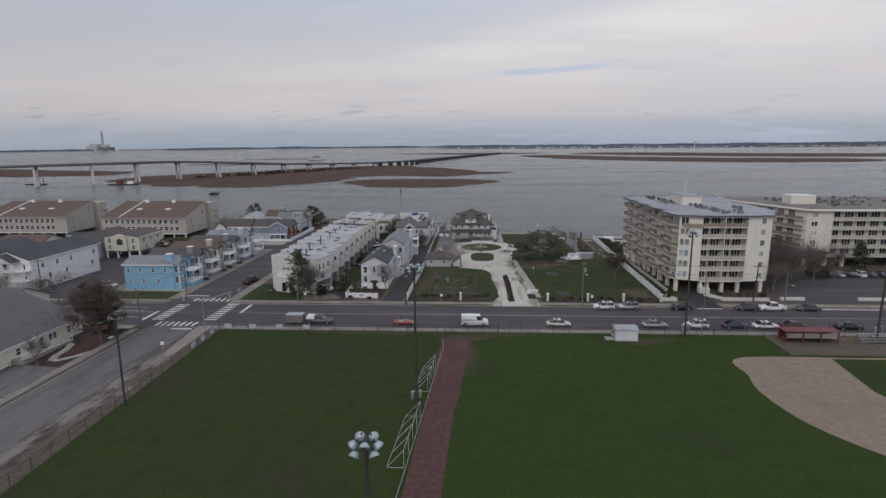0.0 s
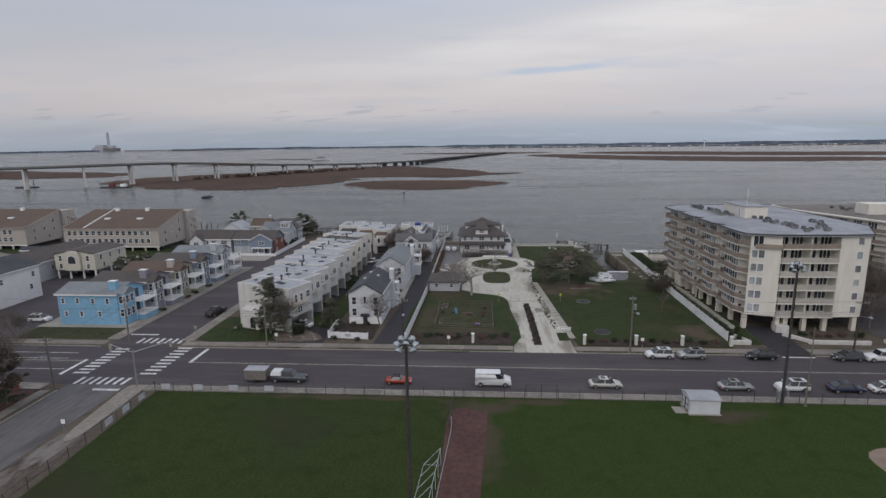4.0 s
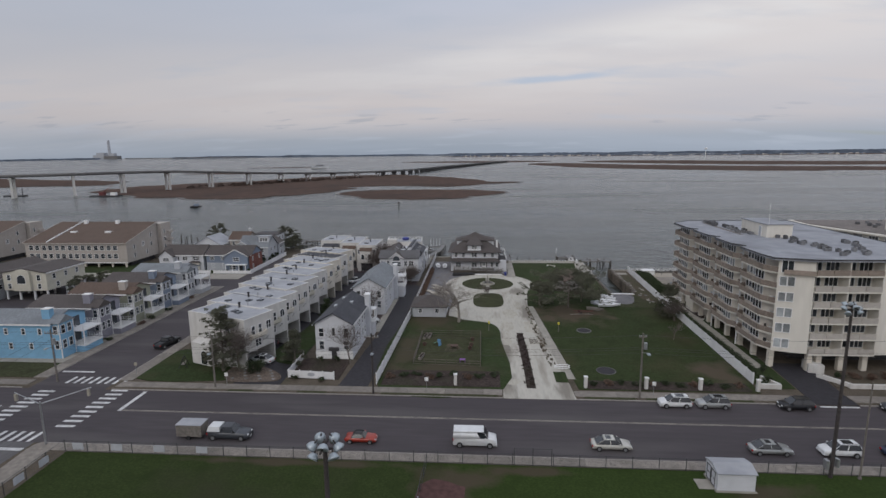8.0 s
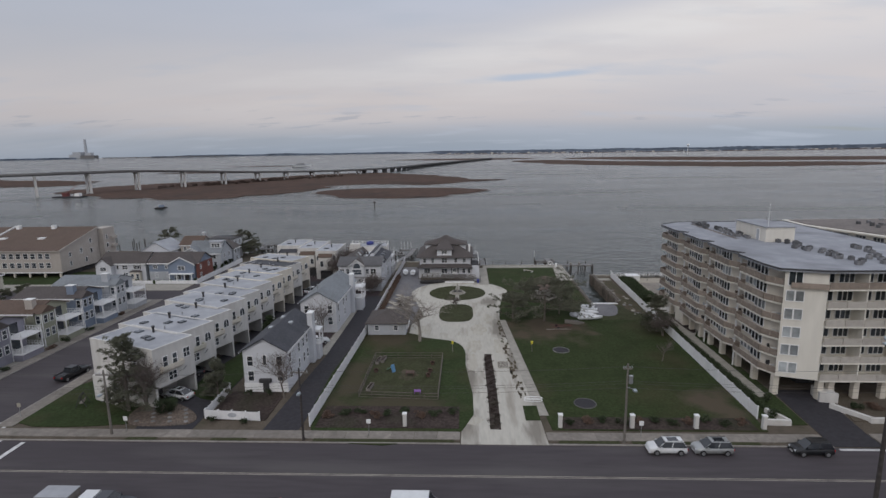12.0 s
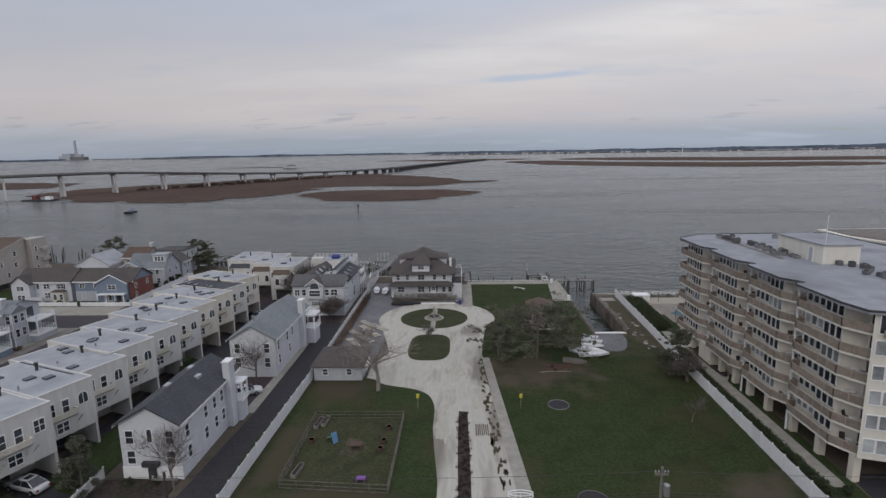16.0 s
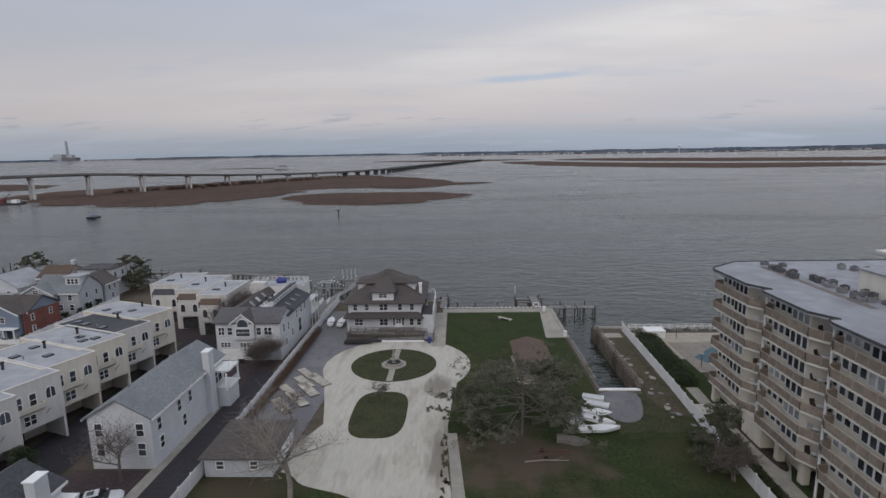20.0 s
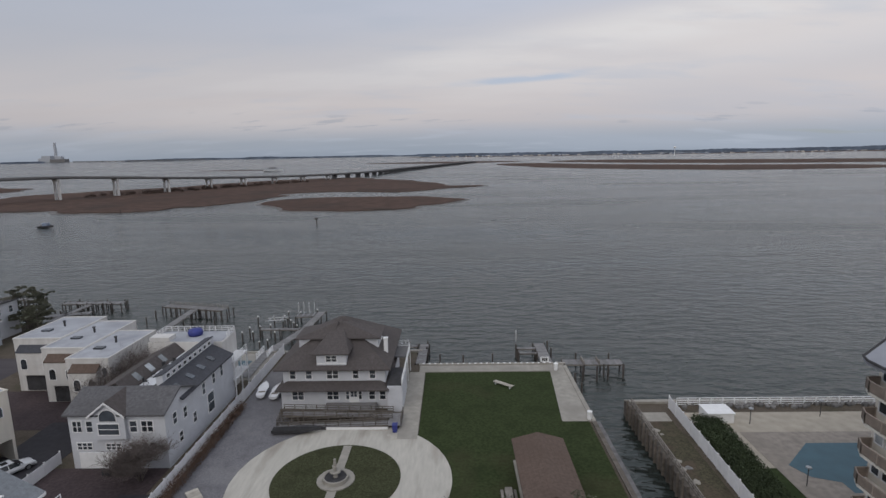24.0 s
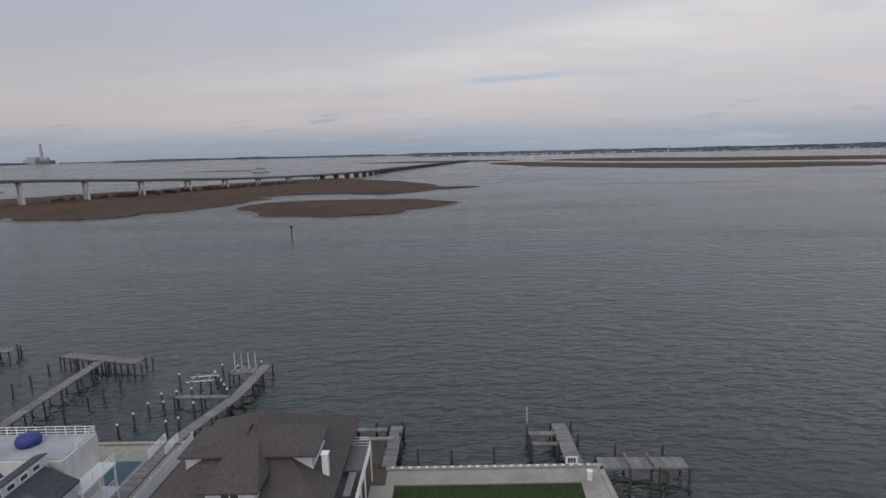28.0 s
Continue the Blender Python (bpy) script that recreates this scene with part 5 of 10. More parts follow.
part("side_railing", railing(railing(bmesh.new(), (8.65, -8.4), (8.65, 6.1), 3.9), (6.6, 6.15), (8.5, 6.15), 4.3), "trim", ho)
for y in (-1.0, 1.6, 6.0):
    part("landing_post", B(8.57, y - 0.08, 0, 8.72, y + 0.08, 4.1), "trim", ho)

# -- the low outbuilding
g = thing("garage", "low white garage with a taupe hipped roof", "garage", (-7.9, 120.7, 0))
part("wall", B(-3.8, -4.0, 0, 3.8, 4.0, 2.4), "palegrey", g)
part("roof", hip(bmesh.new(), -3.8, 3.8, -4.0, 4.0, 2.4, 4.3, 0.45, 0.15, 0.2), "sh_taupe", g)
for x in (-2.0, 1.8):
    window(g, x, -4.0, 1.1, 0, 0.8, 0.9)
window(g, 3.8, -2.4, 1.1, 90, 0.8, 0.9)
part("garage_door", B(3.8, -0.8, 0.1, 3.87, 3.0, 2.2), "trim", g)


# -- apartment blocks
def balcony_band(parent, pts, z, height, material, thick=0.14):
    """A solid balcony front that follows a few plan points."""
    bm = bmesh.new()
    for a, b in zip(pts, pts[1:]):
        a, b = Vector(a), Vector(b)
        d = (b - a).normalized() * 0.06
        nrm = Vector((d.y, -d.x)).normalized() * thick / 2
        prism(bm, [tuple(a - d + nrm), tuple(b + d + nrm), tuple(b + d - nrm), tuple(a - d - nrm)], z, z + height)
    return part("balcony_front", bm, material, parent)


def windows_along(parent, a, b, z, w, h, spots, mull=1, glass="glass"):
    """Windows on the wall that runs from a to b, seen with the wall's outside on the right of that way."""
    a, b = Vector(a), Vector(b)
    d = (b - a).normalized()
    face = math.degrees(math.atan2(d.y, d.x))
    for s in spots:
        p = a.lerp(b, s)
        window(parent, p.x, p.y, z, face, w, h, mull, glass, transom=False)


FL, BASE, TOPZ = 2.66, 3.1, 19.15
condo = thing("apartment_block", "six-storey cream apartment block on pillars with brown balconies", "apartment block")
bays = [(90.9, 101.9), (101.9, 112.8), (112.8, 124.0), (124.0, 135.9)]
west = []
for y0, y1 in bays:
    # from the south: deep loggia, slanting return, proud middle bay, plain north bay
    west += [(54.6, y0 + 0.01), (54.6, y1 - 8.5), (53.0, y1 - 7.2), (53.0, y1 - 4.0), (53.35, y1 - 3.98), (53.35, y1)]
outline = [(52.9, 90.6), (57.9, 89.0), (57.9, 91.4), (68.4, 91.4), (68.4, 89.0), (74.0, 89.5), (80.0, 100.0), (80.0, 139.0), (57.0, 139.0)]
wall_pts = outline + west[::-1]
core = outline + [(x + 0.35, y) for x, y in west[::-1]]
part("wall", prism(bmesh.new(), core, BASE, TOPZ - 0.35), "cond_wall", condo)
for a, b in zip(west, west[1:]):
    part("west_wall", prism(bmesh.new(), [a, b, (b[0] + 0.34, b[1]), (a[0] + 0.34, a[1])], BASE, TOPZ - 0.36), "cond_west", condo, "cream rendered stepped facade")
for y0, y1 in bays[1:]:
    part("downpipe", tube(bmesh.new(), (52.55, y0 + 0.02, 0.1), (52.55, y0 + 0.02, TOPZ - 0.36), 0.13, n=6), "trim", condo, "white downpipe between the balcony bays")
roof_pts = [(52.0, 90.3), (57.6, 88.5), (68.6, 88.5), (74.4, 89.1), (80.5, 99.8), (80.5, 139.6), (56.6, 139.6), (53.0, 136.2)]
saw = []
for y0, y1 in bays:
    saw += [(53.0, y0), (51.45, y0 + 2.5), (51.45, y1 - 1.0), (51.9, y1)]
roof_pts = roof_pts[:-1] + saw[::-1][:-1]
part("roof", prism(bmesh.new(), roof_pts, TOPZ - 0.35, TOPZ), "membrane_dark", condo, "grey membrane flat roof with damp stains")
edge = bmesh.new()
for a, b in zip(roof_pts, roof_pts[1:] + roof_pts[:1]):
    tube(edge, (*a, TOPZ), (*b, TOPZ), 0.12, n=4)
part("roof_edge", edge, "dark", condo, "dark metal roof edge")
for k in range(6):
    z = BASE + FL * k
    for j, (y0, y1) in enumerate(bays):
        pts = [(53.3, y0 + 0.14), (51.9, y0 + 2.7), (51.85, y1 - 1.0), (52.3, y1 - 0.14), (53.3, y1 - 0.14)]
        slab = pts[::-1] + [(54.7, y0 + 0.14), (54.7, y1 - 8.5), (53.1, y1 - 7.2), (53.1, y1 - 4.0), (53.45, y1 - 4.0)]
        bal = part("balcony", prism(bmesh.new(), slab, z - 0.12, z + 0.1), "cond_wall", condo, "pale concrete balcony slab")
        for a, b in zip(pts, pts[1:]):
            balcony_band(bal, [a, b], z + 0.16, 0.84, "balc", 0.05)
            a, b = Vector(a), Vector(b)
            n = max(1, round((b - a).length / 1.5))
            posts = bmesh.new()
            for i in range(n + 1):
                q = a.lerp(b, i / n)
                box(posts, q.x - 0.05, q.y - 0.05, z + 0.1, q.x + 0.05, q.y + 0.05, z + 1.06)
            tube(posts, (a.x, a.y, z + 1.04), (b.x, b.y, z + 1.04), 0.05, n=4)
            part("balcony_rail", posts, "balcrail", bal, "brown posted balcony rail")
        g = ["glass" if (k * 5 + j * 3 + i) % 4 else "glass_pale" for i in range(3)]
        windows_along(condo, (53.35, y1), (53.35, y1 - 3.98), z + 0.85, 0.78, 1.35, (0.22, 0.5, 0.78), 1, g[0])
        windows_along(condo, (53.0, y1 - 4.0), (53.0, y1 - 7.2), z + 0.75, 0.78, 1.45, (0.19, 0.5, 0.81), 1, g[1])
        windows_along(condo, (54.6, y1 - 8.5), (54.6, y0), z + 0.55, 0.85, 1.75, (0.34, 0.74), 1, g[2])
    # south side: corner pair, recessed balconies, end wall
    if k < 5:
        windows_along(condo, (52.9, 90.6), (57.9, 89.0), z + 0.8, 0.95, 1.45, (0.16, 0.38), 1, "glass_pale")
    else:
        windows_along(condo, (52.9, 90.6), (57.9, 89.0), z + 0.4, 1.6, 1.9, (0.25,), 2)
        balcony_band(condo, [(53.6, 90.0), (57.7, 88.6)], z + 0.05, 0.8, "balc")
    bal = part("balcony", B(57.95, 88.7, z - 0.12, 68.35, 91.35, z + 0.1), "cond_wall", condo)
    for s in range(4):
        part("balcony_front", B(58.0 + s * 2.6, 88.72, z + 0.1, 60.5 + s * 2.6, 88.82, z + 1.05), "balc" if k == 5 else "balc_pale", bal)
    windows_along(condo, (57.9, 91.4), (68.4, 91.4), z + 0.5, 2.0, 1.75, (0.12, 0.38, 0.63, 0.88), 3)
    for s in (0.5,):
        part("balcony_divider", B(57.9 + 10.5 * s - 0.08, 88.8, z + 0.1, 57.9 + 10.5 * s + 0.08, 91.4, z + FL - 0.13), "cond_wall", condo)
    windows_along(condo, (68.4, 89.0), (74.0, 89.5), z + 0.8, 1.1, 1.3, (0.68,), 1, "glass_pale")
    for t in (0.25, 0.6, 0.85):
        windows_along(condo, (74.0, 89.5), (80.0, 100.0), z + 0.8, 1.2, 1.3, (t,), 1)
for x, y in [(53.4, 91.4), (53.2, 96.5), (53.2, 101.6), (53.2, 107), (53.2, 111.6), (53.2, 115.7), (53.2, 120), (53.2, 130.6), (53.0, 134.8), (60.3, 89.9), (63.8, 89.9), (67.6, 89.9), (73.2, 90.2), (58.6, 89.6), (79, 101), (79, 120), (79, 137), (66, 100), (66, 115), (66, 130)]:
    part("pillar", B(x - 0.4, y - 0.4, 0, x + 0.4, y + 0.4, BASE), "cream", condo)
# Solid block: the open level's shade is put into its dark colour.
part("ground_floor", B(58.8, 95, 0, 78.5, 137.5, BASE), "dark", condo, "dark block in place of the shaded parking level behind the pillars")
part("ground_wall", B(54.2, 118, 0, 58.8, 137.5, BASE), "cream", condo)
part("ground_wall", B(52.4, 122.4, 0, 54.19, 126.6, BASE - 0.1), "cream", condo)
pent = part("penthouse", B(61.6, 112.0, TOPZ, 66.6, 122.6, TOPZ + 2.6), "cond_wall", condo, "cream lift housing on the roof")
part("penthouse_roof", B(61.4, 111.8, TOPZ + 2.6, 66.8, 122.8, TOPZ + 2.75), "membrane_dark", pent)
door(condo, 61.6, 114.5, TOPZ, -90, 0.9, 2.0, "palegrey")
part("service_path", B(58.2, 116.0, TOPZ + 0.004, 59.0, 136.0, TOPZ + 0.03), "ballast", condo, "dark walkway mat on the roof")
part("mast", tube(bmesh.new(), (62.2, 112.6, TOPZ), (62.2, 112.6, TOPZ + 6.8), 0.05, 0.03), "trim", condo, "thin white mast")
rng = random.Random(5)
for cx, cy, n in ((59.2, 132, 11), (60.2, 124, 9), (60.6, 118.5, 4), (63.6, 108, 8), (64.0, 101.5, 8), (65.0, 96, 6), (69, 96, 5), (72, 104, 5), (68.4, 133, 4)):
    for q in range(n):
        x, y = cx + rng.choice((-0.9, 0.1, 1.0)) + q * 0.12, cy + (q - n / 2) * 1.15
        w, h = rng.uniform(0.3, 0.42), rng.uniform(0.45, 0.75)
        un = part("air_conditioner", B(x - w, y - 0.34, TOPZ + 0.02, x + w, y + 0.34, TOPZ + h), "acgrey", condo, "grey rooftop air-conditioning unit")
        part("fan_guard", lathe(bmesh.new(), [(0.26, TOPZ + h), (0.26, TOPZ + h + 0.06)], 10, (x, y, 0)), "dark", un)


def balcony_chair(x, y, z, turn, tone):
    c = thing("balcony_chair", "light garden chair on an apartment balcony", "chair", (x, y, z), turn, "chairs on the balconies")
    part("seat", B(-0.27, -0.27, 0.38, 0.27, 0.27, 0.44), tone, c)
    part("backrest", solid(bmesh.new(), [[(-0.27, 0.22, 0.44), (0.27, 0.22, 0.44), (0.27, 0.27, 0.44), (-0.27, 0.27, 0.44)], [(-0.27, 0.36, 0.98), (0.27, 0.36, 0.98), (0.27, 0.41, 0.98), (-0.27, 0.41, 0.98)]]), tone, c)
    for a in (-0.24, 0.24):
        for b in (-0.24, 0.24):
            part("leg", B(a - 0.025, b - 0.025, 0, a + 0.025, b + 0.025, 0.38), tone, c)
    return c


def balcony_table(x, y, z):
    c = thing("balcony_table", "small round table on an apartment balcony", "table", (x, y, z), 0, "tables on the balconies")
    part("tabletop", lathe(bmesh.new(), [(0.38, 0.68), (0.38, 0.72)], 12), "trim", c)
    part("stem", lathe(bmesh.new(), [(0.22, 0), (0.05, 0.05), (0.04, 0.68)], 8), "dark", c)
    return c


rb_ = random.Random(88)
for k in range(6):
    for j, (y0, y1) in enumerate(bays):
        z = BASE + FL * k + 0.1
        if rb_.random() < 0.75:
            tone = rb_.choice(("trim", "dark", "sh_brown", "palegrey"))
            yy = y0 + rb_.uniform(1.6, 2.6)
            balcony_table(53.6, yy, z)
            balcony_chair(53.5, yy + 0.8, z, rb_.uniform(-30, 30), tone)
            if rb_.random() < 0.6:
                balcony_chair(53.7, yy - 0.8, z, 180 + rb_.uniform(-30, 30), tone)

condo2 = thing("apartment_block", "five-storey white apartment block on pillars with a gravel roof", "apartment block")
o2 = [(92.5, 158.0), (91.6, 149.0), (99.6, 123.6), (100.8, 120.2), (107.4, 119.0), (107.4, 121.0), (126.0, 121.0), (126.0, 119.0), (150, 119.0), (150, 158)]
part("wall", prism(bmesh.new(), o2, BASE, 16.6), "cond_wall", condo2)
# Dark prism stands for shade between the pillars, put into its colour.
part("ground_floor", prism(bmesh.new(), [(96, 156), (95, 149), (103, 125), (110, 122.5), (148, 122.5), (148, 156)], 0.0, BASE), "dark", condo2)
r2 = [(91.4, 159.0), (90.4, 149.0), (98.6, 123.0), (100.2, 119.2), (107.4, 118.0), (151, 117.6), (151, 159)]
part("roof", prism(bmesh.new(), r2, 16.6, 16.95), "cond_wall", condo2, "pale roof slab")
part("roof_gravel", prism(bmesh.new(), [(92.4, 157.5), (91.8, 149.2), (99.6, 124.0), (101.2, 120.4), (149, 119), (149, 157.5)], 16.95, 17.12), "ballast", condo2, "brown gravel roof")
part("penthouse", B(103, 133, 17.1, 110.5, 138, 19.9), "cond_wall", condo2)
for k in range(5):
    z = BASE + 2.7 * k
    windows_along(condo2, (91.6, 149.0), (99.6, 123.6), z + 0.7, 2.2, 1.6, [0.07 + 0.145 * q for q in range(7)], 3)
    balcony_band(condo2, [(91.0, 148.6), (98.6, 123.6), (99.8, 120.6)], z, 0.95, "balc")
    part("balcony", prism(bmesh.new(), [(90.9, 148.6), (98.5, 123.5), (99.7, 120.4), (100.6, 120.8), (99.5, 123.8), (91.7, 148.7)], z - 0.2, z), "cond_wall", condo2)
    windows_along(condo2, (100.8, 120.2), (107.4, 119.0), z + 0.9, 1.5, 1.3, (0.3,), 2, "glass" if k == 3 else "glass_pale")
    windows_along(condo2, (107.4, 121.0), (126.0, 121.0), z + 0.5, 2.4, 1.7, (0.1, 0.3, 0.5, 0.7, 0.9), 3)
    part("balcony", B(107.45, 119.05, z - 0.2, 125.95, 121.0, z), "cond_wall", condo2)
    balcony_band(condo2, [(107.5, 119.1), (125.9, 119.1)], z, 0.95, "balc_pale")
    windows_along(condo2, (126.0, 119.0), (150.0, 119.0), z + 0.7, 1.6, 1.5, (0.1, 0.3, 0.5, 0.7, 0.9), 2)
for x, y in ((92.8, 148), (95.2, 140.5), (97.4, 133), (99.8, 125), (101.6, 120.8), (107.0, 120), (112, 120), (118, 120), (125.4, 120), (137, 120), (149, 120)):
    part("pillar", B(x - 0.4, y - 0.4, 0, x + 0.4, y + 0.4, BASE), "cream", condo2)
for q in range(80):
    x, y = 104 + rng.uniform(-1, 36), 126 + rng.uniform(0, 28)
    if 102 < x < 112 and 132 < y < 139:
        continue
    un = part("air_conditioner", B(x - 0.4, y - 0.3, 17.12, x + 0.4, y + 0.3, 17.12 + rng.uniform(0.4, 0.9)), "acgrey", condo2, "dark rooftop air-conditioning unit")


# ---- houses west of the side street ----
def street_house(name, label, y0, wall, roof, chim="trim", top=True):
    """A two-storey house with its gable and stacked balconies to the side street."""
    x0, x1, y1 = -87.8, -74.6, y0 + 8.6
    h = simple_house(name, label, x0, x1, y0, y1, 6.7, 8.1, wall, roof, "x", rows=(
        ("s", 4.7, (-86.6, -83.4, -80.0, -76.8), 0.62, 1.05, 1), ("s", 1.9, (-86.2, -82.8, -78.8), 0.62, 1.05, 1),
        ("e", 4.7, (y0 + 1.0, y0 + 2.4), 0.8, 1.5, 1), ("e", 1.9, (y0 + 1.0, y0 + 2.4), 0.8, 1.5, 1)), group="houses on the side street")
    X, Y = 13.2 / 2, -4.3
    part("corner_bay", B(X, Y + 0.2, 0, X + 1.4, Y + 3.6, 6.7), wall, h)
    for z in (1.9, 4.7):
        window(h, X + 1.4, Y + 1.1, z, 90, 0.85, 1.5)
        window(h, X + 1.4, Y + 2.6, z, 90, 0.85, 1.5)
        window(h, X + 0.7, Y + 0.2, z, 0, 0.8, 1.5)
    part("bay_roof", walls_gable(bmesh.new(), X - 2.2, X + 1.7, Y - 0.1, Y + 3.9, 6.7, 6.75, 8.0, "x"), roof, h)
    part("corner_board", B(X + 1.36, Y + 0.12, 0, X + 1.5, Y + 0.26, 6.7), "trim", h)
    part("corner_board", B(X + 1.36, Y + 3.5, 0, X + 1.5, Y + 3.64, 6.7), "trim", h)
    part("wall_base", B(X - 0.2, Y + 3.6, 0, X + 3.2, Y + 8.4, 1.2), wall, h)
    for z in (1.2, 4.1):
        part("balcony_floor", B(X, Y + 3.65, z, X + 3.3, Y + 8.5, z + 0.22), "trim", h)
        r = railing(bmesh.new(), (X + 3.2, Y + 3.7), (X + 3.2, Y + 8.4), z + 0.22, 0.95, 0.5, 0.03, 2)
        railing(r, (X + 1.5, Y + 3.72), (X + 3.2, Y + 3.72), z + 0.22, 0.95, 0.5, 0.03, 2)
        railing(r, (X, Y + 8.4), (X + 3.2, Y + 8.4), z + 0.22, 0.95, 0.5, 0.03, 2)
        part("balcony_railing", r, "trim", h)
        part("balcony_door", B(X, Y + 4.6, z + 0.22, X + 0.05, Y + 7.0, z + 2.3), "glass", h, "dark sliding balcony door")
    for yy in (3.75, 8.3):
        part("balcony_post", B(X + 3.05, Y + yy, 1.2, X + 3.25, Y + yy + 0.15, 5.3), "trim", h)
    chimney(h, X - 1.4, Y + 1.4, 6.5, 9.2, 1.5, 1.1, chim, "boxed chimney")
    return h


street_house("blue_house", "bright sky-blue two-storey house with white balconies", 88.7, "blue", "sh_grey", "blue")
street_house("grey_house", "grey-violet two-storey house with white corner boards", 99.0, "greyviolet", "sh_taupe", "greyviolet")
street_house("green_house", "olive green two-storey house with a brown roof", 109.8, "olive", "sh_brown", "tan")
street_house("grey_blue_house", "blue-grey two-storey house with a dark roof", 120.6, "slateblue", "sh_taupe", "slateblue")
street_house("pale_house", "pale grey two-storey house with white balconies", 131.6, "palegrey", "sh_grey", "palegrey")

# the cream house on stilts, the white house with stacked porches
ch = simple_house("cream_house", "cream two-storey house raised on stilts, brown roof", -120.5, -108.5, 127.5, 141, 7.3, 8.3, "yellowish", "sh_taupe", "y", 2.6, rows=(
    ("s", 5.3, (-118.8, -110.6), 0.9, 1.4, 1), ("s", 3.1, (-118.8, -110.6), 0.9, 1.3, 1), ("e", 5.3, (130, 134, 138), 0.9, 1.3, 1), ("e", 3.1, (131, 137), 0.9, 1.2, 1)))
part("front_bay", B(-2.6, -7.5, 2.6, 2.0, -6.7, 7.0), "yellowish", ch)
part("bay_arch", solid(bmesh.new(), [[(-0.3 + 2.3 * math.cos(k * math.pi / 8), y, 7.0 + 1.3 * math.sin(k * math.pi / 8)) for k in range(9)] for y in (-7.55, -5.0)]), "yellowish", ch, "round-topped cream dormer over the bay")
window(ch, -0.3, -7.5, 4.6, 0, 2.2, 2.2, arch=True)
for x in (-5.6, -2, 2, 5.6):
    for y in (-6.4, 0, 6.4):
        part("stilt", B(x - 0.2, y - 0.2, 0, x + 0.2, y + 0.2, 2.6), "trim", ch)


def porch_house(x0, x1, y0, y1, wall, roof, label):
    h = simple_house("porch_house", label, x0, x1, y0 + 2.4, y1, 8.2, 10.6, wall, roof, "x" if x1 - x0 > y1 - y0 else "y", rows=(
        ("e", 5.6, (y0 + 6, y0 + 11, y0 + 16, y1 - 2), 0.8, 1.2, 1), ("e", 2.6, (y0 + 8, y0 + 14, y1 - 3), 0.8, 1.2, 1), ("s", 5.6, (x0 + 2, x0 + 5, x1 - 2), 0.9, 1.6, 1), ("s", 2.4, (x0 + 2, x0 + 5, x1 - 2), 0.9, 1.6, 1)))
    w, yy = (x1 - x0) / 2, -(y1 - y0 - 2.4) / 2
    for z in (0.6, 3.2, 5.8):
        part("porch_floor", B(-w, yy - 2.4, z - 0.25, w, yy, z), "trim", h)
        part("porch_railing", railing(bmesh.new(), (-w + 0.1, yy - 2.3), (w - 0.1, yy - 2.3), z, 1.0, 0.6, 0.03, 2), "trim", h)
    for k in range(5):
        x = -w + 0.2 + (2 * w - 0.4) * k / 4
        part("porch_post", B(x - 0.13, yy - 2.4, 0, x + 0.13, yy - 2.15, 8.2), "trim", h)
    part("porch_gable", walls_gable(bmesh.new(), -w * 0.5, w * 0.5, yy - 2.5, yy + 2, 8.0, 8.2, 9.8, "y"), wall, h)
    part("porch_gable_roof", gable(bmesh.new(), -w * 0.5, w * 0.5, yy - 2.5, yy + 2, 8.2, 9.8, "y", 0.3), roof, h)
    return h


porch_house(-122.5, -110.5, 83.5, 110.5, "whitepaint", "sh_dark", "white house with three stacked front porches")
porch_house(-138.0, -126.0, 82.5, 108.0, "whitepaint", "sh_dark", "white house with stacked porches, dark roof")
simple_house("brown_house", "low brown-roofed house behind the yards", -152, -138, 100, 118, 5.0, 7.4, "tan", "sh_taupe", "x", rows=(("s", 2.0, (-149, -145, -141), 0.9, 1.2, 1),))
simple_house("grey_roof_house", "house with a wide grey roof behind the cream house", -134, -122, 122, 146, 5.6, 8.0, "palegrey", "sh_taupe", "y", rows=(("s", 2.6, (-131, -125), 0.9, 1.2, 1), ("e", 2.8, (128, 134, 140), 0.9, 1.2, 1)))
simple_house("brown_roof_house", "small house with a brown roof", -160, -144, 128, 140, 4.6, 6.8, "yellowish", "sh_brown", "x", rows=(("s", 1.8, (-156, -151, -147), 0.9, 1.2, 1),))
simple_house("white_cottage", "small white cottage with a pale roof", -178, -162, 118, 134, 4.4, 6.6, "white", "sh_grey", "x", rows=(("s", 1.6, (-174, -169, -165), 0.9, 1.2, 1),))
simple_house("grey_cottage", "grey cottage with a dark roof", -150, -138, 148.5, 150.4, 4.4, 5.2, "palegrey", "sh_dark", "x")


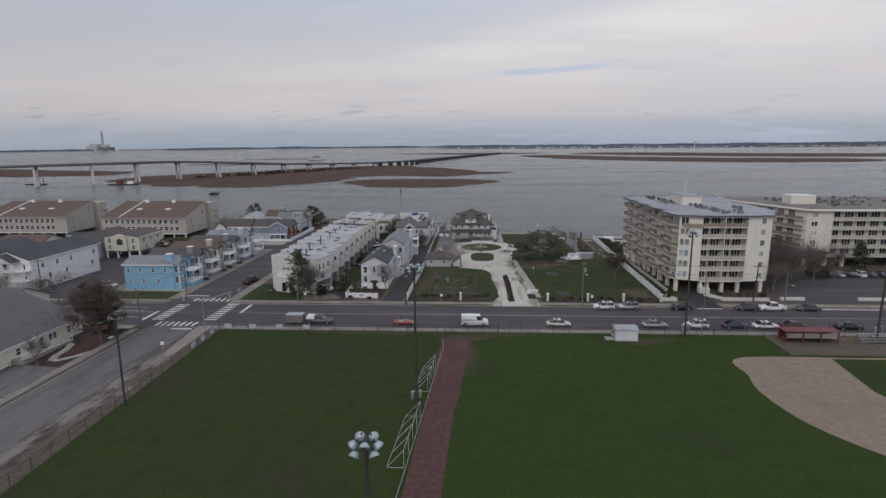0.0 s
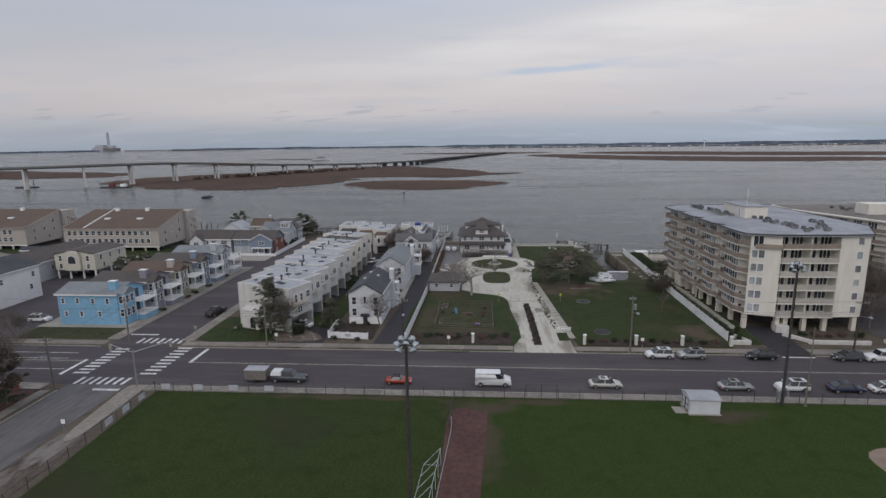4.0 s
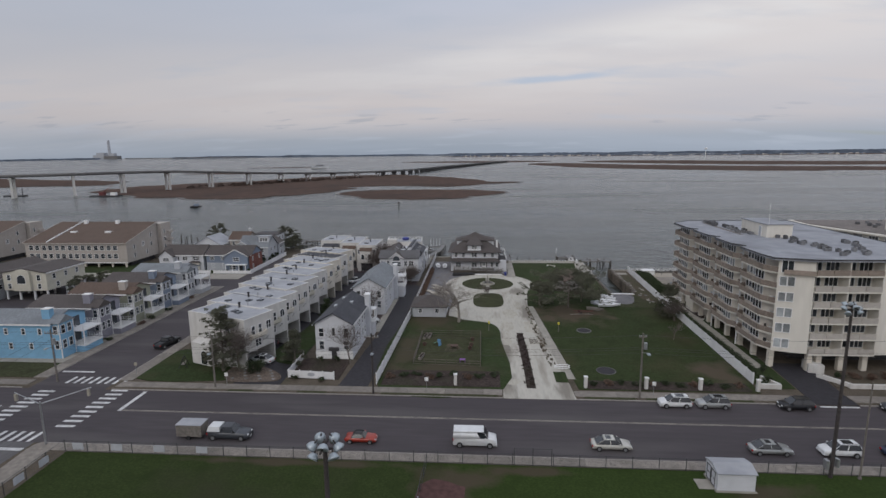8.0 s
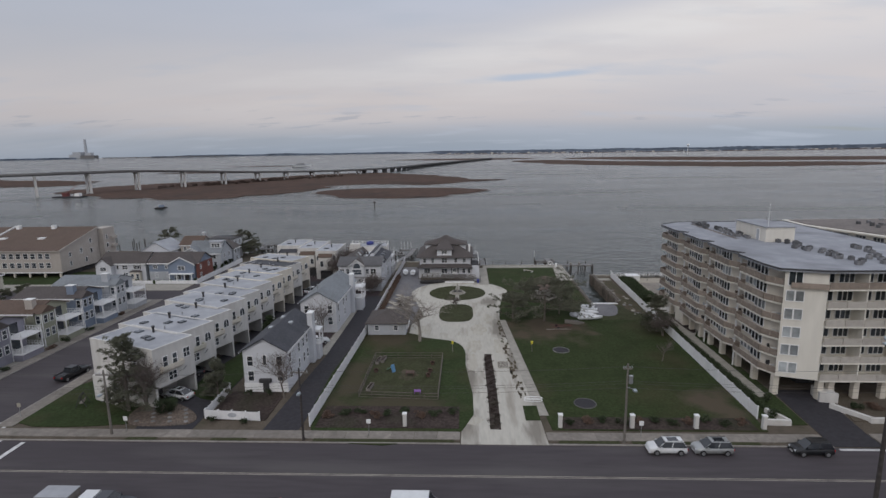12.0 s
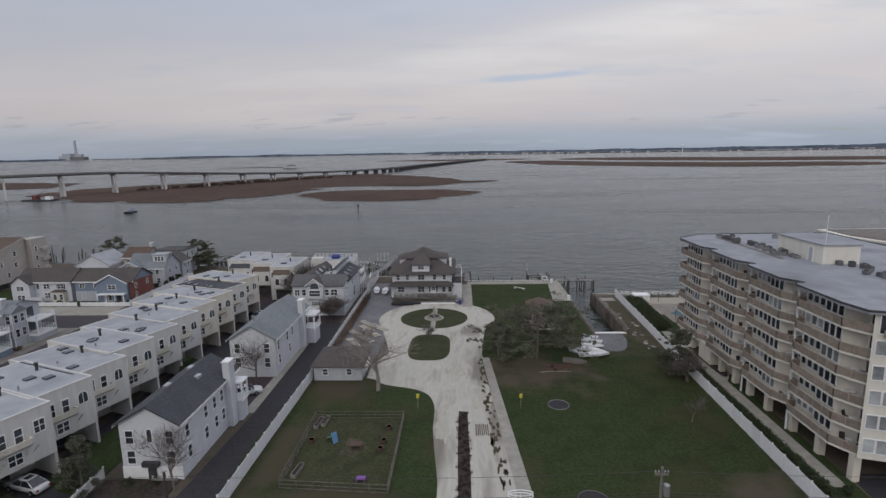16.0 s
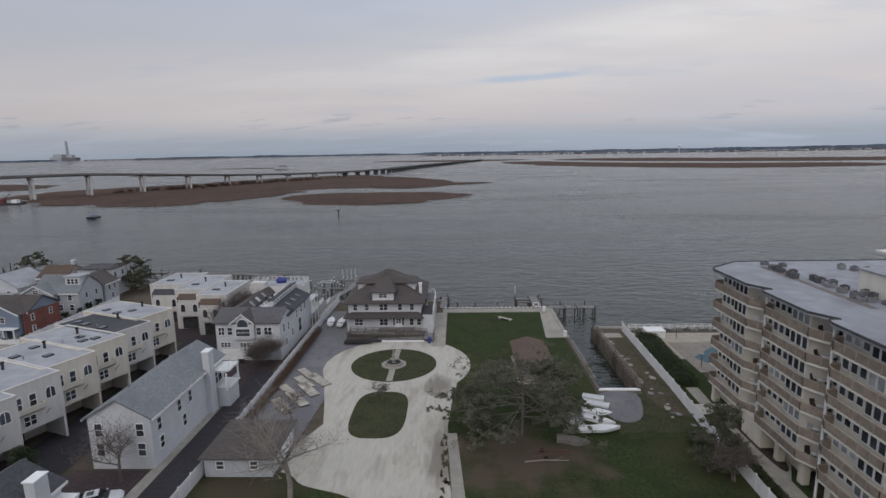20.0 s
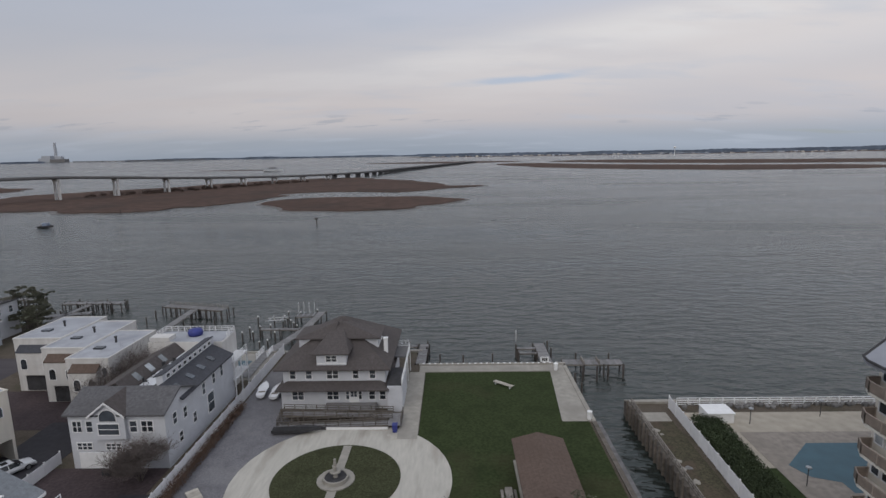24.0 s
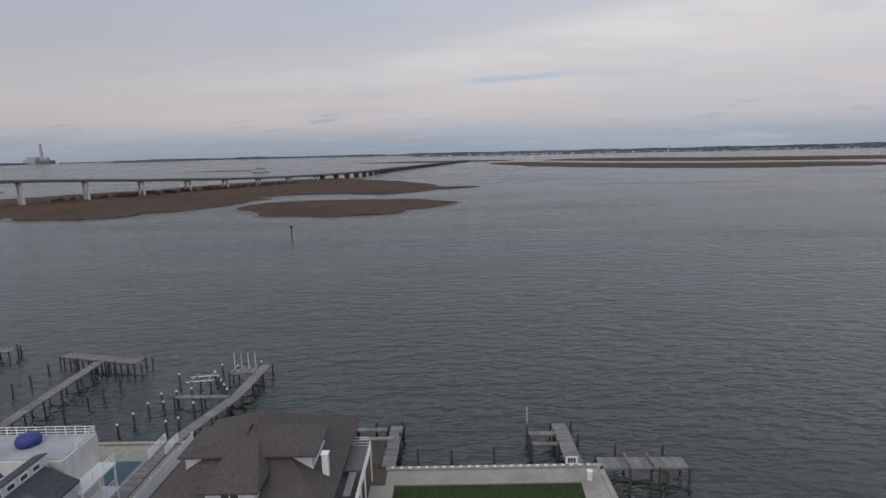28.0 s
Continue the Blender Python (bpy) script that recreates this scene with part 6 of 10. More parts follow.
def big_block(x0, x1, y0, y1, label):
    """A long block under one broad pitch that rises to a tall rear wall."""
    cx, cy = (x0 + x1) / 2, (y0 + y1) / 2
    h = thing("apartment_house", label, "apartment house", (cx, cy, 0))
    w, d = (x1 - x0) / 2, (y1 - y0) / 2
    sec = [(-d, 1.6), (d, 1.6), (d, 13.1), (-d, 8.4)]
    part("wall", solid(bmesh.new(), [[(x, y, z) for y, z in sec] for x in (-w, w)]), "tan", h)
    part("roof", solid(bmesh.new(), [[(x, -d - 0.5, 8.28), (x, -d - 0.5, 8.5), (x, d + 0.1, 13.35), (x, d + 0.1, 13.13)] for x in (-w - 0.3, w + 0.3)]), "sh_brown", h)
    for s in (-1, 1):
        part("verge_board", solid(bmesh.new(), [[(x, -d - 0.5, 8.1), (x, -d - 0.5, 8.58), (x, d + 0.1, 13.43), (x, d + 0.1, 12.95)] for x in sorted((s * (w + 0.3), s * (w + 0.42)))]), "tan", h)
    part("eaves_board", B(-w - 0.3, -d - 0.62, 8.1, w + 0.3, -d - 0.5, 8.4), "tan", h)
    part("rear_tower", B(w - 2.2, d + 0.12, 0, w + 1.6, d + 6.0, 12.6), "tan", h, "tan stair tower with balconies at the rear")
    for z in (3.4, 6.2, 9.0):
        window(h, w + 1.6, d + 1.8, z, 90, 0.8, 1.3)
        part("balcony", B(w + 1.6, d + 3.4, z - 0.3, w + 2.5, d + 5.8, z + 0.6), "tan", h)
    n = int((2 * w - 3) / 4.6)
    for q in range(n):
        for z in (3.1, 5.9):
            window(h, -w + 2.2 + q * 4.6, -d, z, 0, 1.4, 1.5, 1)
            window(h, -w + 4.4 + q * 4.6, -d, z, 0, 1.4, 1.5, 1)
    for y, z in ((-d + 4, 5.8), (-d + 4, 3.0), (-d + 9, 6.2), (0, 6.0), (2, 3.0), (d - 4, 8.6), (d - 4, 5.4)):
        window(h, w, y, z, 90, 0.9, 1.3)
    part("floor_band", B(-w - 0.05, -d - 0.05, 1.45, w + 0.05, -d, 1.75), "trim", h)
    # Filled with a dark box: shade under the house painted as colour.
    part("carport", B(-w + 1, -d + 3, 0, w - 1, d - 1, 1.6), "dark", h, "dark block in place of the shaded open parking level")
    for k in range(8):
        x = -w + 1 + (2 * w - 2) * k / 7
        part("stilt", B(x - 0.25, -d + 0.3, 0, x + 0.25, -d + 0.8, 1.6), "cream", h)
    for x in (-w * 0.35, w * 0.35):
        part("skylight", B(x - 1.0, -1.2, 10.5, x + 1.0, 0.2, 11.15), "trim", h)
    for x in (-w * 0.42, w * 0.25):
        part("chimney", B(x - 0.6, d - 2.0, 12.2, x + 0.6, d - 0.9, 14.0), "trim", h)
    part("fire_wall", solid(bmesh.new(), [[(x, -d - 0.5, 8.5), (x, d, 13.3), (x, d, 13.7), (x, -d - 0.5, 8.9)] for x in (-w * 0.55, -w * 0.55 + 0.25)]), "trim", h)
    return h


big_block(-150.5, -114.5, 168, 185.5, "long tan apartment house with a broad brown roof")
big_block(-206, -168, 171, 188.5, "long tan apartment house with a brown roof, farther along")
big_block(-268, -226, 178, 195.5, "tan waterside apartment house far along the shore")

# houses north of the cross street
nh = simple_house("white_house", "white two-storey house with dark shutters and a grey roof", -99.8, -86.0, 164.2, 172, 5.2, 7.7, "white", "sh_taupe", "x", rows=(
    ("s", 3.4, (-92.2, -88.6), 1.5, 1.1, 2), ("s", 1.0, (-92.2,), 1.3, 1.3, 2), ("e", 3.4, (167, 169.6), 0.8, 1.2, 1), ("e", 1.0, (168,), 0.8, 1.2, 1)))
part("front_gable", walls_gable(bmesh.new(), -7.1, -2.5, -5.5, -3.9, 0, 4.9, 6.8, "y"), "white", nh)
part("front_gable_roof", gable(bmesh.new(), -7.1, -2.5, -5.5, 0, 4.9, 6.8, "y", 0.3), "sh_taupe", nh)
window(nh, -4.8, -5.5, 3.3, 0, 1.8, 1.0, 2)
window(nh, -4.8, -5.5, 0.8, 0, 1.8, 1.3, 2)
for x in (-1.55, 0.15, 3.5, 5.2):
    part("shutter", B(x - 0.2, -3.98, 3.35, x + 0.2, -3.9, 4.55), "dark", nh, "dark window shutter")
part("front_bay", B(2.6, -4.9, 0, 5.6, -3.9, 2.7), "cream", nh)
part("bay_roof", hip(bmesh.new(), 2.6, 5.6, -4.9, -3.92, 2.7, 3.2, 0.25, 0.1, 0.3), "sh_taupe", nh)
for x in (3.3, 4.9):
    window(nh, x, -4.9, 0.8, 0, 0.8, 1.3, 1)
part("entrance_screen", B(-3.0, -6.3, 0, 0.9, -5.6, 1.6), "white", nh, "low white screen wall before the entrance")
nb = simple_house("blue_house", "slate-blue two-storey house with white trim and front gable", -85.1, -70.2, 164.4, 172.6, 5.2, 7.5, "slateblue", "sh_taupe", "x", rows=(
    ("s", 3.5, (-83.2, -79.6), 1.2, 1.0, 2), ("s", 0.9, (-83.0, -79.4), 0.9, 1.4, 1)))
part("lower_front", B(-7.44, -4.18, 0.02, -0.6, -4.1, 2.6), "palegrey", nb, "paler clapboard of the ground floor")
part("front_gable", walls_gable(bmesh.new(), -0.5, 7.2, -6.2, -4.1, 0, 5.1, 7.2, "y"), "slateblue", nb)
part("front_gable_roof", gable(bmesh.new(), -0.5, 7.2, -6.2, 0, 5.1, 7.2, "y", 0.3), "sh_taupe", nb)
part("gable_trim", gable(bmesh.new(), -0.6, 7.3, -6.62, -6.56, 5.02, 7.12, "y", 0.3, 0.25, 0.0), "trim", nb)
window(nb, 3.4, -6.2, 3.5, 0, 1.9, 1.1, 2)
part("brick_wall", B(7.46, -5.6, 0, 7.7, 4.0, 5.0), "brick", nb, "red brick end wall")
for y, z in ((-3.4, 3.3), (-3.4, 0.9), (1.5, 3.3)):
    window(nb, 7.7, y, z, 90, 0.7, 1.2)
part("front_porch", B(0.2, -7.6, 2.4, 7.0, -6.2, 2.6), "trim", nb)
part("porch_floor", B(0.2, -7.6, 0, 7.0, -6.2, 0.25), "trim", nb)
part("porch_door", B(4.4, -6.26, 0.25, 5.5, -6.2, 2.3), "dark", nb)
window(nb, 2.2, -6.2, 0.8, 0, 1.8, 1.3, 2)
for x in (0.35, 2.5, 4.7, 6.85):
    part("porch_post", B(x - 0.1, -7.55, 0.25, x + 0.1, -7.35, 2.4), "trim", nb)
# the grey house up the side street, its gable to the south and a dormered roof beside it
gh = simple_house("shore_house", "grey gabled house with a white dormer on its long dark roof", -81.0, -70.6, 179.4, 187.6, 5.2, 8.4, "palegrey", "sh_grey", "x", rows=(
    ("s", 3.4, (-75.4, -72.6), 0.9, 1.2, 1), ("s", 1.0, (-75.0, -72.4), 1.0, 1.3, 1), ("e", 3.4, (182, 185.4), 0.8, 1.2, 1), ("e", 1.0, (183,), 0.9, 1.2, 1)))
part("front_gable", walls_gable(bmesh.new(), -7.4, 0.4, -5.6, -4.1, 0, 5.0, 7.1, "y"), "palegrey", gh)
part("front_gable_roof", gable(bmesh.new(), -7.4, 0.4, -5.6, 0, 5.0, 7.1, "y", 0.35), "sh_grey", gh)
part("gable_trim", gable(bmesh.new(), -7.5, 0.5, -6.02, -5.96, 4.92, 7.02, "y", 0.35, 0.25, 0.0), "trim", gh)
window(gh, -3.5, -5.6, 5.3, 0, 1.2, 0.8, 2)
window(gh, -5.2, -5.6, 3.0, 0, 0.9, 1.2, 1)
window(gh, -1.8, -5.6, 3.0, 0, 0.9, 1.2, 1)
dm = part("dormer", B(1.4, -2.6, 6.0, 5.0, 0.4, 8.5), "white", gh, "white dormer")
part("dormer_roof", B(1.1, -2.9, 8.5, 5.3, 0.6, 8.7), "membrane", dm)
for x in (2.3, 3.2, 4.1):
    window(dm, x, -2.6, 6.9, 0, 0.7, 1.1, 1)
# farther houses to the water
nx = simple_house("shore_house", "grey two-storey house with a dark roof near the water", -78.6, -70.4, 188.4, 193.6, 5.0, 7.4, "palegrey", "sh_taupe", "y", rows=(
    ("s", 3.2, (-76.5, -72.4), 0.9, 1.2, 1), ("e", 3.2, (190, 192), 0.8, 1.2, 1), ("e", 1.0, (191,), 0.8, 1.2, 1)))
fh = thing("shore_house", "white house with a dark flat roof deck at the water", "house", (-77.2, 198.2, 0))
part("wall", B(-4.4, -3.4, 0, 4.2, 3.4, 7.2), "white", fh)
part("roof_deck", B(-4.8, -3.8, 7.2, 4.6, 3.8, 7.4), "sh_dark", fh)
part("deck_railing", railing(railing(bmesh.new(), (-4.7, -3.7), (4.5, -3.7), 7.4, 0.9, 1.1, 0.04, 3), (4.5, -3.7), (4.5, 3.7), 7.4, 0.9, 1.1, 0.04, 3), "wood", fh)
for x in (-2.8, 0.0, 2.8):
    window(fh, x, -3.4, 5.0, 0, 1.0, 1.3, 1)
    window(fh, x, -3.4, 2.0, 0, 1.0, 1.3, 1)
for y in (-1.5, 1.5):
    window(fh, 4.2, y, 5.0, 90, 0.9, 1.3, 1)
ph_ = simple_house("shore_house", "white house with a pale steep roof and a low flat wing", -102.0, -92.2, 188.0, 198.0, 4.4, 7.3, "white", "membrane", "y", rows=(("s", 2.2, (-99.5, -94.6), 0.9, 1.2, 1), ("e", 2.0, (191, 195), 0.9, 1.2, 1)))
part("low_wing", B(-7.4, -8.0, 0, 4.8, -5.1, 2.9), "white", ph_)
part("wing_roof", B(-7.7, -8.3, 2.9, 5.1, -5.05, 3.1), "membrane", ph_)
for x in (-5.4, -1.6, 2.4):
    window(ph_, x, -8.0, 1.0, 0, 1.0, 1.2, 1)
bh = simple_house("shore_house", "tan house with a brown roof and chimney at the water's edge", -91.6, -84.4, 194.0, 202.0, 5.4, 7.8, "tan", "sh_brown", "x", rows=(("s", 3.4, (-90, -86), 0.9, 1.2, 1), ("e", 3.4, (196, 200), 0.9, 1.2, 1)))
chimney(bh, 2.9, 0.6, 5.0, 9.0, 0.9, 0.9, "palegrey", "pale chimney")

# the corner building with a long grey roof, and its annex
sc = simple_house("corner_building", "long cream single-storey building with a grey gable roof", -100, -75.8, 24, 57.0, 3.2, 8.2, "palecream", "sh_slate", "y", rows=(
    ("e", 1.2, (41.8, 44.5, 46.8, 49.0, 49.9, 53.5), 0.9, 1.2, 1),), over=0.3, cat="building")
part("lower_band", B(12.1, -1.0, 0, 12.25, 16.4, 0.9), "cream", sc)
part("ramp", solid(bmesh.new(), [[(12.3, -0.5, 0), (14.4, -0.5, 0), (14.4, -0.5, 1.0), (12.3, -0.5, 1.0)], [(12.3, 11.0, 0), (14.4, 11.0, 0), (14.4, 11.0, 0.4), (12.3, 11.0, 0.4)]]), "concrete", sc, "white-railed access ramp")
part("ramp_railing", railing(railing(bmesh.new(), (14.3, -0.5), (14.3, 11), 1.0, 1.0, 1.2, 0.04, 3, 0.4), (12.4, 5), (12.4, 11), 0.7, 1.0, 1.2, 0.04, 3, 0.4), "trim", sc)
simple_house("annex_building", "cream annex with a grey gable roof", -118, -93, 58, 70, 4.2, 7.0, "yellowish", "sh_slate", "x", rows=(("e", 1.4, (61, 67), 0.9, 1.2, 1), ("s", 1.4, (-114, -108, -102, -97), 0.9, 1.2, 1)), cat="building")
# the far side of the field and blocks beyond the view close the place
for i, x in enumerate((-210, -180, -150)):
    simple_house("far_house", "plain two-storey house along the street", x - 9, x + 9, 84 - 2 * i, 98, 5.8, 8.4, ("white", "palegrey", "tan")[i], ("sh_dark", "sh_grey", "sh_taupe")[i], "x", rows=(("s", 3.8, (x - 5, x, x + 5), 0.9, 1.2, 1), ("s", 1.2, (x - 5, x + 5), 0.9, 1.2, 1), ("e", 3.8, (90,), 0.9, 1.2, 1)))


# ---- cars ----
def paint(name, col, metal=0.25):
    return mat(name, col, 0.28, 0.08, 1.5, 0.0, metal=metal, spec=0.6)


CAR = {"white": paint("white_car_paint", (0.62, 0.63, 0.64), 0.0), "silver": paint("silver_car_paint", (0.36, 0.37, 0.37), 0.5), "black": paint("black_car_paint", (0.018, 0.019, 0.022)),
       "grey": paint("dark_grey_car_paint", (0.06, 0.065, 0.075)), "red": paint("red_car_paint", (0.29, 0.034, 0.02), 0.1), "champagne": paint("pale_car_paint", (0.50, 0.49, 0.45), 0.3), "maroon": paint("maroon_car_paint", (0.07, 0.02, 0.022)), "blue": paint("dark_blue_car_paint", (0.03, 0.04, 0.075))}


def panel(pts, shrink=0.1, out=0.012, thick=0.02):
    """A thin pane laid on the face with these four corners, drawn in from its edges."""
    p = [Vector(q) for q in pts]
    c = sum(p, Vector()) / len(p)
    n = (p[1] - p[0]).cross(p[2] - p[0]).normalized()
    p = [c + (q - c) * (1 - shrink) for q in p]
    bm = bmesh.new()
    solid(bm, [[q - n * thick for q in p], [q + n * out for q in p]])
    bmesh.ops.recalc_face_normals(bm, faces=bm.faces)
    return bm


SHAPES = {  # length, width, hood height, belt, roof, x of: hood end, windscreen top, roof end, rear glass foot; wheel radius
    "sedan": (4.85, 1.82, 0.78, 0.90, 1.45, 1.3, 0.38, -0.95, -1.95, 0.33),
    "suv": (4.5, 1.84, 0.92, 1.0, 1.66, 1.30, 0.42, -1.75, -2.15, 0.37),
    "van": (5.5, 2.0, 1.15, 1.30, 2.15, 1.75, 1.15, -2.68, -2.74, 0.37),
    "pickup": (5.5, 1.95, 1.02, 1.12, 1.80, 1.15, 0.55, -0.75, -0.95, 0.39),
    "roadster": (4.0, 1.7, 0.72, 0.82, 1.25, 0.75, 0.25, -0.75, -1.2, 0.31),
}


def car(label, x, y, kind, colour, turn=0.0, cap=None, soft=None, group="parked cars", z=0.02):
    L, Wd, hood, belt, top, xh, xt, xr, xg, wr = SHAPES[kind]
    c = CAR[colour]
    t = thing({"van": "van", "pickup": "pickup_truck", "suv": "suv", "roadster": "convertible"}.get(kind, "car"), label, {"van": "van", "pickup": "pickup"}.get(kind, "car"), (x, y, z), turn, group)
    h, w = L / 2, Wd / 2
    low = 0.24
    tail = belt if kind != "sedan" else belt - 0.02
    prof = [(-h + 0.05, low), (h - 0.1, low), (h, low + 0.2), (h - 0.03, hood - 0.16), (h - 0.25, hood - 0.02), (xh, belt), (xg, tail), (-h + 0.08, tail - 0.05), (-h, low + 0.25)]
    rings = []
    for yy, k in ((-w, 0.93), (-w + 0.09, 1.0), (w - 0.09, 1.0), (w, 0.93)):
        zc = (low + belt) / 2
        rings.append([(px * (0.985 if k < 1 else 1), yy, zc + (pz - zc) * (0.86 if k < 1 else 1)) for px, pz in prof])
    bm = solid(bmesh.new(), rings)
    bmesh.ops.recalc_face_normals(bm, faces=bm.faces)
    bmesh.ops.bevel(bm, geom=[e for e in bm.edges], offset=0.09, segments=2, affect="EDGES", clamp_overlap=True)
    for v in bm.verts:
        v.co.y *= 1 - 0.16 * (abs(v.co.x) / h) ** 5
    part("body", bm, c, t, smooth=True)
    wb, wt = w - 0.07, w - (0.27 if kind not in ("van",) else 0.14)
    lo = [(xh - 0.02, wb, belt - 0.02), (xg, wb, belt - 0.02), (xg, -wb, belt - 0.02), (xh - 0.02, -wb, belt - 0.02)]
    hi = [(xt, wt, top), (xr, wt, top), (xr, -wt, top), (xt, -wt, top)]
    bm = solid(bmesh.new(), [lo, hi])
    bmesh.ops.recalc_face_normals(bm, faces=bm.faces)
    bmesh.ops.bevel(bm, geom=[e for e in bm.edges if min(v.co.z for v in e.verts) > belt], offset=0.2, segments=4, affect="EDGES", clamp_overlap=True)
    part("cabin", bm, W["dark"] if soft else c, t, soft or "", smooth=True)
    if not soft:
        bm = solid(bmesh.new(), [[(p[0], p[1], top - 0.004) for p in hi], [(p[0] * 0.97 - 0.02, p[1] * 0.9, top + 0.05) for p in hi]])
        part("roof", bm, c, t)
        if kind in ("sedan", "suv") and colour != "black":
            sx0 = xt - (0.55 if kind == "sedan" else 0.5)
            part("sunroof", B(sx0 - (0.55 if kind == "sedan" else 1.1), -wt * 0.62, top + 0.03, sx0 + 0.1, wt * 0.62, top + 0.062), "carglass", t)
    part("windscreen", panel([lo[3], lo[0], hi[0], hi[3]], 0.07), "carglass", t)
    part("rear_window", panel([lo[1], lo[2], hi[2], hi[1]], 0.14), "carglass", t)
    mid = 0.46 if kind in ("sedan", "suv") else 0.62
    cuts = (0.0, mid, 1.0) if kind in ("sedan", "suv") else ((0.0, 1.0) if kind in ("pickup", "roadster") else (0.0, 0.24))
    for s in (1, -1):
        a, b, e, f = (lo[0], lo[1], hi[1], hi[0]) if s == 1 else (lo[3], lo[2], hi[2], hi[3])
        V = lambda p, q, k: Vector(p).lerp(Vector(q), k)
        for k0, k1 in zip(cuts, cuts[1:]):
            q = [V(a, b, k0), V(a, b, k1), V(f, e, k1), V(f, e, k0)]
            part("side_window", panel(q if s == 1 else q[::-1], 0.07), "carglass", t)
    for sx in (1, -1):
        for s in (1, -1):
            wx = sx * (h - 0.85) if kind != "roadster" else sx * (h - 0.7)
            wheel = part("wheel", cached(("tyre", wr), lambda: mesh_of("tyre", lathe(bmesh.new(), [(wr * 0.8, -0.11), (wr, -0.08), (wr, 0.08), (wr * 0.8, 0.11)], 14), "tyre")), None, t, at=pose(wx, s * (w - 0.08), wr - z, 90, 0, 0))
            part("rim", cached(("rim", wr), lambda: mesh_of("rim", lathe(bmesh.new(), [(wr * 0.62, -0.118), (wr * 0.62, 0.118)], 10), "rim")), None, wheel)
    for s in (1, -1):
        part("headlight", B(h - 0.16, s * (w - 0.38) - 0.16, hood - 0.3, h - 0.005, s * (w - 0.38) + 0.16, hood - 0.14), "headlight", t)
        part("tail_light", B(-h - 0.01, s * (w - 0.25) - 0.12, belt - 0.38, -h + 0.12, s * (w - 0.25) + 0.12, belt - 0.16), "taillight", t)
        part("mirror", B(xh - 0.45, s * (w + 0.08) - 0.09, belt, xh - 0.3, s * (w + 0.08) + 0.09, belt + 0.16), c, t)
    part("front_bumper", B(h - 0.06, -w + 0.12, low + 0.05, h + 0.05, w - 0.12, low + 0.24), "tyre" if colour in ("black", "grey") else c, t)
    part("number_plate", B(h + 0.05, -0.26, low + 0.1, h + 0.06, 0.26, low + 0.22), "trim", t)
    if kind == "pickup":
        bed = bmesh.new()
        box(bed, -h + 0.05, -w + 0.06, belt - 0.03, xr - 0.25, -w + 0.16, belt + 0.08)
        box(bed, -h + 0.05, w - 0.16, belt - 0.03, xr - 0.25, w - 0.06, belt + 0.08)
        part("bed_rail", bed, c, t)
        if cap:
            part("bed_cap", solid(bmesh.new(), [[(xr - 0.2, w - 0.1, belt + 0.05), (-h + 0.06, w - 0.1, belt + 0.05), (-h + 0.06, -w + 0.1, belt + 0.05), (xr - 0.2, -w + 0.1, belt + 0.05)], [(xr - 0.25, w - 0.25, top + 0.02), (-h + 0.25, w - 0.25, top + 0.02), (-h + 0.25, -w + 0.25, top + 0.02), (xr - 0.25, -w + 0.25, top + 0.02)]]), CAR["white"], t, cap)
    if kind == "suv":
        rk = bmesh.new()
        for s in (1, -1):
            tube(rk, (xt - 0.2, s * (wt - 0.08), top + 0.09), (xr + 0.1, s * (wt - 0.08), top + 0.09), 0.03, n=4)
        part("roof_rack", rk, "dark", t)
    return t


NEAR, FARL = 63.5, 75.4
car("dark pickup truck with a white bed cap, parked at the kerb", -29.1, NEAR, "pickup", "grey", 0, cap="white fibreglass bed cap")
tr = thing("cargo_trailer", "brown box trailer with a pale roof behind the pickup", "trailer", (-34.1, NEAR, 0.02), 0)
part("box", B(-1.8, -0.95, 0.45, 1.6, 0.95, 2.0), "polegrey", tr)
part("trailer_roof", B(-1.84, -0.98, 2.0, 1.64, 0.98, 2.08), "membrane", tr, "pale trailer roof")
part("tongue", tube(bmesh.new(), (1.6, 0, 0.5), (2.5, 0, 0.45), 0.06), "dark", tr)
for s in (1, -1):
    part("wheel", lathe(bmesh.new(), [(0.24, -0.1), (0.3, -0.07), (0.3, 0.07), (0.24, 0.1)], 12), "tyre", tr, at=pose(-0.2, s * 0.92, 0.28, 90, 0, 0))
car("bright red convertible with a black soft top, parked", -11.6, NEAR, "roadster", "red", 0, soft="black folding soft top")
car("white panel van parked beside the field fence", 3.1, NEAR, "van", "white", 0)
car("pale full-size sedan parked beside the field", 20.1, NEAR, "sedan", "champagne", 0)
car("silver sedan parked beside the field", 39.2, NEAR, "sedan", "silver", 0)
car("white suv parked beside the light pole", 47.4, NEAR, "suv", "white", 180)
car("dark blue sedan parked beside the field", 54.9, NEAR, "sedan", "blue", 0)
car("white sedan parked beside the field", 60.8, NEAR, "sedan", "white", 0)
car("maroon sedan parked behind the dugout", 66.2, NEAR, "sedan", "maroon", 0)
car("black sedan parked behind the bleachers", 76.6, NEAR, "sedan", "black", 0)
car("white suv parked at the lawn side kerb", 32.0, FARL, "suv", "white", 180)
car("silver suv parked behind the white one", 37.4, FARL, "suv", "silver", 180)
car("black suv parked by the apartment drive", 48.9, FARL, "suv", "black", 180)
car("dark grey suv parked by the apartment block", 63.0, FARL, "suv", "grey", 180)
car("white pickup truck parked by the apartment block", 68.4, FARL, "pickup", "white", 180)
car("dark sedan parked by the car park entry", 76.0, FARL, "sedan", "grey", 180)
car("dark pickup parked on the side street", -57.6, 96.5, "pickup", "black", 80)
car("white car parked behind the white house", -20.8, 111.8, "sedan", "white", 25, z=0.07)
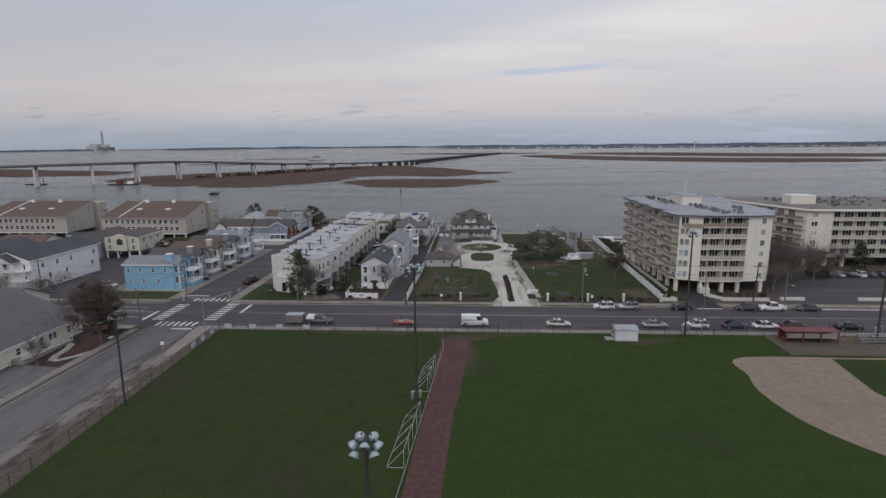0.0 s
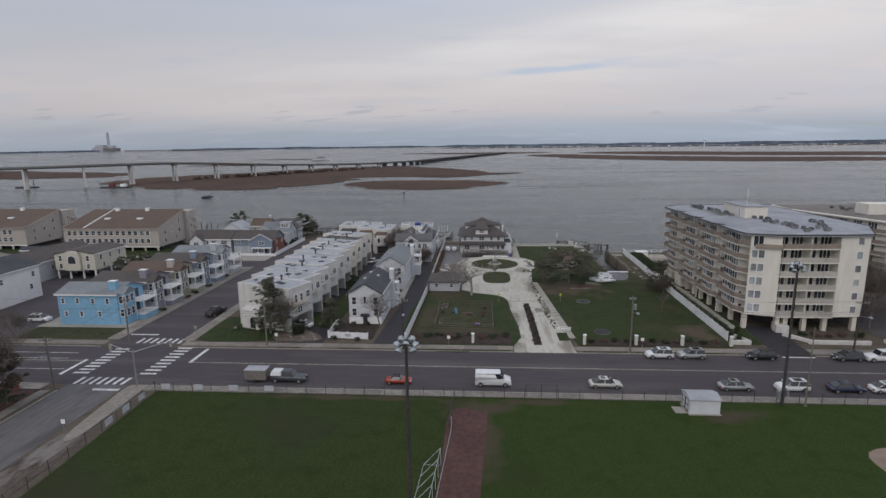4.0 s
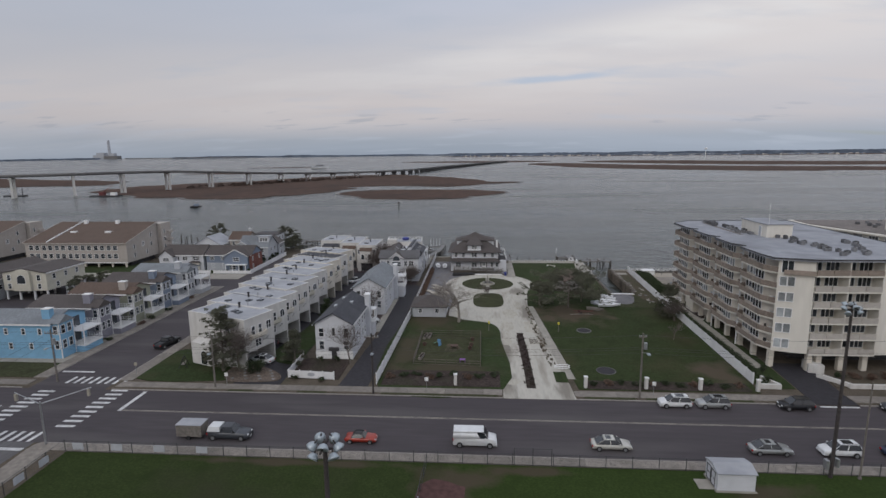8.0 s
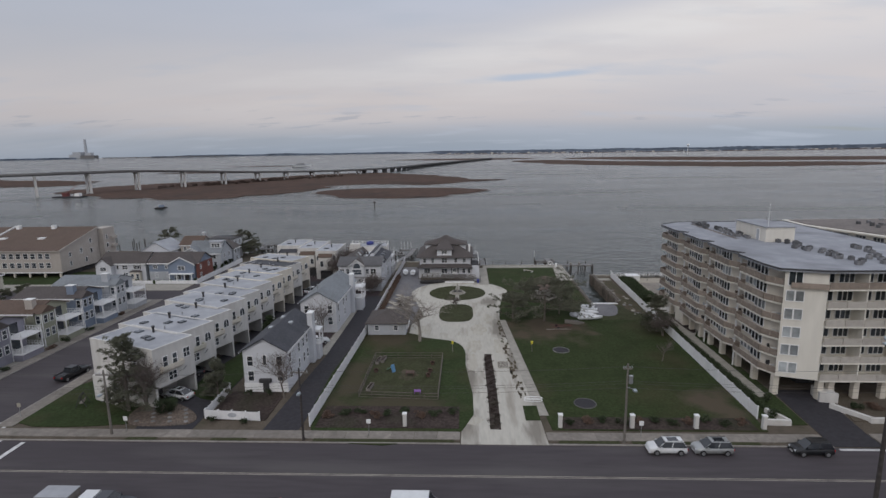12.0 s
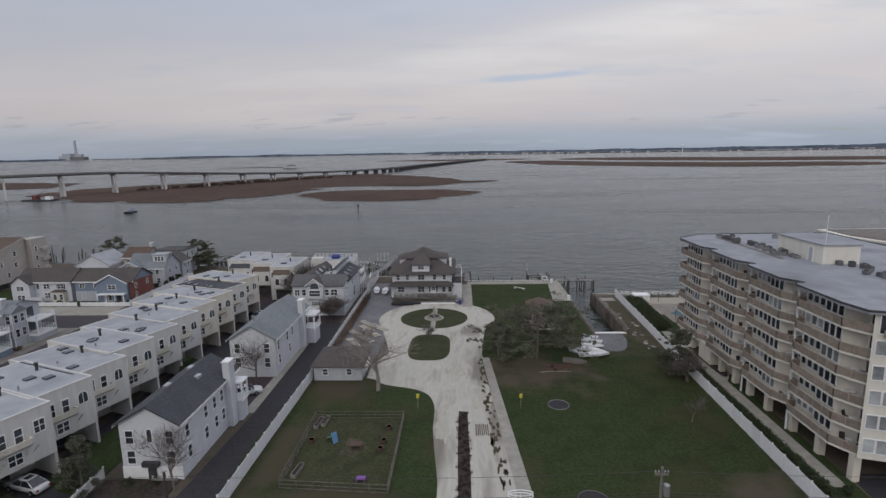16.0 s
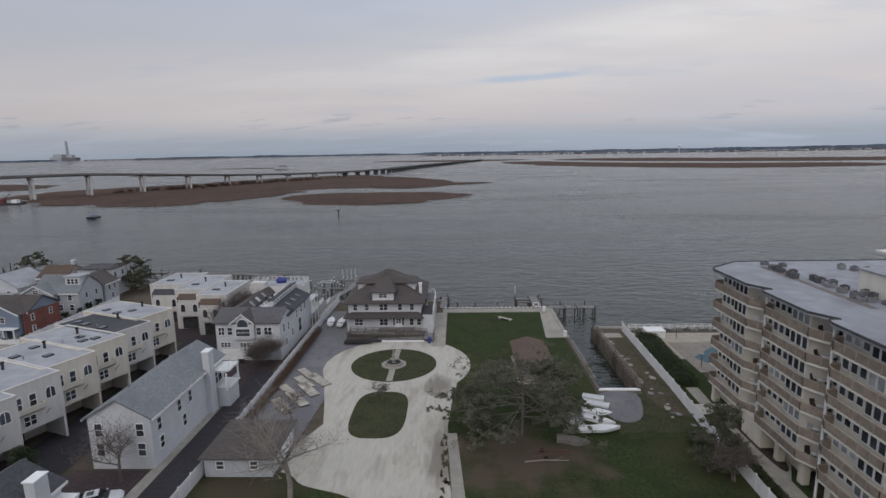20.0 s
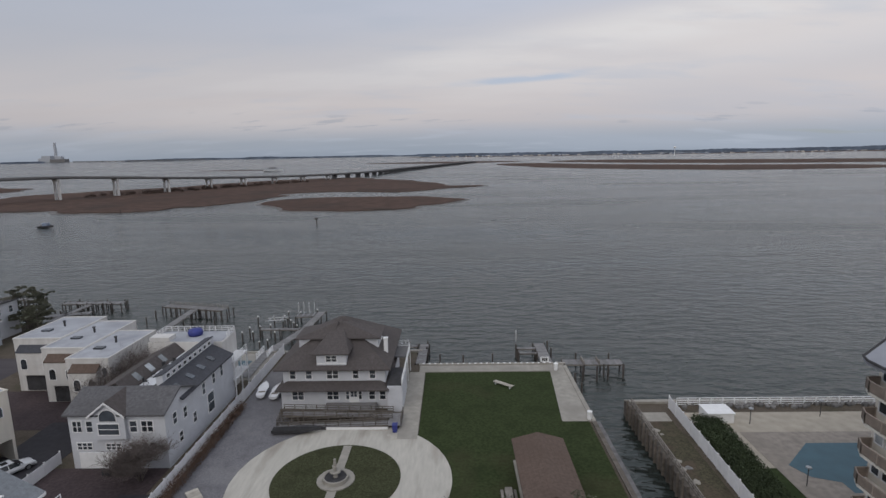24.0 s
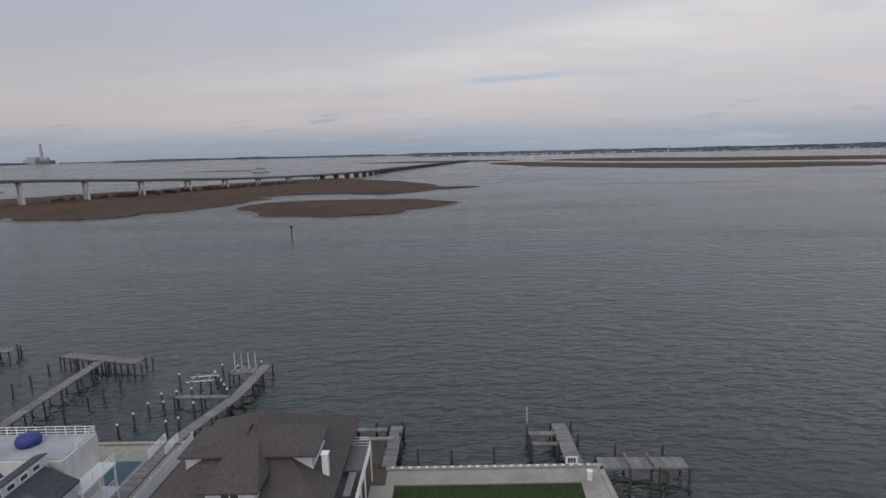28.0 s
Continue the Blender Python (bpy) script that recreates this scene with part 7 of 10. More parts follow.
car("white sedan parked in the townhouse drive", -32.6, 150.0, "sedan", "white", 60)
car("white suv parked beside the blue house", -94.0, 90.5, "suv", "white", 0)
car("dark sedan in a carport", -38.0, 97.0, "sedan", "grey", 200, group="cars under the townhouses", z=0.06)
car("pale car under the first townhouse", -35.5, 89.0, "sedan", "white", 165, group="cars under the townhouses", z=0.06)
for i, (x, c) in enumerate(((100, "grey"), (102.8, "silver"), (105.6, "black"), (108.4, "white"), (111.2, "grey"), (114, "blue"), (120, "silver"), (123, "black"))):
    car("car in the car park of the far apartment block", x, 107.4, "suv" if i % 3 == 0 else "sedan", c, 90, group="cars in the car park")


# ---- streets: pavements, markings, fences, poles ----
kerb_and_walk("pavement_north", -55.0, 7.2, 77.6, 79.5, 76.6)
kerb_and_walk("pavement_north_east", 18.2, 52.4, 77.6, 79.5, 76.6)
kerb_and_walk("pavement_far_east", 58.6, 130, 77.6, 79.8, 76.6)
kerb_and_walk("pavement_field", -52.5, 130, 59.15, 60.7, 60.72)
kerb_and_walk("pavement_west", -150, -70.2, 77.6, 79.6, 76.6)
kerb_and_walk("pavement_side_west", -71.6, -69.3, 80.5, 143.2, -69.2)
kerb_and_walk("pavement_side_east", -56.1, -53.8, 80.0, 160, -56.2)
kerb_and_walk("pavement_school", -66.6, -65.0, -60, 58.5, -64.0)
kerb_and_walk("pavement_school_street", -130, -67, 58.8, 60.6, 60.7)
for x0, x1 in ((-36, -32), (-24.8, -20.2), (-11.5, 6.4), (19.5, 27), (28.5, 44)):
    sheet("ground_verge", rect(x0, 76.85, x1, 77.5), 0.131, 0.15, "dullgrass", "narrow grass verge between kerb and pavement", "grass")
sheet("ground_dirt_verge", rounded([(-54.4, -40), (-49.2, -40), (-49.0, 10), (-49.2, 44), (-50.4, 47.5), (-53.4, 46), (-54.0, 30), (-54.5, 8)], 6, 0.7, 4.0), 0.021, 0.045, "verge", "muddy verge with broken pale concrete beside the side street", "ground")
sheet("ground_corner_pad", rounded([(-53.6, 60.6), (-50.6, 59.0), (-50.6, 46), (-52.4, 46), (-53.4, 55)], 4), 0.046, 0.10, "slab", "pale concrete pavement at the corner", "pavement")


def marks(name, label, rects, material="paint"):
    t = thing(name, label, "road marking", kind="structure")
    for r in rects:
        part("stripe", B(r[0], r[1], 0.0205, r[2], r[3], 0.026), material, t)
    return t


marks("road_crossing_west", "white ladder bars of a zebra crossing", [(-66.4, 64.9 + 1.3 * k, -63.7, 65.45 + 1.3 * k) for k in range(9)])
marks("road_crossing_east", "white ladder bars of a zebra crossing", [(-54.8, 64.9 + 1.4 * k, -52.1, 65.45 + 1.4 * k) for k in range(9)])
marks("road_crossing_south", "white ladder bars of a zebra crossing", [(-63.4 + 1.3 * k, 61.0, -62.85 + 1.3 * k, 63.5) for k in range(7)])
marks("road_crossing_north", "white ladder bars of a zebra crossing", [(-64.6 + 1.35 * k, 78.7, -64.05 + 1.35 * k, 81.2) for k in range(8)])
marks("road_stop_lines", "broad white stop lines", [(-68.5, 64.3, -67.9, 70.6), (-49.3, 69.9, -48.7, 76.2), (-58.6, 58.9, -54.4, 59.5), (-68.6, 83.0, -62.8, 83.5)])
marks("road_centre_line", "faded pale double centre line", [(-48.6, 69.88, 200, 69.97), (-48.6, 70.12, 200, 70.21), (-200, 69.88, -68.6, 69.97), (-200, 70.12, -68.6, 70.21)], "paint_y")
marks("road_edge_lines", "worn white lane lines", [(-110, 66.4, -69, 66.52), (-110, 73.4, -72, 73.52), (-104, 70.9, -72, 71.02), (52.8, 76.0, 58.2, 76.4), (78.6, 76.0, 92, 76.4)])


# chain-link fences of the playing field
def chain_panel(w, h):
    bm = bmesh.new()
    n = int(w / 0.22)
    for i in range(-int(h / 0.22), n):
        for s in (1, -1):
            x0, x1 = i * 0.22, i * 0.22 + h
            z0, z1 = (0.0, h) if s == 1 else (h, 0.0)
            a, b = max(0.0, x0), min(w, x1)
            if b - a < 0.05:
                continue
            f = lambda x: z0 + (z1 - z0) * (x - x0) / (x1 - x0)
            r = 0.004
            vs = [bm.verts.new(p) for p in ((a, 0, f(a) - r), (b, 0, f(b) - r), (b, 0, f(b) + r), (a, 0, f(a) + r))]
            bm.faces.new(vs)
    return mesh_of("mesh_panel", bm, "fence_steel")


def chain_fence(label, a, b, h=1.5, step=3.0, board=0.0):
    a, b = Vector((*a, 0)), Vector((*b, 0))
    d = b - a
    n = max(1, round(d.length / step))
    w = d.length / n
    t = thing("chain_link_fence", label, "fence", (a.x, a.y, 0.06), math.degrees(math.atan2(d.y, d.x)))
    post = cached(("fp", h), lambda: mesh_of("post", lathe(bmesh.new(), [(0.045, 0), (0.045, h + 0.08), (0.02, h + 0.12)], 7), "fence_steel"))
    link = cached(("fl", round(w, 3), h), lambda: chain_panel(w, h))
    for i in range(n + 1):
        part("post", post, None, t, at=pose(i * w, 0, 0))
        if i < n:
            part("mesh_panel", link, None, t, at=pose(i * w, 0, 0))
    part("top_rail", tube(bmesh.new(), (0, 0, h), (d.length, 0, h), 0.03, n=5), "fence_steel", t)
    part("bottom_rail", tube(bmesh.new(), (0, 0, 0.08), (d.length, 0, 0.08), 0.02, n=5), "fence_steel", t)
    return t


chain_fence("dark chain-link fence along the pavement", (-48.4, 59.0), (7.6, 59.0), 1.5)
chain_fence("dark chain-link fence along the pavement", (12.4, 59.0), (58, 59.0), 1.5)
chain_fence("tall dark chain-link backstop fence behind the dugout", (58, 59.0), (100, 59.0), 2.6)
chain_fence("dark chain-link fence beside the side street", (-48.4, 59.0), (-46.2, -60.0), 1.6)
chain_fence("dark chain-link gate leaves in the field fence", (7.8, 59.0), (12.2, 59.0), 2.2, 2.2)
chain_fence("short dark chain-link fence at the path head", (-2.6, 59.0), (-2.9, 50.5), 1.2)
for x in (-46.6, -41.5, -36.0, -30.5):
    tagged(new("sign_board", cached(("sb",), lambda: mesh_of("sign_board", B(-0.7, -0.03, 0, 0.7, 0.03, 0.85), "palegrey"))), "blank pale board hung on the field fence", "sign", "boards on the fence").matrix_basis = pose(x, 58.93, 0.45)
for y in (55.5, 52.0, 48.5):
    tagged(new("sign_board", CACHE[("sb",)]), "blank pale board hung on the field fence", "sign", "boards on the fence").matrix_basis = pose(-48.2, y, 0.45, 0, 0, 90)


# poles
def flood_pole(x, y, top, label):
    t = thing("light_pole", label, "light pole", (x, y, 0))
    part("pole", tube(bmesh.new(), (0, 0, 0), (0, 0, top), 0.22, 0.13, 9), "pole", t)
    part("control_box", B(-0.75, -0.3, 1.2, -0.4, 0.3, 2.2), "steel", t)
    part("control_box", B(0.4, -0.25, 1.4, 0.7, 0.25, 2.4), "steel", t)
    part("cross_arm", tube(bmesh.new(), (-1.0, 0, top - 0.4), (1.0, 0, top - 0.4), 0.07, n=6), "pole", t)
    part("cross_arm", tube(bmesh.new(), (0, -0.9, top - 0.2), (0, 0.9, top - 0.2), 0.07, n=6), "pole", t)
    shade = cached(("flood",), lambda: mesh_of("floodlight", lathe(bmesh.new(), [(0.10, 0.25), (0.2, 0.2), (0.32, 0.0), (0.35, -0.12), (0.30, -0.1), (0.1, 0.08)], 12), "lamp", True))
    for dx, dy, dz, rx, rz in ((-0.75, 0.1, -0.35, 35, 90), (0.75, 0.1, -0.35, 35, -90), (-0.4, 0.5, 0.0, 40, 30), (0.4, 0.5, 0.0, 40, -30), (-0.6, -0.4, -0.75, 40, 150), (0.6, -0.4, -0.7, 40, 210), (0.05, -0.5, -0.1, 45, 180)):
        fl = part("floodlight", shade, None, t, "pale bowl floodlight", at=pose(dx, dy, top + dz, rx, 0, rz))
        part("bracket", cached(("flb",), lambda: mesh_of("bracket", tube(bmesh.new(), (0, 0, 0.2), (0, 0, 0.5), 0.05, n=5), "pole")), None, fl)
    return t


flood_pole(-5.1, 28.6, 20.3, "tall dark floodlight pole with a cluster of pale lamps")
flood_pole(-3.6, -11.7, 18.7, "tall dark floodlight pole in the middle of the field")
flood_pole(43.3, 58.6, 20.2, "tall dark floodlight pole by the field fence")
flood_pole(78.4, 58.4, 20.2, "tall dark floodlight pole by the bleachers")


sp = thing("lamp_standard", "slim pale steel pole by the field fence", "pole", (46.4, 58.5, 0))
part("pole", tube(bmesh.new(), (0, 0, 0.3), (0, 0, 11.6), 0.12, 0.07, 8), "polegrey", sp)
part("base_plate", lathe(bmesh.new(), [(0.22, 0), (0.22, 0.06), (0.14, 0.3)], 8), "polegrey", sp)


def utility_pole(x, y, top, label, lean=0.0, arm=1.1, can=True, tone="polegrey"):
    t = thing("utility_pole", label, "utility pole", (x, y, 0))
    t.rotation_euler = (0, radians(lean), 0)
    part("pole", tube(bmesh.new(), (0, 0, 0), (0, 0, top), 0.17, 0.11, 8), tone, t)
    if arm:
        part("cross_arm", B(-arm, -0.07, top - 0.7, arm, 0.07, top - 0.55), "polegrey", t)
        for k in (-0.9 * arm, -0.45 * arm, 0.45 * arm, 0.9 * arm):
            part("insulator", lathe(bmesh.new(), [(0.06, top - 0.55), (0.08, top - 0.4), (0.04, top - 0.3)], 7, (k, 0, 0)), "steel", t)
    if can:
        part("transformer", lathe(bmesh.new(), [(0.05, top - 2.5), (0.27, top - 2.45), (0.27, top - 1.5), (0.1, top - 1.4)], 10, (0.4, -0.1, 0)), "steel", t)
    part("lamp_arm", tube(bmesh.new(), (0, 0, top - 3.0), (0.4, -1.6, top - 2.6), 0.04, n=5), "steel", t)
    part("lamp_head", B(0.2, -2.1, top - 2.7, 0.6, -1.5, top - 2.52), "lamp", t)
    return t


PN = [(-118, 79.0, 9.4), (-66.2, 79.2, 9.0), (-38.6, 78.2, 9.0), (-12.8, 77.3, 9.8), (27.6, 77.4, 10.4), (65.6, 78.2, 9.8), (104, 78.4, 9.8)]
for i, (x, y, h) in enumerate(PN):
    utility_pole(x, y, h, "weathered timber utility pole with cross-arm and street lamp", lean=3.0 if i == 5 else 0.0, arm=0.55 if i == 4 else 1.1, can=i in (4, 1), tone="pole" if i in (3, 5) else "polegrey")
utility_pole(72.6, 78.3, 8.0, "weathered timber utility pole", arm=0.0, can=False)
utility_pole(-64.8, 59.3, 8.5, "leaning timber utility pole at the crossing", lean=-3, can=False)
utility_pole(-46.8, 26.9, 13.6, "tall weathered timber utility pole beside the field", lean=1, can=False, tone="pole")
utility_pole(-47.2, -10.0, 10.5, "weathered timber utility pole beside the field", lean=-2, can=False)
utility_pole(-103.5, 80.2, 10.0, "timber utility pole before the porch houses", can=False)


def wire(pts, sag=0.5, r=0.019):
    bm = bmesh.new()
    for a, b in zip(pts, pts[1:]):
        a, b = Vector(a), Vector(b)
        prev = a
        for k in range(1, 9):
            p = a.lerp(b, k / 8) - Vector((0, 0, sag * 4 * (k / 8) * (1 - k / 8)))
            tube(bm, prev, p, r, n=3)
            prev = p
    return single("overhead_wire", bm, "pole", "thin dark overhead wire between utility poles", "wire", group="overhead wires")


for dy, dz in ((0.0, -0.35), (0.0, -2.2), (0.15, -2.6), (0.0, -3.1)):
    wire([(x, y + dy, h + dz) for x, y, h in PN], 0.45)
for dz in (-0.4, -1.6):
    wire([(-66.2, 79.2, 9.0 + dz), (-64.4, 59.3, 8.5 + dz), (-46.6, 26.9, 13.4 + dz), (-47.6, -10, 10.4 + dz)], 0.4)

# traffic signal at the crossing
ts = thing("traffic_signal", "grey steel signal pole with a long mast arm at the corner", "traffic signal", (-52.2, 60.4, 0))
part("pole", tube(bmesh.new(), (0, 0, 0), (0, 0, 6.0), 0.14, 0.1, 8), "steel", ts)
part("mast_arm", tube(bmesh.new(), (0, 0, 5.7), (4.6, 3.2, 6.6), 0.07, 0.05, 6), "steel", ts)
part("mast_arm", tube(bmesh.new(), (0, 0, 5.7), (-5.2, 2.0, 6.2), 0.07, 0.05, 6), "steel", ts)
for x, y, z in ((4.3, 3.0, 5.9), (-5.0, 1.9, 5.5)):
    part("signal_head", B(x - 0.15, y - 0.15, z - 0.4, x + 0.15, y + 0.15, z + 0.5), "paint_y", ts, "yellow-brown signal head")
for x, y, lab in ((-52.6, 46.2, "pale round sign on a steel post"), (-37.0, 78.9, "small sign on a steel post"), (-4.6, 78.6, "small sign on a steel post"), (30.0, 78.6, "small sign on a steel post"), (-54.6, 82.4, "yellow sign on a steel post")):
    sg = thing("street_sign", lab, "sign", (x, y, 0.1))
    part("post", tube(bmesh.new(), (0, 0, 0), (0, 0, 2.2), 0.035, n=6), "steel", sg)
    part("plate", B(-0.28, -0.05, 1.6, 0.28, -0.035, 2.2), "paint_y" if "yellow" in lab else "trim", sg)

# fixtures of the field
sh = thing("storage_shed", "white storage shed with a pale pitched roof on the field", "shed", (31.5, 56.8, 0.06))
part("wall", walls_gable(bmesh.new(), -2.0, 2.0, -1.5, 1.5, 0.1, 2.1, 2.5, "x"), "white", sh)
part("roof", gable(bmesh.new(), -2.0, 2.0, -1.5, 1.5, 2.1, 2.5, "x", 0.15, 0.1, 0.12), "membrane", sh, "pale roof sheet")
part("base", B(-2.15, -1.75, 0, 2.15, 1.65, 0.1), "concrete", sh)
part("step_pad", B(-3.7, -1.2, 0, -2.16, 0.6, 0.06), "concrete", sh)
for y in (-0.55, 0.55):
    dd = part("door", B(-2.06, y - 0.5, 0.15, -2.0, y + 0.5, 1.95), "white", sh)
    for z in (0.17, 1.02, 1.87):
        part("door_rail", B(-2.1, y - 0.5, z, -2.06, y + 0.5, z + 0.08), "dark", dd)
    for q in (-0.5, 0.42):
        part("door_stile", B(-2.1, y + q, 0.17, -2.062, y + q + 0.08, 1.95), "dark", dd)
dg = thing("dugout", "low red-framed dugout with dull grey panels", "dugout", (64.8, 56.6, 0.06))
part("roof", B(-4.9, -1.4, 2.1, 4.9, 1.2, 2.25), "redsteel", dg)
part("back_wall", B(-4.8, 1.0, 0, 4.8, 1.15, 2.1), "redsteel", dg)
for x in (-4.7, -1.6, 1.5, 4.6):
    part("post", B(x - 0.1, -1.3, 0, x + 0.1, -1.1, 2.1), "redsteel", dg)
for x in (-4.5, -1.4, 1.7):
    part("panel", B(x, -1.26, 0.9, x + 2.7, -1.2, 1.85), "wood", dg, "dull screen panel")
part("bench", B(-4.4, 0.2, 0.35, 4.4, 0.6, 0.45), "wood", dg)
bl = thing("bleachers", "grey aluminium bleacher benches", "bleachers", (76.3, 56.2, 0.06))
for k in range(4):
    part("seat_plank", B(-2.6, -0.9 + 0.6 * k, 0.35 + 0.3 * k, 2.6, -0.62 + 0.6 * k, 0.41 + 0.3 * k), "steel", bl)
for x in (-2.4, 0, 2.4):
    part("support", solid(bmesh.new(), [[(x - 0.03, -0.9, 0), (x - 0.03, 1.2, 0), (x - 0.03, 1.2, 1.25), (x - 0.03, -0.9, 0.35)], [(x + 0.03, -0.9, 0), (x + 0.03, 1.2, 0), (x + 0.03, 1.2, 1.25), (x + 0.03, -0.9, 0.35)]]), "steel", bl)


def soccer_goal(y0, y1, x0, x1):
    t = thing("soccer_goal", "white tubular goal frame lying beside the path", "goal", (x0, y0, 0.06))
    L, dx = y1 - y0, x1 - x0
    P = lambda u, v, z: (dx * u / L + v, u, z)
    for a, b, nm in (((0, 0, 0), (0, 0, 2.2), "post"), ((L, 0, 0), (L, 0, 2.2), "post"), ((0, 0, 2.2), (L, 0, 2.2), "crossbar"), ((0, 0, 2.2), (0, -2.0, 0), "brace"), ((L, 0, 2.2), (L, -2.0, 0), "brace"), ((0, -2.0, 0), (L, -2.0, 0), "ground_bar"), ((0, 0, 0), (0, -2, 0), "ground_bar"), ((L, 0, 0), (L, -2, 0), "ground_bar"), ((L / 2, 0, 2.2), (L / 2, -2.0, 0), "brace"), ((L / 4, 0, 2.2), (L / 4, -2.0, 0), "brace"), ((3 * L / 4, 0, 2.2), (3 * L / 4, -2.0, 0), "brace"), ((L / 4, 0, 0), (L / 4, 0, 2.2), "post"), ((3 * L / 4, 0, 0), (3 * L / 4, 0, 2.2), "post"), ((L / 2, 0, 0), (L / 2, 0, 2.2), "post")):
        part(nm, tube(bmesh.new(), P(*a), P(*b), 0.03, n=6), "palegrey", t)
    return t


soccer_goal(33.0, 42.0, -3.9, -3.4)
soccer_goal(13.8, 25.6, -5.0, -4.3)
for i in range(2):
    ln = single("path_edging", tube(bmesh.new(), (-2.6 + 0.0 * i, 50.0, 0.12), (-5.4, 4.0, 0.12), 0.03, n=5) if i == 0 else tube(bmesh.new(), (-2.6, 50.0, 0.1), (-2.6, 50.0, 1.9), 0.05, n=5), "palegrey", "thin white edge rail beside the cinder path", "rail")


# white fences and gate posts of the lots
def vinyl_fence(label, a, b, h=1.8, step=2.4, cat="fence"):
    a, b = Vector((*a, 0)), Vector((*b, 0))
    d = b - a
    n = max(1, round(d.length / step))
    w = d.length / n
    t = thing("vinyl_fence", label, cat, (a.x, a.y, 0.05), math.degrees(math.atan2(d.y, d.x)))
    boards = [(0.07 + k * (w - 0.14) / 9, 0.07 + (k + 1) * (w - 0.14) / 9 - 0.012) for k in range(9)]
    pan = cached(("vp", round(w, 2), h), lambda: mesh_of("fence_panel", lattice(bmesh.new(), boards, [(0.05, 0.2), (h - 0.17, h)], lambda u, v, s: (u, 0.02 if s else -0.02, v)), "vinyl"))
    post = cached(("vpost", h), lambda: mesh_of("fence_post", lathe(bmesh.new(), [(0.09, 0), (0.09, h + 0.08), (0.12, h + 0.08), (0.12, h + 0.12), (0.0, h + 0.2)][:4] + [(0.02, h + 0.2)], 4), "vinyl"))
    for i in range(n + 1):
        part("fence_post", post, None, t, at=pose(i * w, 0, 0, 0, 0, 45))
        if i < n:
            part("fence_panel", pan, None, t, at=pose(i * w, 0, 0))
    return t


vinyl_fence("white vinyl boundary fence along the black lane", (-12.95, 80.6), (-12.1, 117))
vinyl_fence("white vinyl boundary fence along the black lane", (-12.1, 117), (-12.2, 187))
vinyl_fence("white vinyl boundary fence beside the apartment block", (46.9, 83.5), (47.7, 124))
vinyl_fence("white vinyl boundary fence beside the slip", (47.7, 124), (48.3, 138))
vinyl_fence("white vinyl boundary fence beside the slip", (48.3, 138), (49.0, 164.8))
vinyl_fence("low white fence panel across the side yard", (48.1, 130.8), (52.8, 130.8), 1.5)
vinyl_fence("low white front fence with shrubs before it", (-28.2, 82.6), (-20.3, 82.0), 1.3, 2.0)
vinyl_fence("low white fence beside the drive", (-28.2, 82.8), (-28.4, 91), 1.3, 2.0)
vinyl_fence("low white garden fence along the cross street", (-92, 159.8), (-81.6, 159.6), 1.0, 2.0)
vinyl_fence("low white garden fence along the cross street", (-80.6, 159.6), (-68.4, 159.4), 1.0, 2.0)
vinyl_fence("low white fence up the side street", (-68.3, 159.6), (-68.3, 190), 1.4, 2.4)
vinyl_fence("white fence beside the townhouse drive", (-28.3, 138), (-28.0, 152), 1.5)
for x in (-0.2, 20.3, 29.6, 37.8, 46.4):
    gp = thing("gate_post", "square white gate post with a flat cap", "post", (x, 80.9, 0.1), 0, "posts along the lot")
    part("shaft", B(-0.24, -0.24, 0, 0.24, 0.24, 1.75), "stucco", gp)
    part("cap", B(-0.3, -0.3, 1.75, 0.3, 0.3, 1.87), "trim", gp)
op = thing("plaque", "oval grey plaque on the white front fence", "plaque", (-24.2, 82.26, 0.05))
part("board", solid(bmesh.new(), [[(0.62 * math.cos(a * math.pi / 8), y, 0.75 + 0.33 * math.sin(a * math.pi / 8)) for a in range(16)] for y in (-0.07, -0.02)]), "palegrey", op)
gw = thing("planter_wall", "low white wall at the apartment drive", "wall", (0, 0, 0))
part("wall", prism(bmesh.new(), [(46.8, 82.0), (50.4, 81.8), (50.4, 82.2), (47.2, 82.4)], 0, 0.75), "stucco", gw)
part("wall", prism(bmesh.new(), [(50.1, 82.2), (50.5, 82.2), (49.2, 85.4), (48.8, 85.3)], 0, 0.75), "stucco", gw)
part("wall", prism(bmesh.new(), [(58.2, 88.6), (60.4, 88.0), (60.4, 91.0), (58.6, 91.2)], 0, 1.5), "stucco", gw)
part("wall", prism(bmesh.new(), [(58.4, 86.8), (59.0, 86.8), (61.6, 83.0), (61.1, 82.8)], 0, 0.7), "stucco", gw)
part("wall", prism(bmesh.new(), [(61.0, 82.6), (71.6, 82.4), (71.6, 82.9), (61.2, 83.0)], 0, 0.7), "stucco", gw)
part("wall", prism(bmesh.new(), [(74.5, 83.2), (80, 83.2), (80, 83.7), (74.5, 83.7)], 0, 0.7), "stucco", gw)
part("wall", prism(bmesh.new(), [(92, 83.2), (104, 83.2), (104, 83.7), (92, 83.7)], 0, 0.7), "stucco", gw)

# play yard rail fence with its toys
pf = thing("rail_fence", "low weathered timber rail fence round the play yard", "fence", (0, 0, 0.1))
for a, b in (((-8.1, 89.4), (-8.1, 104.7)), ((-8.1, 104.7), (3.8, 104.7)), ((3.8, 104.7), (3.8, 88.6)), ((3.8, 88.6), (-8.1, 89.4))):
    part("rail_section", railing(bmesh.new(), a, b, 0, 0.95, 2.0, 0.042, 2), "oldwood", pf)

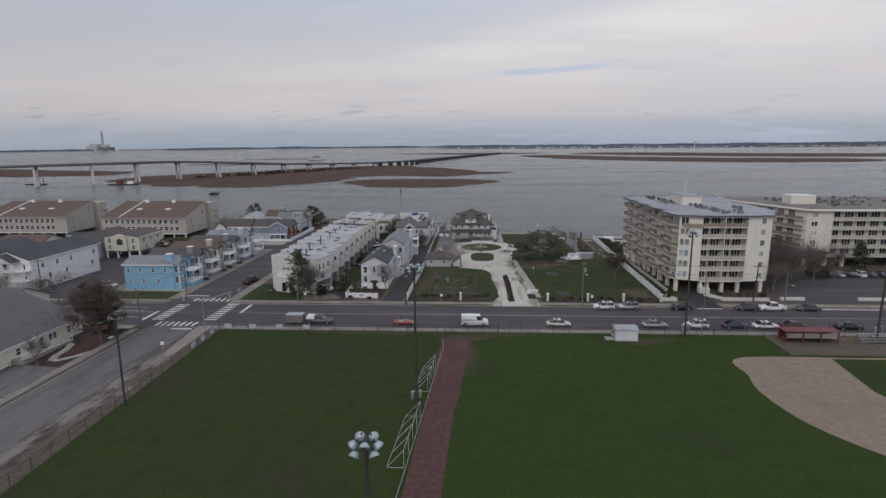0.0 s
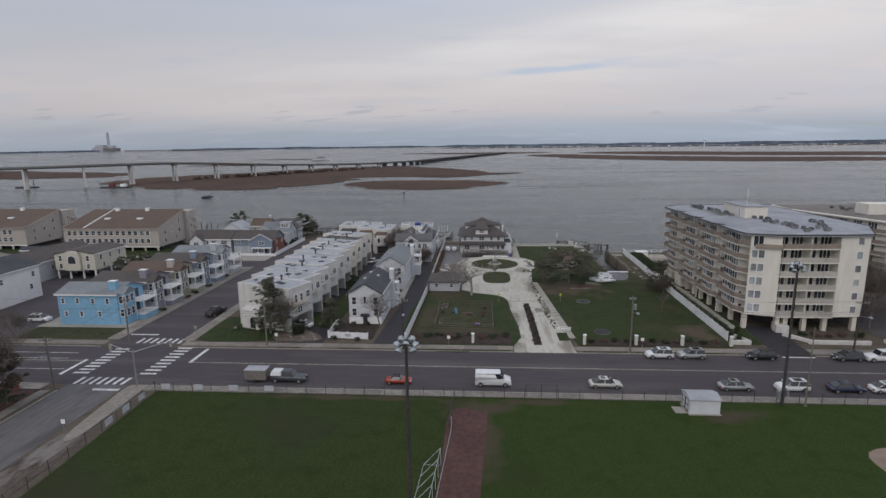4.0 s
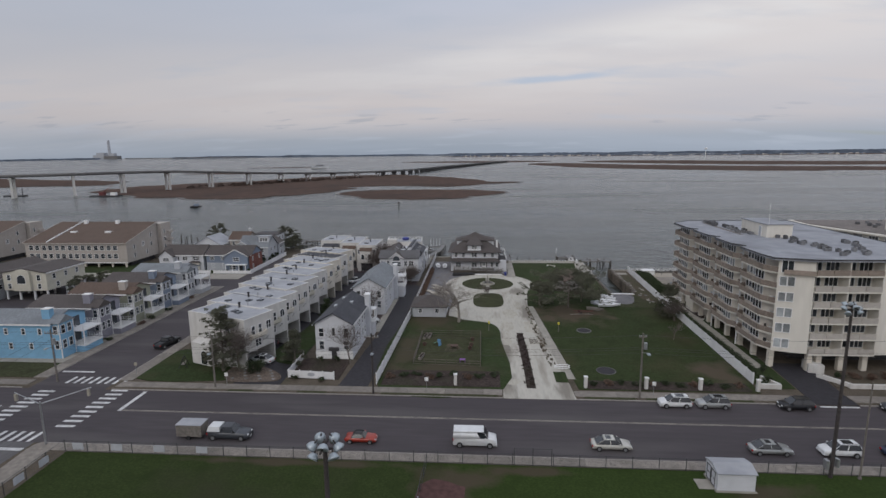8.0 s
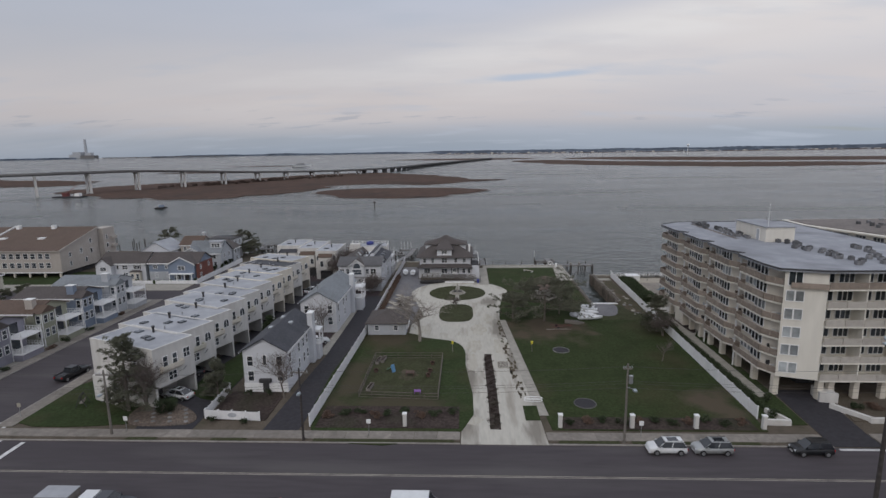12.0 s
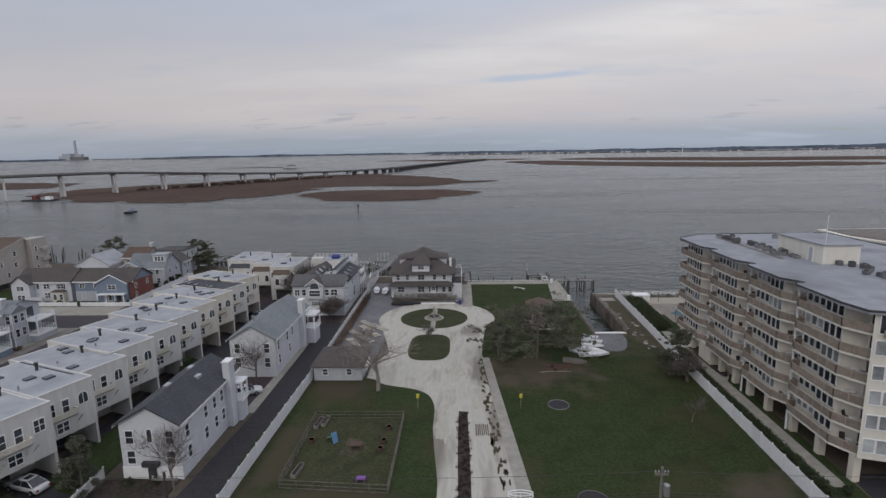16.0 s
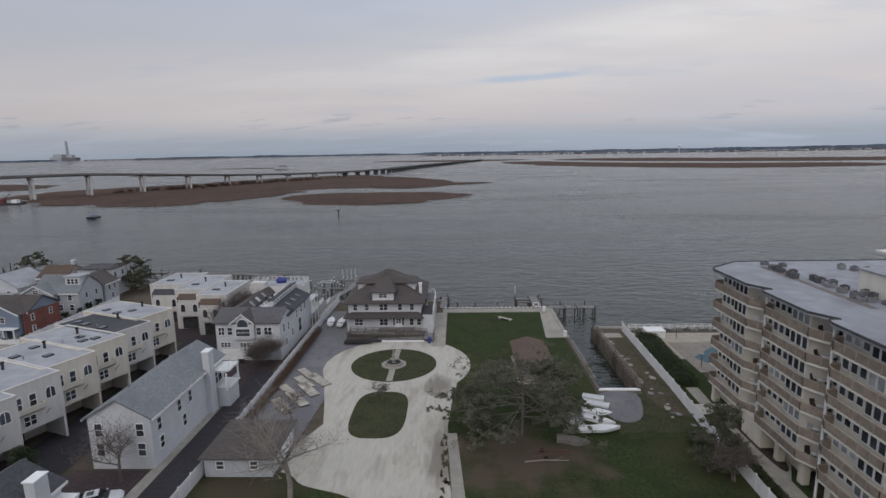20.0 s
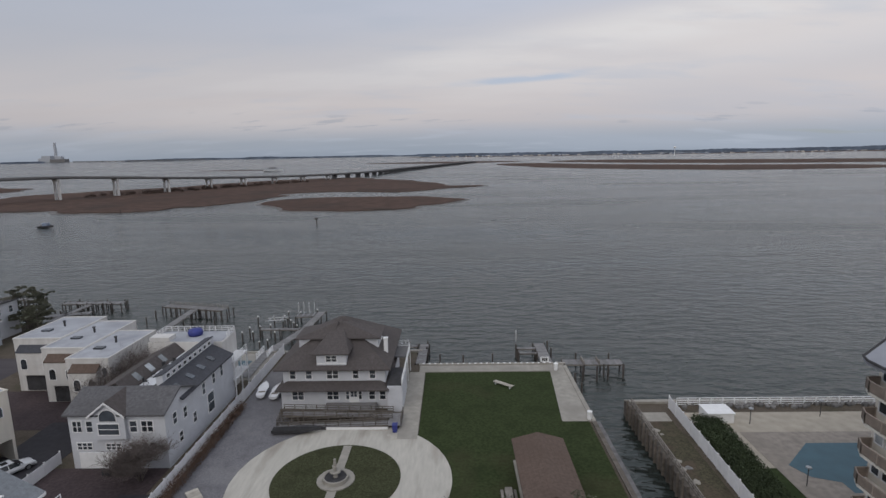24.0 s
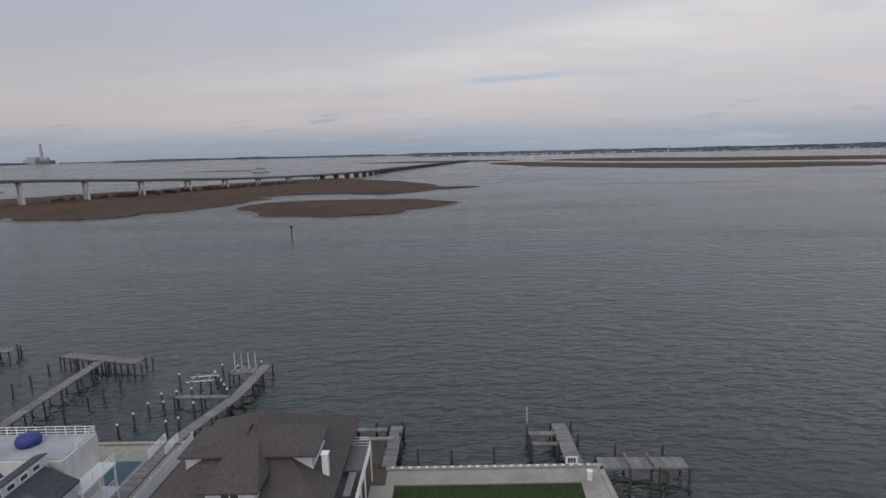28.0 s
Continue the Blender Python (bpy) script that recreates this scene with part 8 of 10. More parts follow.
wl = thing("planter_wall", "low reddish brick wall with a pale cap at the corner", "wall", (0, 0, 0.07))
part("wall", B(-77.0, 58.2, 0, -70.2, 58.8, 1.0), "brick", wl)
part("cap", B(-77.1, 58.1, 1.0, -70.1, 58.9, 1.12), "concrete", wl)


# ---- shore: bulkheads, docks, boats ----
def piles(parent, spots, top=1.0, r=0.15, cap=True, name="piling"):
    me = cached(("pile", top, r), lambda: mesh_of("piling", lathe(bmesh.new(), [(r * 1.05, -5.0), (r, top - 0.15), (r * 0.8, top)], 8), "pile"))
    cm = cached(("pcap", top, r), lambda: mesh_of("pile_cap", lathe(bmesh.new(), [(r * 1.15, top - 0.08), (r * 1.1, top + 0.05), (0.03, top + 0.22)], 8), "trim"))
    for x, y in spots:
        p = part(name, me, None, parent, at=pose(x, y, 0, 0, 0, (x * 37 + y * 11) % 90))
        if cap:
            part("pile_cap", cm, None, p)


def deck(parent, a, b, width, z, board=0.4, name="plank"):
    """Cross planks on two stringers from a to b."""
    a, b = Vector((*a, 0)), Vector((*b, 0))
    d = b - a
    n = max(1, int(d.length / board))
    turn = math.degrees(math.atan2(d.y, d.x))
    me = cached(("plank", width, board), lambda: mesh_of("plank", B(0, -width / 2, -0.06, board - 0.025, width / 2, 0.0), "decking"))
    for i in range(n):
        p = a.lerp(b, i / n)
        part(name, me, None, parent, at=pose(p.x, p.y, z, 0, 0, turn))
    side = Vector((-d.y, d.x, 0)).normalized()
    for s in (-1, 1):
        o = side * s * (width / 2 - 0.12)
        part("stringer", tube(bmesh.new(), (*(a + o).xy, z - 0.2), (*(b + o).xy, z - 0.2), 0.12, n=4), "wood", parent)


def dock(label, runs, pile_spots, z=0.2, caps=False, top=1.0):
    t = thing("dock", label, "dock")
    for a, b, w in runs:
        deck(t, a, b, w, z)
        A, Bv = Vector(a), Vector(b)
        n = max(1, round((Bv - A).length / 4))
        sd = Vector((-(Bv - A).y, (Bv - A).x)).normalized() * (w / 2 + 0.12)
        piles(t, [tuple(A.lerp(Bv, i / n) + s * sd) for i in range(n + 1) for s in (-1, 1)], z + 0.12, 0.13, False)
    piles(t, pile_spots, top, 0.15, caps)
    return t


rng = random.Random(11)
d1 = dock("long timber dock ending in a wide platform", [((-41.2, 187.6), (-42.7, 215.6), 1.7), ((-51.4, 219.4), (-35.2, 215.4), 2.4)], [(-34.2, 214.0), (-34.0, 217.2)], 0.35, False, 0.3)
r = railing(bmesh.new(), (-51.0, 220.5), (-34.9, 216.5), 0.35, 0.7, 1.5, 0.05, 2)
part("railing", r, "wood", d1)
for k in range(12):
    part("bench_post", B(-0.1, -0.1, -2.6, 0.1, 0.1, 0.3), "pile", d1, at=pose(-50.9 + 1.38 * k, 218.0 - 0.342 * k, 0, 0, 0, -14))
part("fascia", solid(bmesh.new(), [[(x, y, 0.05), (x, y + 0.07, 0.05), (x, y + 0.07, 0.32), (x, y, 0.32)] for x, y in ((-51.6, 218.1), (-35.5, 214.1))]), "oldwood", d1, "dark edge beam of the platform")
d2 = dock("weathered timber pier with boat lifts and white-capped piles", [((-15.6, 187.4), (-12.2, 201.0), 1.8), ((-12.2, 201.0), (-11.6, 213.4), 1.7), ((-21.6, 201.2), (-13.2, 201.0), 0.9), ((-16.8, 210.4), (-12.6, 211.0), 2.2)],
          [(-25.4 + 0.35 * k, 192.6 + 3.2 * k) for k in range(4)] + [(-25.3, 209.7), (-17.9, 199.0), (-17.8, 194.3), (-19.1, 193.4)] + [(-14.6 - 1.2 * k, 203.5 + 1.7 * k) for k in range(5)] + [(-20.5, 204), (-18.6, 206.5), (-21, 208), (-16.5, 213), (-13, 214.6), (-19.5, 213.5), (-22.4, 203), (-22.6, 199.4)], 0.1, True, 0.15)
lift = thing("boat_lift", "grey steel boat lift with tall guide poles", "boat lift", (-14.6, 210.8, 0))
for x in (-1.8, -0.6, 0.6, 1.8):
    part("guide_pole", tube(bmesh.new(), (x, 0.6, -0.5), (x, 0.6, 3.0), 0.05, n=6), "trim", lift)
    part("bunk", tube(bmesh.new(), (x, -1.5, 0.3), (x, 1.6, 0.3), 0.09, n=5), "steel", lift)
lift2 = thing("boat_lift", "low grey boat lift beside the pier", "boat lift", (-19.8, 206.6, 0))
for y in (-1.0, 1.0):
    part("beam", tube(bmesh.new(), (-2.4, y, 0.4), (2.0, y + 0.6, 0.5), 0.12, n=5), "steel", lift2)
for x in (-1.5, 1.0):
    part("bunk", tube(bmesh.new(), (x, -1.8, 0.55), (x, 2.0, 0.6), 0.09, n=5), "steel", lift2)
# gangway with white rails beside the old house
gy = thing("gangway", "white-railed timber gangway along the boundary", "gangway", (0, 0, 0))
deck(gy, (-15.2, 176), (-15.4, 187.4), 1.6, 0.35)
part("railing", railing(railing(bmesh.new(), (-16.1, 183.6), (-16.2, 188), 0.35, 1.0, 1.6, 0.05, 3), (-14.5, 184.6), (-14.6, 188), 0.35, 1.0, 1.6, 0.05, 3), "trim", gy)
dk = dock("small timber dock and lift behind the old house", [((13.2, 181.4), (13.4, 190.8), 1.6), ((0.4, 190.2), (12.2, 190.0), 0.9)], [(10.6, 191.0), (14.0, 191.2), (14.0, 188.2), (7.0, 190.6), (2.2, 190.6)], 0.2, False, 0.7)
dr = dock("short timber dock with a side lift and platform", [((34.9, 181.0), (34.9, 190.6), 1.9), ((30.6, 188.2), (33.9, 188.2), 0.9), ((30.6, 185.8), (33.9, 185.8), 0.5), ((37.6, 181.4), (47.6, 181.2), 2.2)],
          [(30.5, 189.2), (30.5, 184.9), (36.5, 190.4), (36.6, 187.0), (40.3, 178.4), (42.6, 178.2), (44.6, 178.8), (47.2, 179.2), (40.5, 184.4), (46.2, 184.2), (25.8, 184.4), (20.6, 183.8), (16.5, 184.2), (38.4, 175.6), (38.6, 172.0)], 0.25, False, 0.75)
part("flag_pole", tube(bmesh.new(), (30.5, 189.2, 1.2), (30.5, 189.2, 3.4), 0.05, n=6), "trim", dr)
for x in (40.8, 43.4):
    part("shore_brace", B(x, 180.0, 0.25, x + 0.12, 182.4, 0.9), "wood", dr)
dw = dock("old broken dock far along the shore", [((-71.5, 206), (-71.5, 221), 1.4), ((-79, 222.8), (-64, 222.6), 2.0), ((-84, 208.2), (-77, 211), 1.4), ((-77.5, 211), (-66.5, 214), 2.2), ((-94, 227.2), (-88, 227.2), 2.0)], [(-79.5 + 1.1 * k, 222.8 + rng.uniform(-1.8, 3.2)) for k in range(15)] + [(-77 + 1.3 * k, 212 + rng.uniform(-1.5, 3)) for k in range(8)] + [(-94 + 1.5 * k, 228 + rng.uniform(-1, 1)) for k in range(5)], 0.3, False, 0.6)
mp = thing("mooring_piles", "row of tall dark mooring piles in the basin", "pile")
tall = [(-158 + k * 1.3 + rng.uniform(-0.8, 0.8), 216 + rng.uniform(0, 26)) for k in range(30)]
piles(mp, tall, 1.3, 0.17, False)
piles(mp, [(-52.0, 203.4), (-51.6, 206.8), (-51.1, 210.1), (-51.8, 215.2), (-34.9, 204.3), (-35.4, 201.4), (-34.5, 208.1), (-36.5, 197.6), (-53.0, 199.6)], 0.3, 0.15, False)

# bulkheads
bk = thing("bulkhead", "timber and concrete bulkhead with a pale cap", "bulkhead", kind="structure")
part("cap", B(13.0, 180.7, 0.0, 37.9, 181.25, 0.3), "concrete", bk)
part("cap", B(37.3, 138.6, 0.0, 37.9, 161.0, 0.22), "oldwood", bk, "dark timber cap of the slip")
part("cap", B(37.3, 161.0, 0.0, 37.9, 180.7, 0.25), "concrete", bk)
part("cap", B(43.4, 138.6, 0.0, 44.0, 166.6, 0.4), "oldwood", bk)
part("cap", B(-54, 187.3, 0.0, 13.2, 187.9, 0.3), "concrete", bk)
part("cap", B(43.4, 166.2, 0.0, 120, 166.9, 0.35), "concrete", bk)
part("cap", B(37.6, 138.2, 0.0, 43.7, 138.9, 0.16), "trim", bk)
bs_me = cached(("sheet",), lambda: mesh_of("sheet_pile", B(-0.4, -0.1, -3.5, 0.4, 0.1, 0.0), "oldwood"))
for k in range(28):
    part("sheet_pile", bs_me, None, bk, at=pose(13.4 + 0.88 * k, 181.12, 0))
for k in range(48):
    part("sheet_pile", bs_me, None, bk, at=pose(37.72, 139.4 + 0.87 * k, 0, 0, 0, 90))
for k in range(32):
    part("sheet_pile", bs_me, None, bk, at=pose(43.5, 139.4 + 0.87 * k, 0, 0, 0, 90))
lamp_me = cached(("blk",), lambda: mesh_of("cap_block", B(-0.18, -0.1, 0.3, 0.18, 0.1, 0.42), "trim"))
for k in range(24):
    part("cap_block", lamp_me, None, bk, at=pose(13.8 + k * 0.98, 180.95, 0))
sr = thing("slip_railing", "weathered timber railing above the boat slip", "railing", (0, 0, 0))
for k in range(6):
    part("rail_section", railing(bmesh.new(), (44.1, 139.5 + 4.4 * k), (44.1, 143.8 + 4.4 * k), 0.1, 1.0, 1.1, 0.06, 3), "wood", sr)
for k in range(20):
    part("rail_post", B(43.15, 140.2 + 1.3 * k, -3.0, 43.39, 140.42 + 1.3 * k, 1.0 + 0.12 * (k % 3)), "oldwood", sr)
rp = single("boat_ramp", solid(bmesh.new(), [[(37.9, 138.6, -2.9), (43.3, 138.6, -2.9), (43.3, 138.6, -1.0), (37.9, 138.6, -1.0)], [(37.9, 146, -3.9), (43.3, 146, -3.9), (43.3, 146, -2.6), (37.9, 146, -2.6)]]), "wood", "weathered boat ramp sloping into the slip", "ramp")
fd = thing("floating_dock", "narrow grey floating dock in the slip", "dock", (0, 0, 0))
deck(fd, (38.7, 146), (38.7, 164), 1.1, -1.4)
wr = thing("beach_railing", "white post-and-rail fence along the bulkhead", "railing", (0, 0, 0))
for k in range(9):
    part("rail_section", railing(bmesh.new(), (50.4 + 6.5 * k, 165.7), (56.9 + 6.5 * k, 165.7), 0.13, 1.0, 1.6, 0.06, 3), "trim", wr)
rocks = random.Random(3)
for k in range(60):
    if k % 4 == 0:
        rk = thing("riprap", "row of grey riprap stones below the bulkhead", "stones", (51 + k * 0.95, 167.3, -1.6)) if k == 0 else rk
    bm = bmesh.new()
    bmesh.ops.create_icosphere(bm, subdivisions=1, radius=rocks.uniform(0.5, 0.85))
    for v in bm.verts:
        v.co *= rocks.uniform(0.75, 1.2)
    part("stone", bm, "stone", rk, at=pose(k * 0.95, rocks.uniform(0, 1.0), rocks.uniform(-0.2, 0.9)))
for k in range(70):
    bm = bmesh.new()
    bmesh.ops.create_icosphere(bm, subdivisions=1, radius=rocks.uniform(0.28, 0.55))
    for v in bm.verts:
        v.co *= rocks.uniform(0.75, 1.2)
    part("stone", bm, "stone", rk, at=pose(0.2 + k * 0.72, -2.0 - rocks.uniform(-0.7, 0.7), 1.72))
bx = thing("dock_locker", "white storage locker on the terrace", "locker", (54.0, 161.6, 0.13))
part("box", B(-1.7, -1.3, 0, 1.7, 1.3, 1.3), "trim", bx)
part("lid", B(-1.8, -1.4, 1.3, 1.8, 1.4, 1.42), "trim", bx)
for x, y in ((35.8, 178.4), (37.2, 161.8)):
    tb = thing("trash_can", "white cylindrical bin on the walk", "bin", (x, y, 0.14))
    part("body", lathe(bmesh.new(), [(0.3, 0), (0.34, 1.0)], 12), "trim", tb)
    part("lid", lathe(bmesh.new(), [(0.36, 1.0), (0.36, 1.08), (0.1, 1.2)], 12), "trim", tb)
sgn = thing("dock_sign", "white square board with dark bars facing the water", "sign", (34.4, 180.9, 0.3))
part("board", B(-0.7, -0.04, 0.2, 0.7, 0.04, 1.1), "trim", sgn)
for k in range(3):
    part("text_bar", B(-0.45 + 0.32 * k, -0.06, 0.35, -0.2 + 0.32 * k, -0.04, 0.95), "dark", sgn)


def hull(L, wd, dp, n=9):
    """A small boat's hull, bow to +x."""
    rings = []
    for i in range(n):
        t = i / (n - 1)
        w = wd / 2 * (0.82 if t < 0.5 else 1.0) * (1 - max(0, (t - 0.45) / 0.55) ** 2.2) + 0.02
        w = min(w, wd / 2 * (0.8 + 0.35 * t)) if t < 0.5 else w
        x, rise = -L / 2 + L * t, 0.12 * dp * t * t * 3
        rings.append([(x, -w, dp + rise), (x, -w * 0.86, dp * 0.35 + rise), (x, 0, 0.02 + rise * 1.5), (x, w * 0.86, dp * 0.35 + rise), (x, w, dp + rise), (x, w * 0.8, dp * 0.86 + rise), (x, 0, dp * 0.8 + rise), (x, -w * 0.8, dp * 0.86 + rise)])
    bm = solid(bmesh.new(), rings)
    bmesh.ops.recalc_face_normals(bm, faces=bm.faces)
    return bm


def boat(label, x, y, z, turn, L, wd, dp, tone="hull", console=True, roll=0.0, group=""):
    t = thing("boat", label, "boat", (x, y, z), turn, group)
    if roll:
        t.rotation_euler = (radians(roll), 0, radians(turn))
    part("hull", hull(L, wd, dp), tone, t, smooth=False)
    if console:
        part("console", B(-0.3, -0.4, dp * 0.8, 0.5, 0.4, dp + 0.7), "trim", t)
        part("windscreen", B(0.5, -0.4, dp + 0.5, 0.56, 0.4, dp + 1.1), "carglass", t)
        part("outboard", B(-L / 2 - 0.4, -0.25, dp * 0.5, -L / 2, 0.25, dp + 0.45), "dark", t)
    part("seat", B(-L * 0.28, -wd * 0.3, dp * 0.82, -L * 0.2, wd * 0.3, dp * 0.98), "wood", t)
    return t


boat("white open dinghy lying on the grass by the slip", 34.5, 126.2, 0.12, 2, 5.2, 1.6, 0.62, console=False, group="dinghies on the lawn")
for x, y, tn, L in ((35.1, 129.2, -24, 4.4), (35.5, 131.4, -9, 4.0)):
    boat("white dinghy stored upside down on the grass", x, y, 0.72, tn, L, 1.5, 0.6, console=False, roll=180, group="dinghies on the lawn")
for x, y, tn, L in ((35.9, 133.6, -24, 3.6), (36.0, 135.6, -20, 3.0)):
    fl = thing("float", "white boxy swimming float on the grass", "float", (x, y, 0.1), tn, "floats on the lawn")
    part("body", solid(bmesh.new(), [[(-L / 2 + q, -0.6 + q, z), (L / 2 - q, -0.6 + q, z), (L / 2 - q, 0.6 - q, z), (-L / 2 + q, 0.6 - q, z)] for z, q in ((0.0, 0.06), (0.1, 0.0), (0.34, 0.0), (0.42, 0.08))]), "hull", fl)
    for q in (-0.35, 0.0, 0.35):
        part("batten", B(-L / 2 + 0.2, q - 0.04, 0.425, L / 2 - 0.2, q + 0.04, 0.45), "palegrey", fl)
boat("grey covered rowing boat on the grass", 30.7, 123.9, 0.8, -12, 4.0, 1.8, 0.62, "polegrey", False, roll=180, group="dinghies on the lawn")
tp = thing("covered_heap", "crumpled grey tarpaulin over gear beside the dinghies", "tarpaulin", (32.0, 129.2, 0.09), 20)
bm = bmesh.new()
bmesh.ops.create_icosphere(bm, subdivisions=3, radius=1.0)
for v in bm.verts:
    k = 1 + 0.35 * noise.noise(v.co * 1.7) + 0.12 * noise.noise(v.co * 5)
    v.co = Vector((v.co.x * 1.1 * k, v.co.y * 1.5 * k, max(0.0, v.co.z * 0.8 * k)))
part("cover", bm, "palegrey", tp)
trl = thing("boat_trailer", "rusty empty boat trailer on the lawn", "trailer", (27.4, 120.9, 0.1), 6)
for s in (-0.7, 0.7):
    part("rail", tube(bmesh.new(), (-2.2, s, 0.45), (2.2, s * 0.3, 0.45), 0.05, n=5), "redsteel", trl)
    part("wheel", lathe(bmesh.new(), [(0.2, -0.08), (0.27, -0.05), (0.27, 0.05), (0.2, 0.08)], 10), "tyre", trl, at=pose(-0.8, s * 1.2, 0.26, 90, 0, 0))
boat("white motor boat on its trailer beside the old house", -10.2, 170.6, 0.3, 98, 4.6, 1.6, 0.6, console=False, group="boats beside the old house")
boat("white motor boat under a grey cover", -7.9, 170.0, 0.3, 92, 4.4, 1.6, 0.6, console=False, group="boats beside the old house")
boat("white boat moored at the little dock", 16.0, 183.0, WATER - 0.1, 10, 3.4, 1.5, 0.6, console=False)
for i, (x, y, tn, L, w) in enumerate(((-8.6, 133.6, 128, 5.6, 1.5), (-7.2, 135.8, 130, 6.0, 1.4), (-9.0, 138.2, 132, 5.4, 1.3), (-6.4, 139.0, 128, 5.8, 1.5), (-7.8, 141.6, 130, 5.2, 1.4), (-5.6, 142.4, 132, 5.6, 1.5), (-8.2, 144.8, 130, 4.6, 1.3))):
    ds_ = thing("dock_section", "pale weathered dock section stored on the yard", "dock section", (x, y, 0.06), tn, "stored dock sections")
    me = cached(("dsp", w), lambda: mesh_of("plank", B(0, -w / 2, 0.16, 0.42, w / 2, 0.22), "paleboard"))
    for k in range(int(L / 0.45)):
        part("plank", me, None, ds_, at=pose(-L / 2 + 0.45 * k, 0, 0))
    for sd in (-1, 1):
        part("stringer", B(-L / 2, sd * w / 2 - 0.06 if sd > 0 else -w / 2, 0, L / 2, sd * w / 2 if sd > 0 else -w / 2 + 0.06, 0.16), "wood", ds_)
for i, (x, y, L) in enumerate(((-213, 391, 9.0),)):
    b_ = boat("dark work boat under way on the bay", x, y, WATER - 0.2, 0, L, 3.0, 1.4, "dark", False)
    part("cabin", B(-1.5, -1.0, 1.2, 1.8, 1.0, 3.0), "slateblue", b_)
for x, y in ((-56, 384), ):
    mk = thing("channel_marker", "dark timber channel marker standing in the bay", "marker", (x, y, WATER))
    part("pile", tube(bmesh.new(), (0, 0, -2), (0, 0, 4.2), 0.35, 0.28, 8), "pile", mk)
    part("board", B(-0.8, -0.1, 3.3, 0.8, 0.1, 4.4), "pile", mk)
mk = thing("channel_marker", "thin dark channel marker near the marsh", "marker", (-214, 462, WATER))
part("pile", tube(bmesh.new(), (0, 0, -2), (0, 0, 3.6), 0.25, 0.2, 8), "pile", mk)


# ---- the bay beyond: marsh, bridge, far shore ----
def marsh(name, pts, rough, seed, label, top=0.55, steps=7):
    """A low island: a mud skirt at the waterline and the reed flat above it."""
    out = rounded(pts, steps, rough, seed)
    t = thing(name, label, "marsh", kind="structure")
    bm = prism(bmesh.new(), out, WATER - 0.6, WATER + top)
    for v in bm.verts:
        v.co.z += far_rise(v.co.x, v.co.y)
    part("reed_flat", bm, "marsh", t)
    if max(y for x, y in pts) < 1100:
        c = sum((Vector(p) for p in out), Vector((0, 0))) / len(out)
        rim = []
        for i, p in enumerate(out):
            d = Vector(p) - c
            rim.append(tuple(Vector(p) + d.normalized() * (3.5 + 4.0 * noise.noise(Vector((p[0] * 0.02, p[1] * 0.02, seed + 3))))))
        part("mud_rim", prism(bmesh.new(), rim, WATER - 0.7, WATER + 0.12), "mud", t, "wet grey mud at the waterline")
    return t


marsh("ground_marsh_main", [(-330, 500), (-260, 482), (-215, 472), (-190, 512), (-160, 560), (-150, 600), (-150, 640), (-90, 648), (-30, 650), (20, 690), (40, 725), (10, 775), (-60, 900), (-160, 1010), (-270, 960), (-350, 800), (-440, 690), (-440, 600), (-390, 545)], 22, 1.0, "brown winter salt marsh island")
marsh("ground_marsh_small", [(-140, 540), (-118, 492), (-92, 464), (-40, 461), (-6, 480), (24, 544), (-22, 578), (-90, 580), (-122, 572)], 12, 5.0, "small brown salt marsh island")
marsh("ground_marsh_west", [(-1100, 700), (-700, 690), (-560, 700), (-520, 740), (-640, 850), (-1100, 1000)], 30, 2.0, "brown marsh on the western side of the bay")
marsh("ground_marsh_bar", [(-640, 1150), (-470, 1130), (-420, 1160), (-520, 1190), (-660, 1185)], 12, 9.0, "thin marsh bar in the bay")
marsh("ground_marsh_bar_far", [(-760, 1700), (-560, 1650), (-500, 1690), (-620, 1740)], 18, 12.0, "thin marsh bar far out in the bay")
marsh("ground_marsh_east", [(170, 1960), (230, 1560), (330, 1330), (447, 1190), (562, 1085), (700, 1078), (800, 1095), (900, 1180), (900, 1330), (700, 1450), (480, 1700), (330, 2050)], 30, 3.0, "long low brown marsh across the bay")
marsh("ground_marsh_east_far", [(420, 2300), (640, 1800), (900, 1560), (1300, 1450), (1700, 1500), (1500, 1750), (1100, 2050), (700, 2450)], 40, 6.0, "farther low marsh across the bay")
marsh("ground_marsh_middle", [(-380, 2500), (0, 2300), (260, 2350), (300, 2500), (0, 2620)], 40, 8.0, "low marsh far beyond the bridge")

# the far shore: a wooded ridge with pale houses along the water
rngf = random.Random(21)


def far_wood(name, pts, height, seed, label):
    """A far belt of trees with an uneven top, following plan points."""
    bm = bmesh.new()
    row_lo, row_hi, back = [], [], []
    total = []
    for a, b in zip(pts, pts[1:]):
        a, b = Vector(a), Vector(b)
        n = max(2, int((b - a).length / 12))
        total += [a.lerp(b, i / n) for i in range(n)]
    for p in total:
        h = height * (0.75 + 0.35 * noise.noise(Vector((p.x * 0.004, p.y * 0.004, seed))) + 0.18 * noise.noise(Vector((p.x * 0.05, p.y * 0.05, seed))))
        up = far_rise(p.x, p.y)
        row_lo.append(bm.verts.new((p.x, p.y, WATER + up - 0.5)))
        row_hi.append(bm.verts.new((p.x, p.y + 8, WATER + up + h)))
        back.append(bm.verts.new((p.x * 1.04, p.y * 1.04, WATER + up + h * 0.95)))
    for i in range(len(total) - 1):
        bm.faces.new((row_lo[i], row_lo[i + 1], row_hi[i + 1], row_hi[i]))
        bm.faces.new((row_hi[i], row_hi[i + 1], back[i + 1], back[i]))
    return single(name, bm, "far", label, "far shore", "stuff")


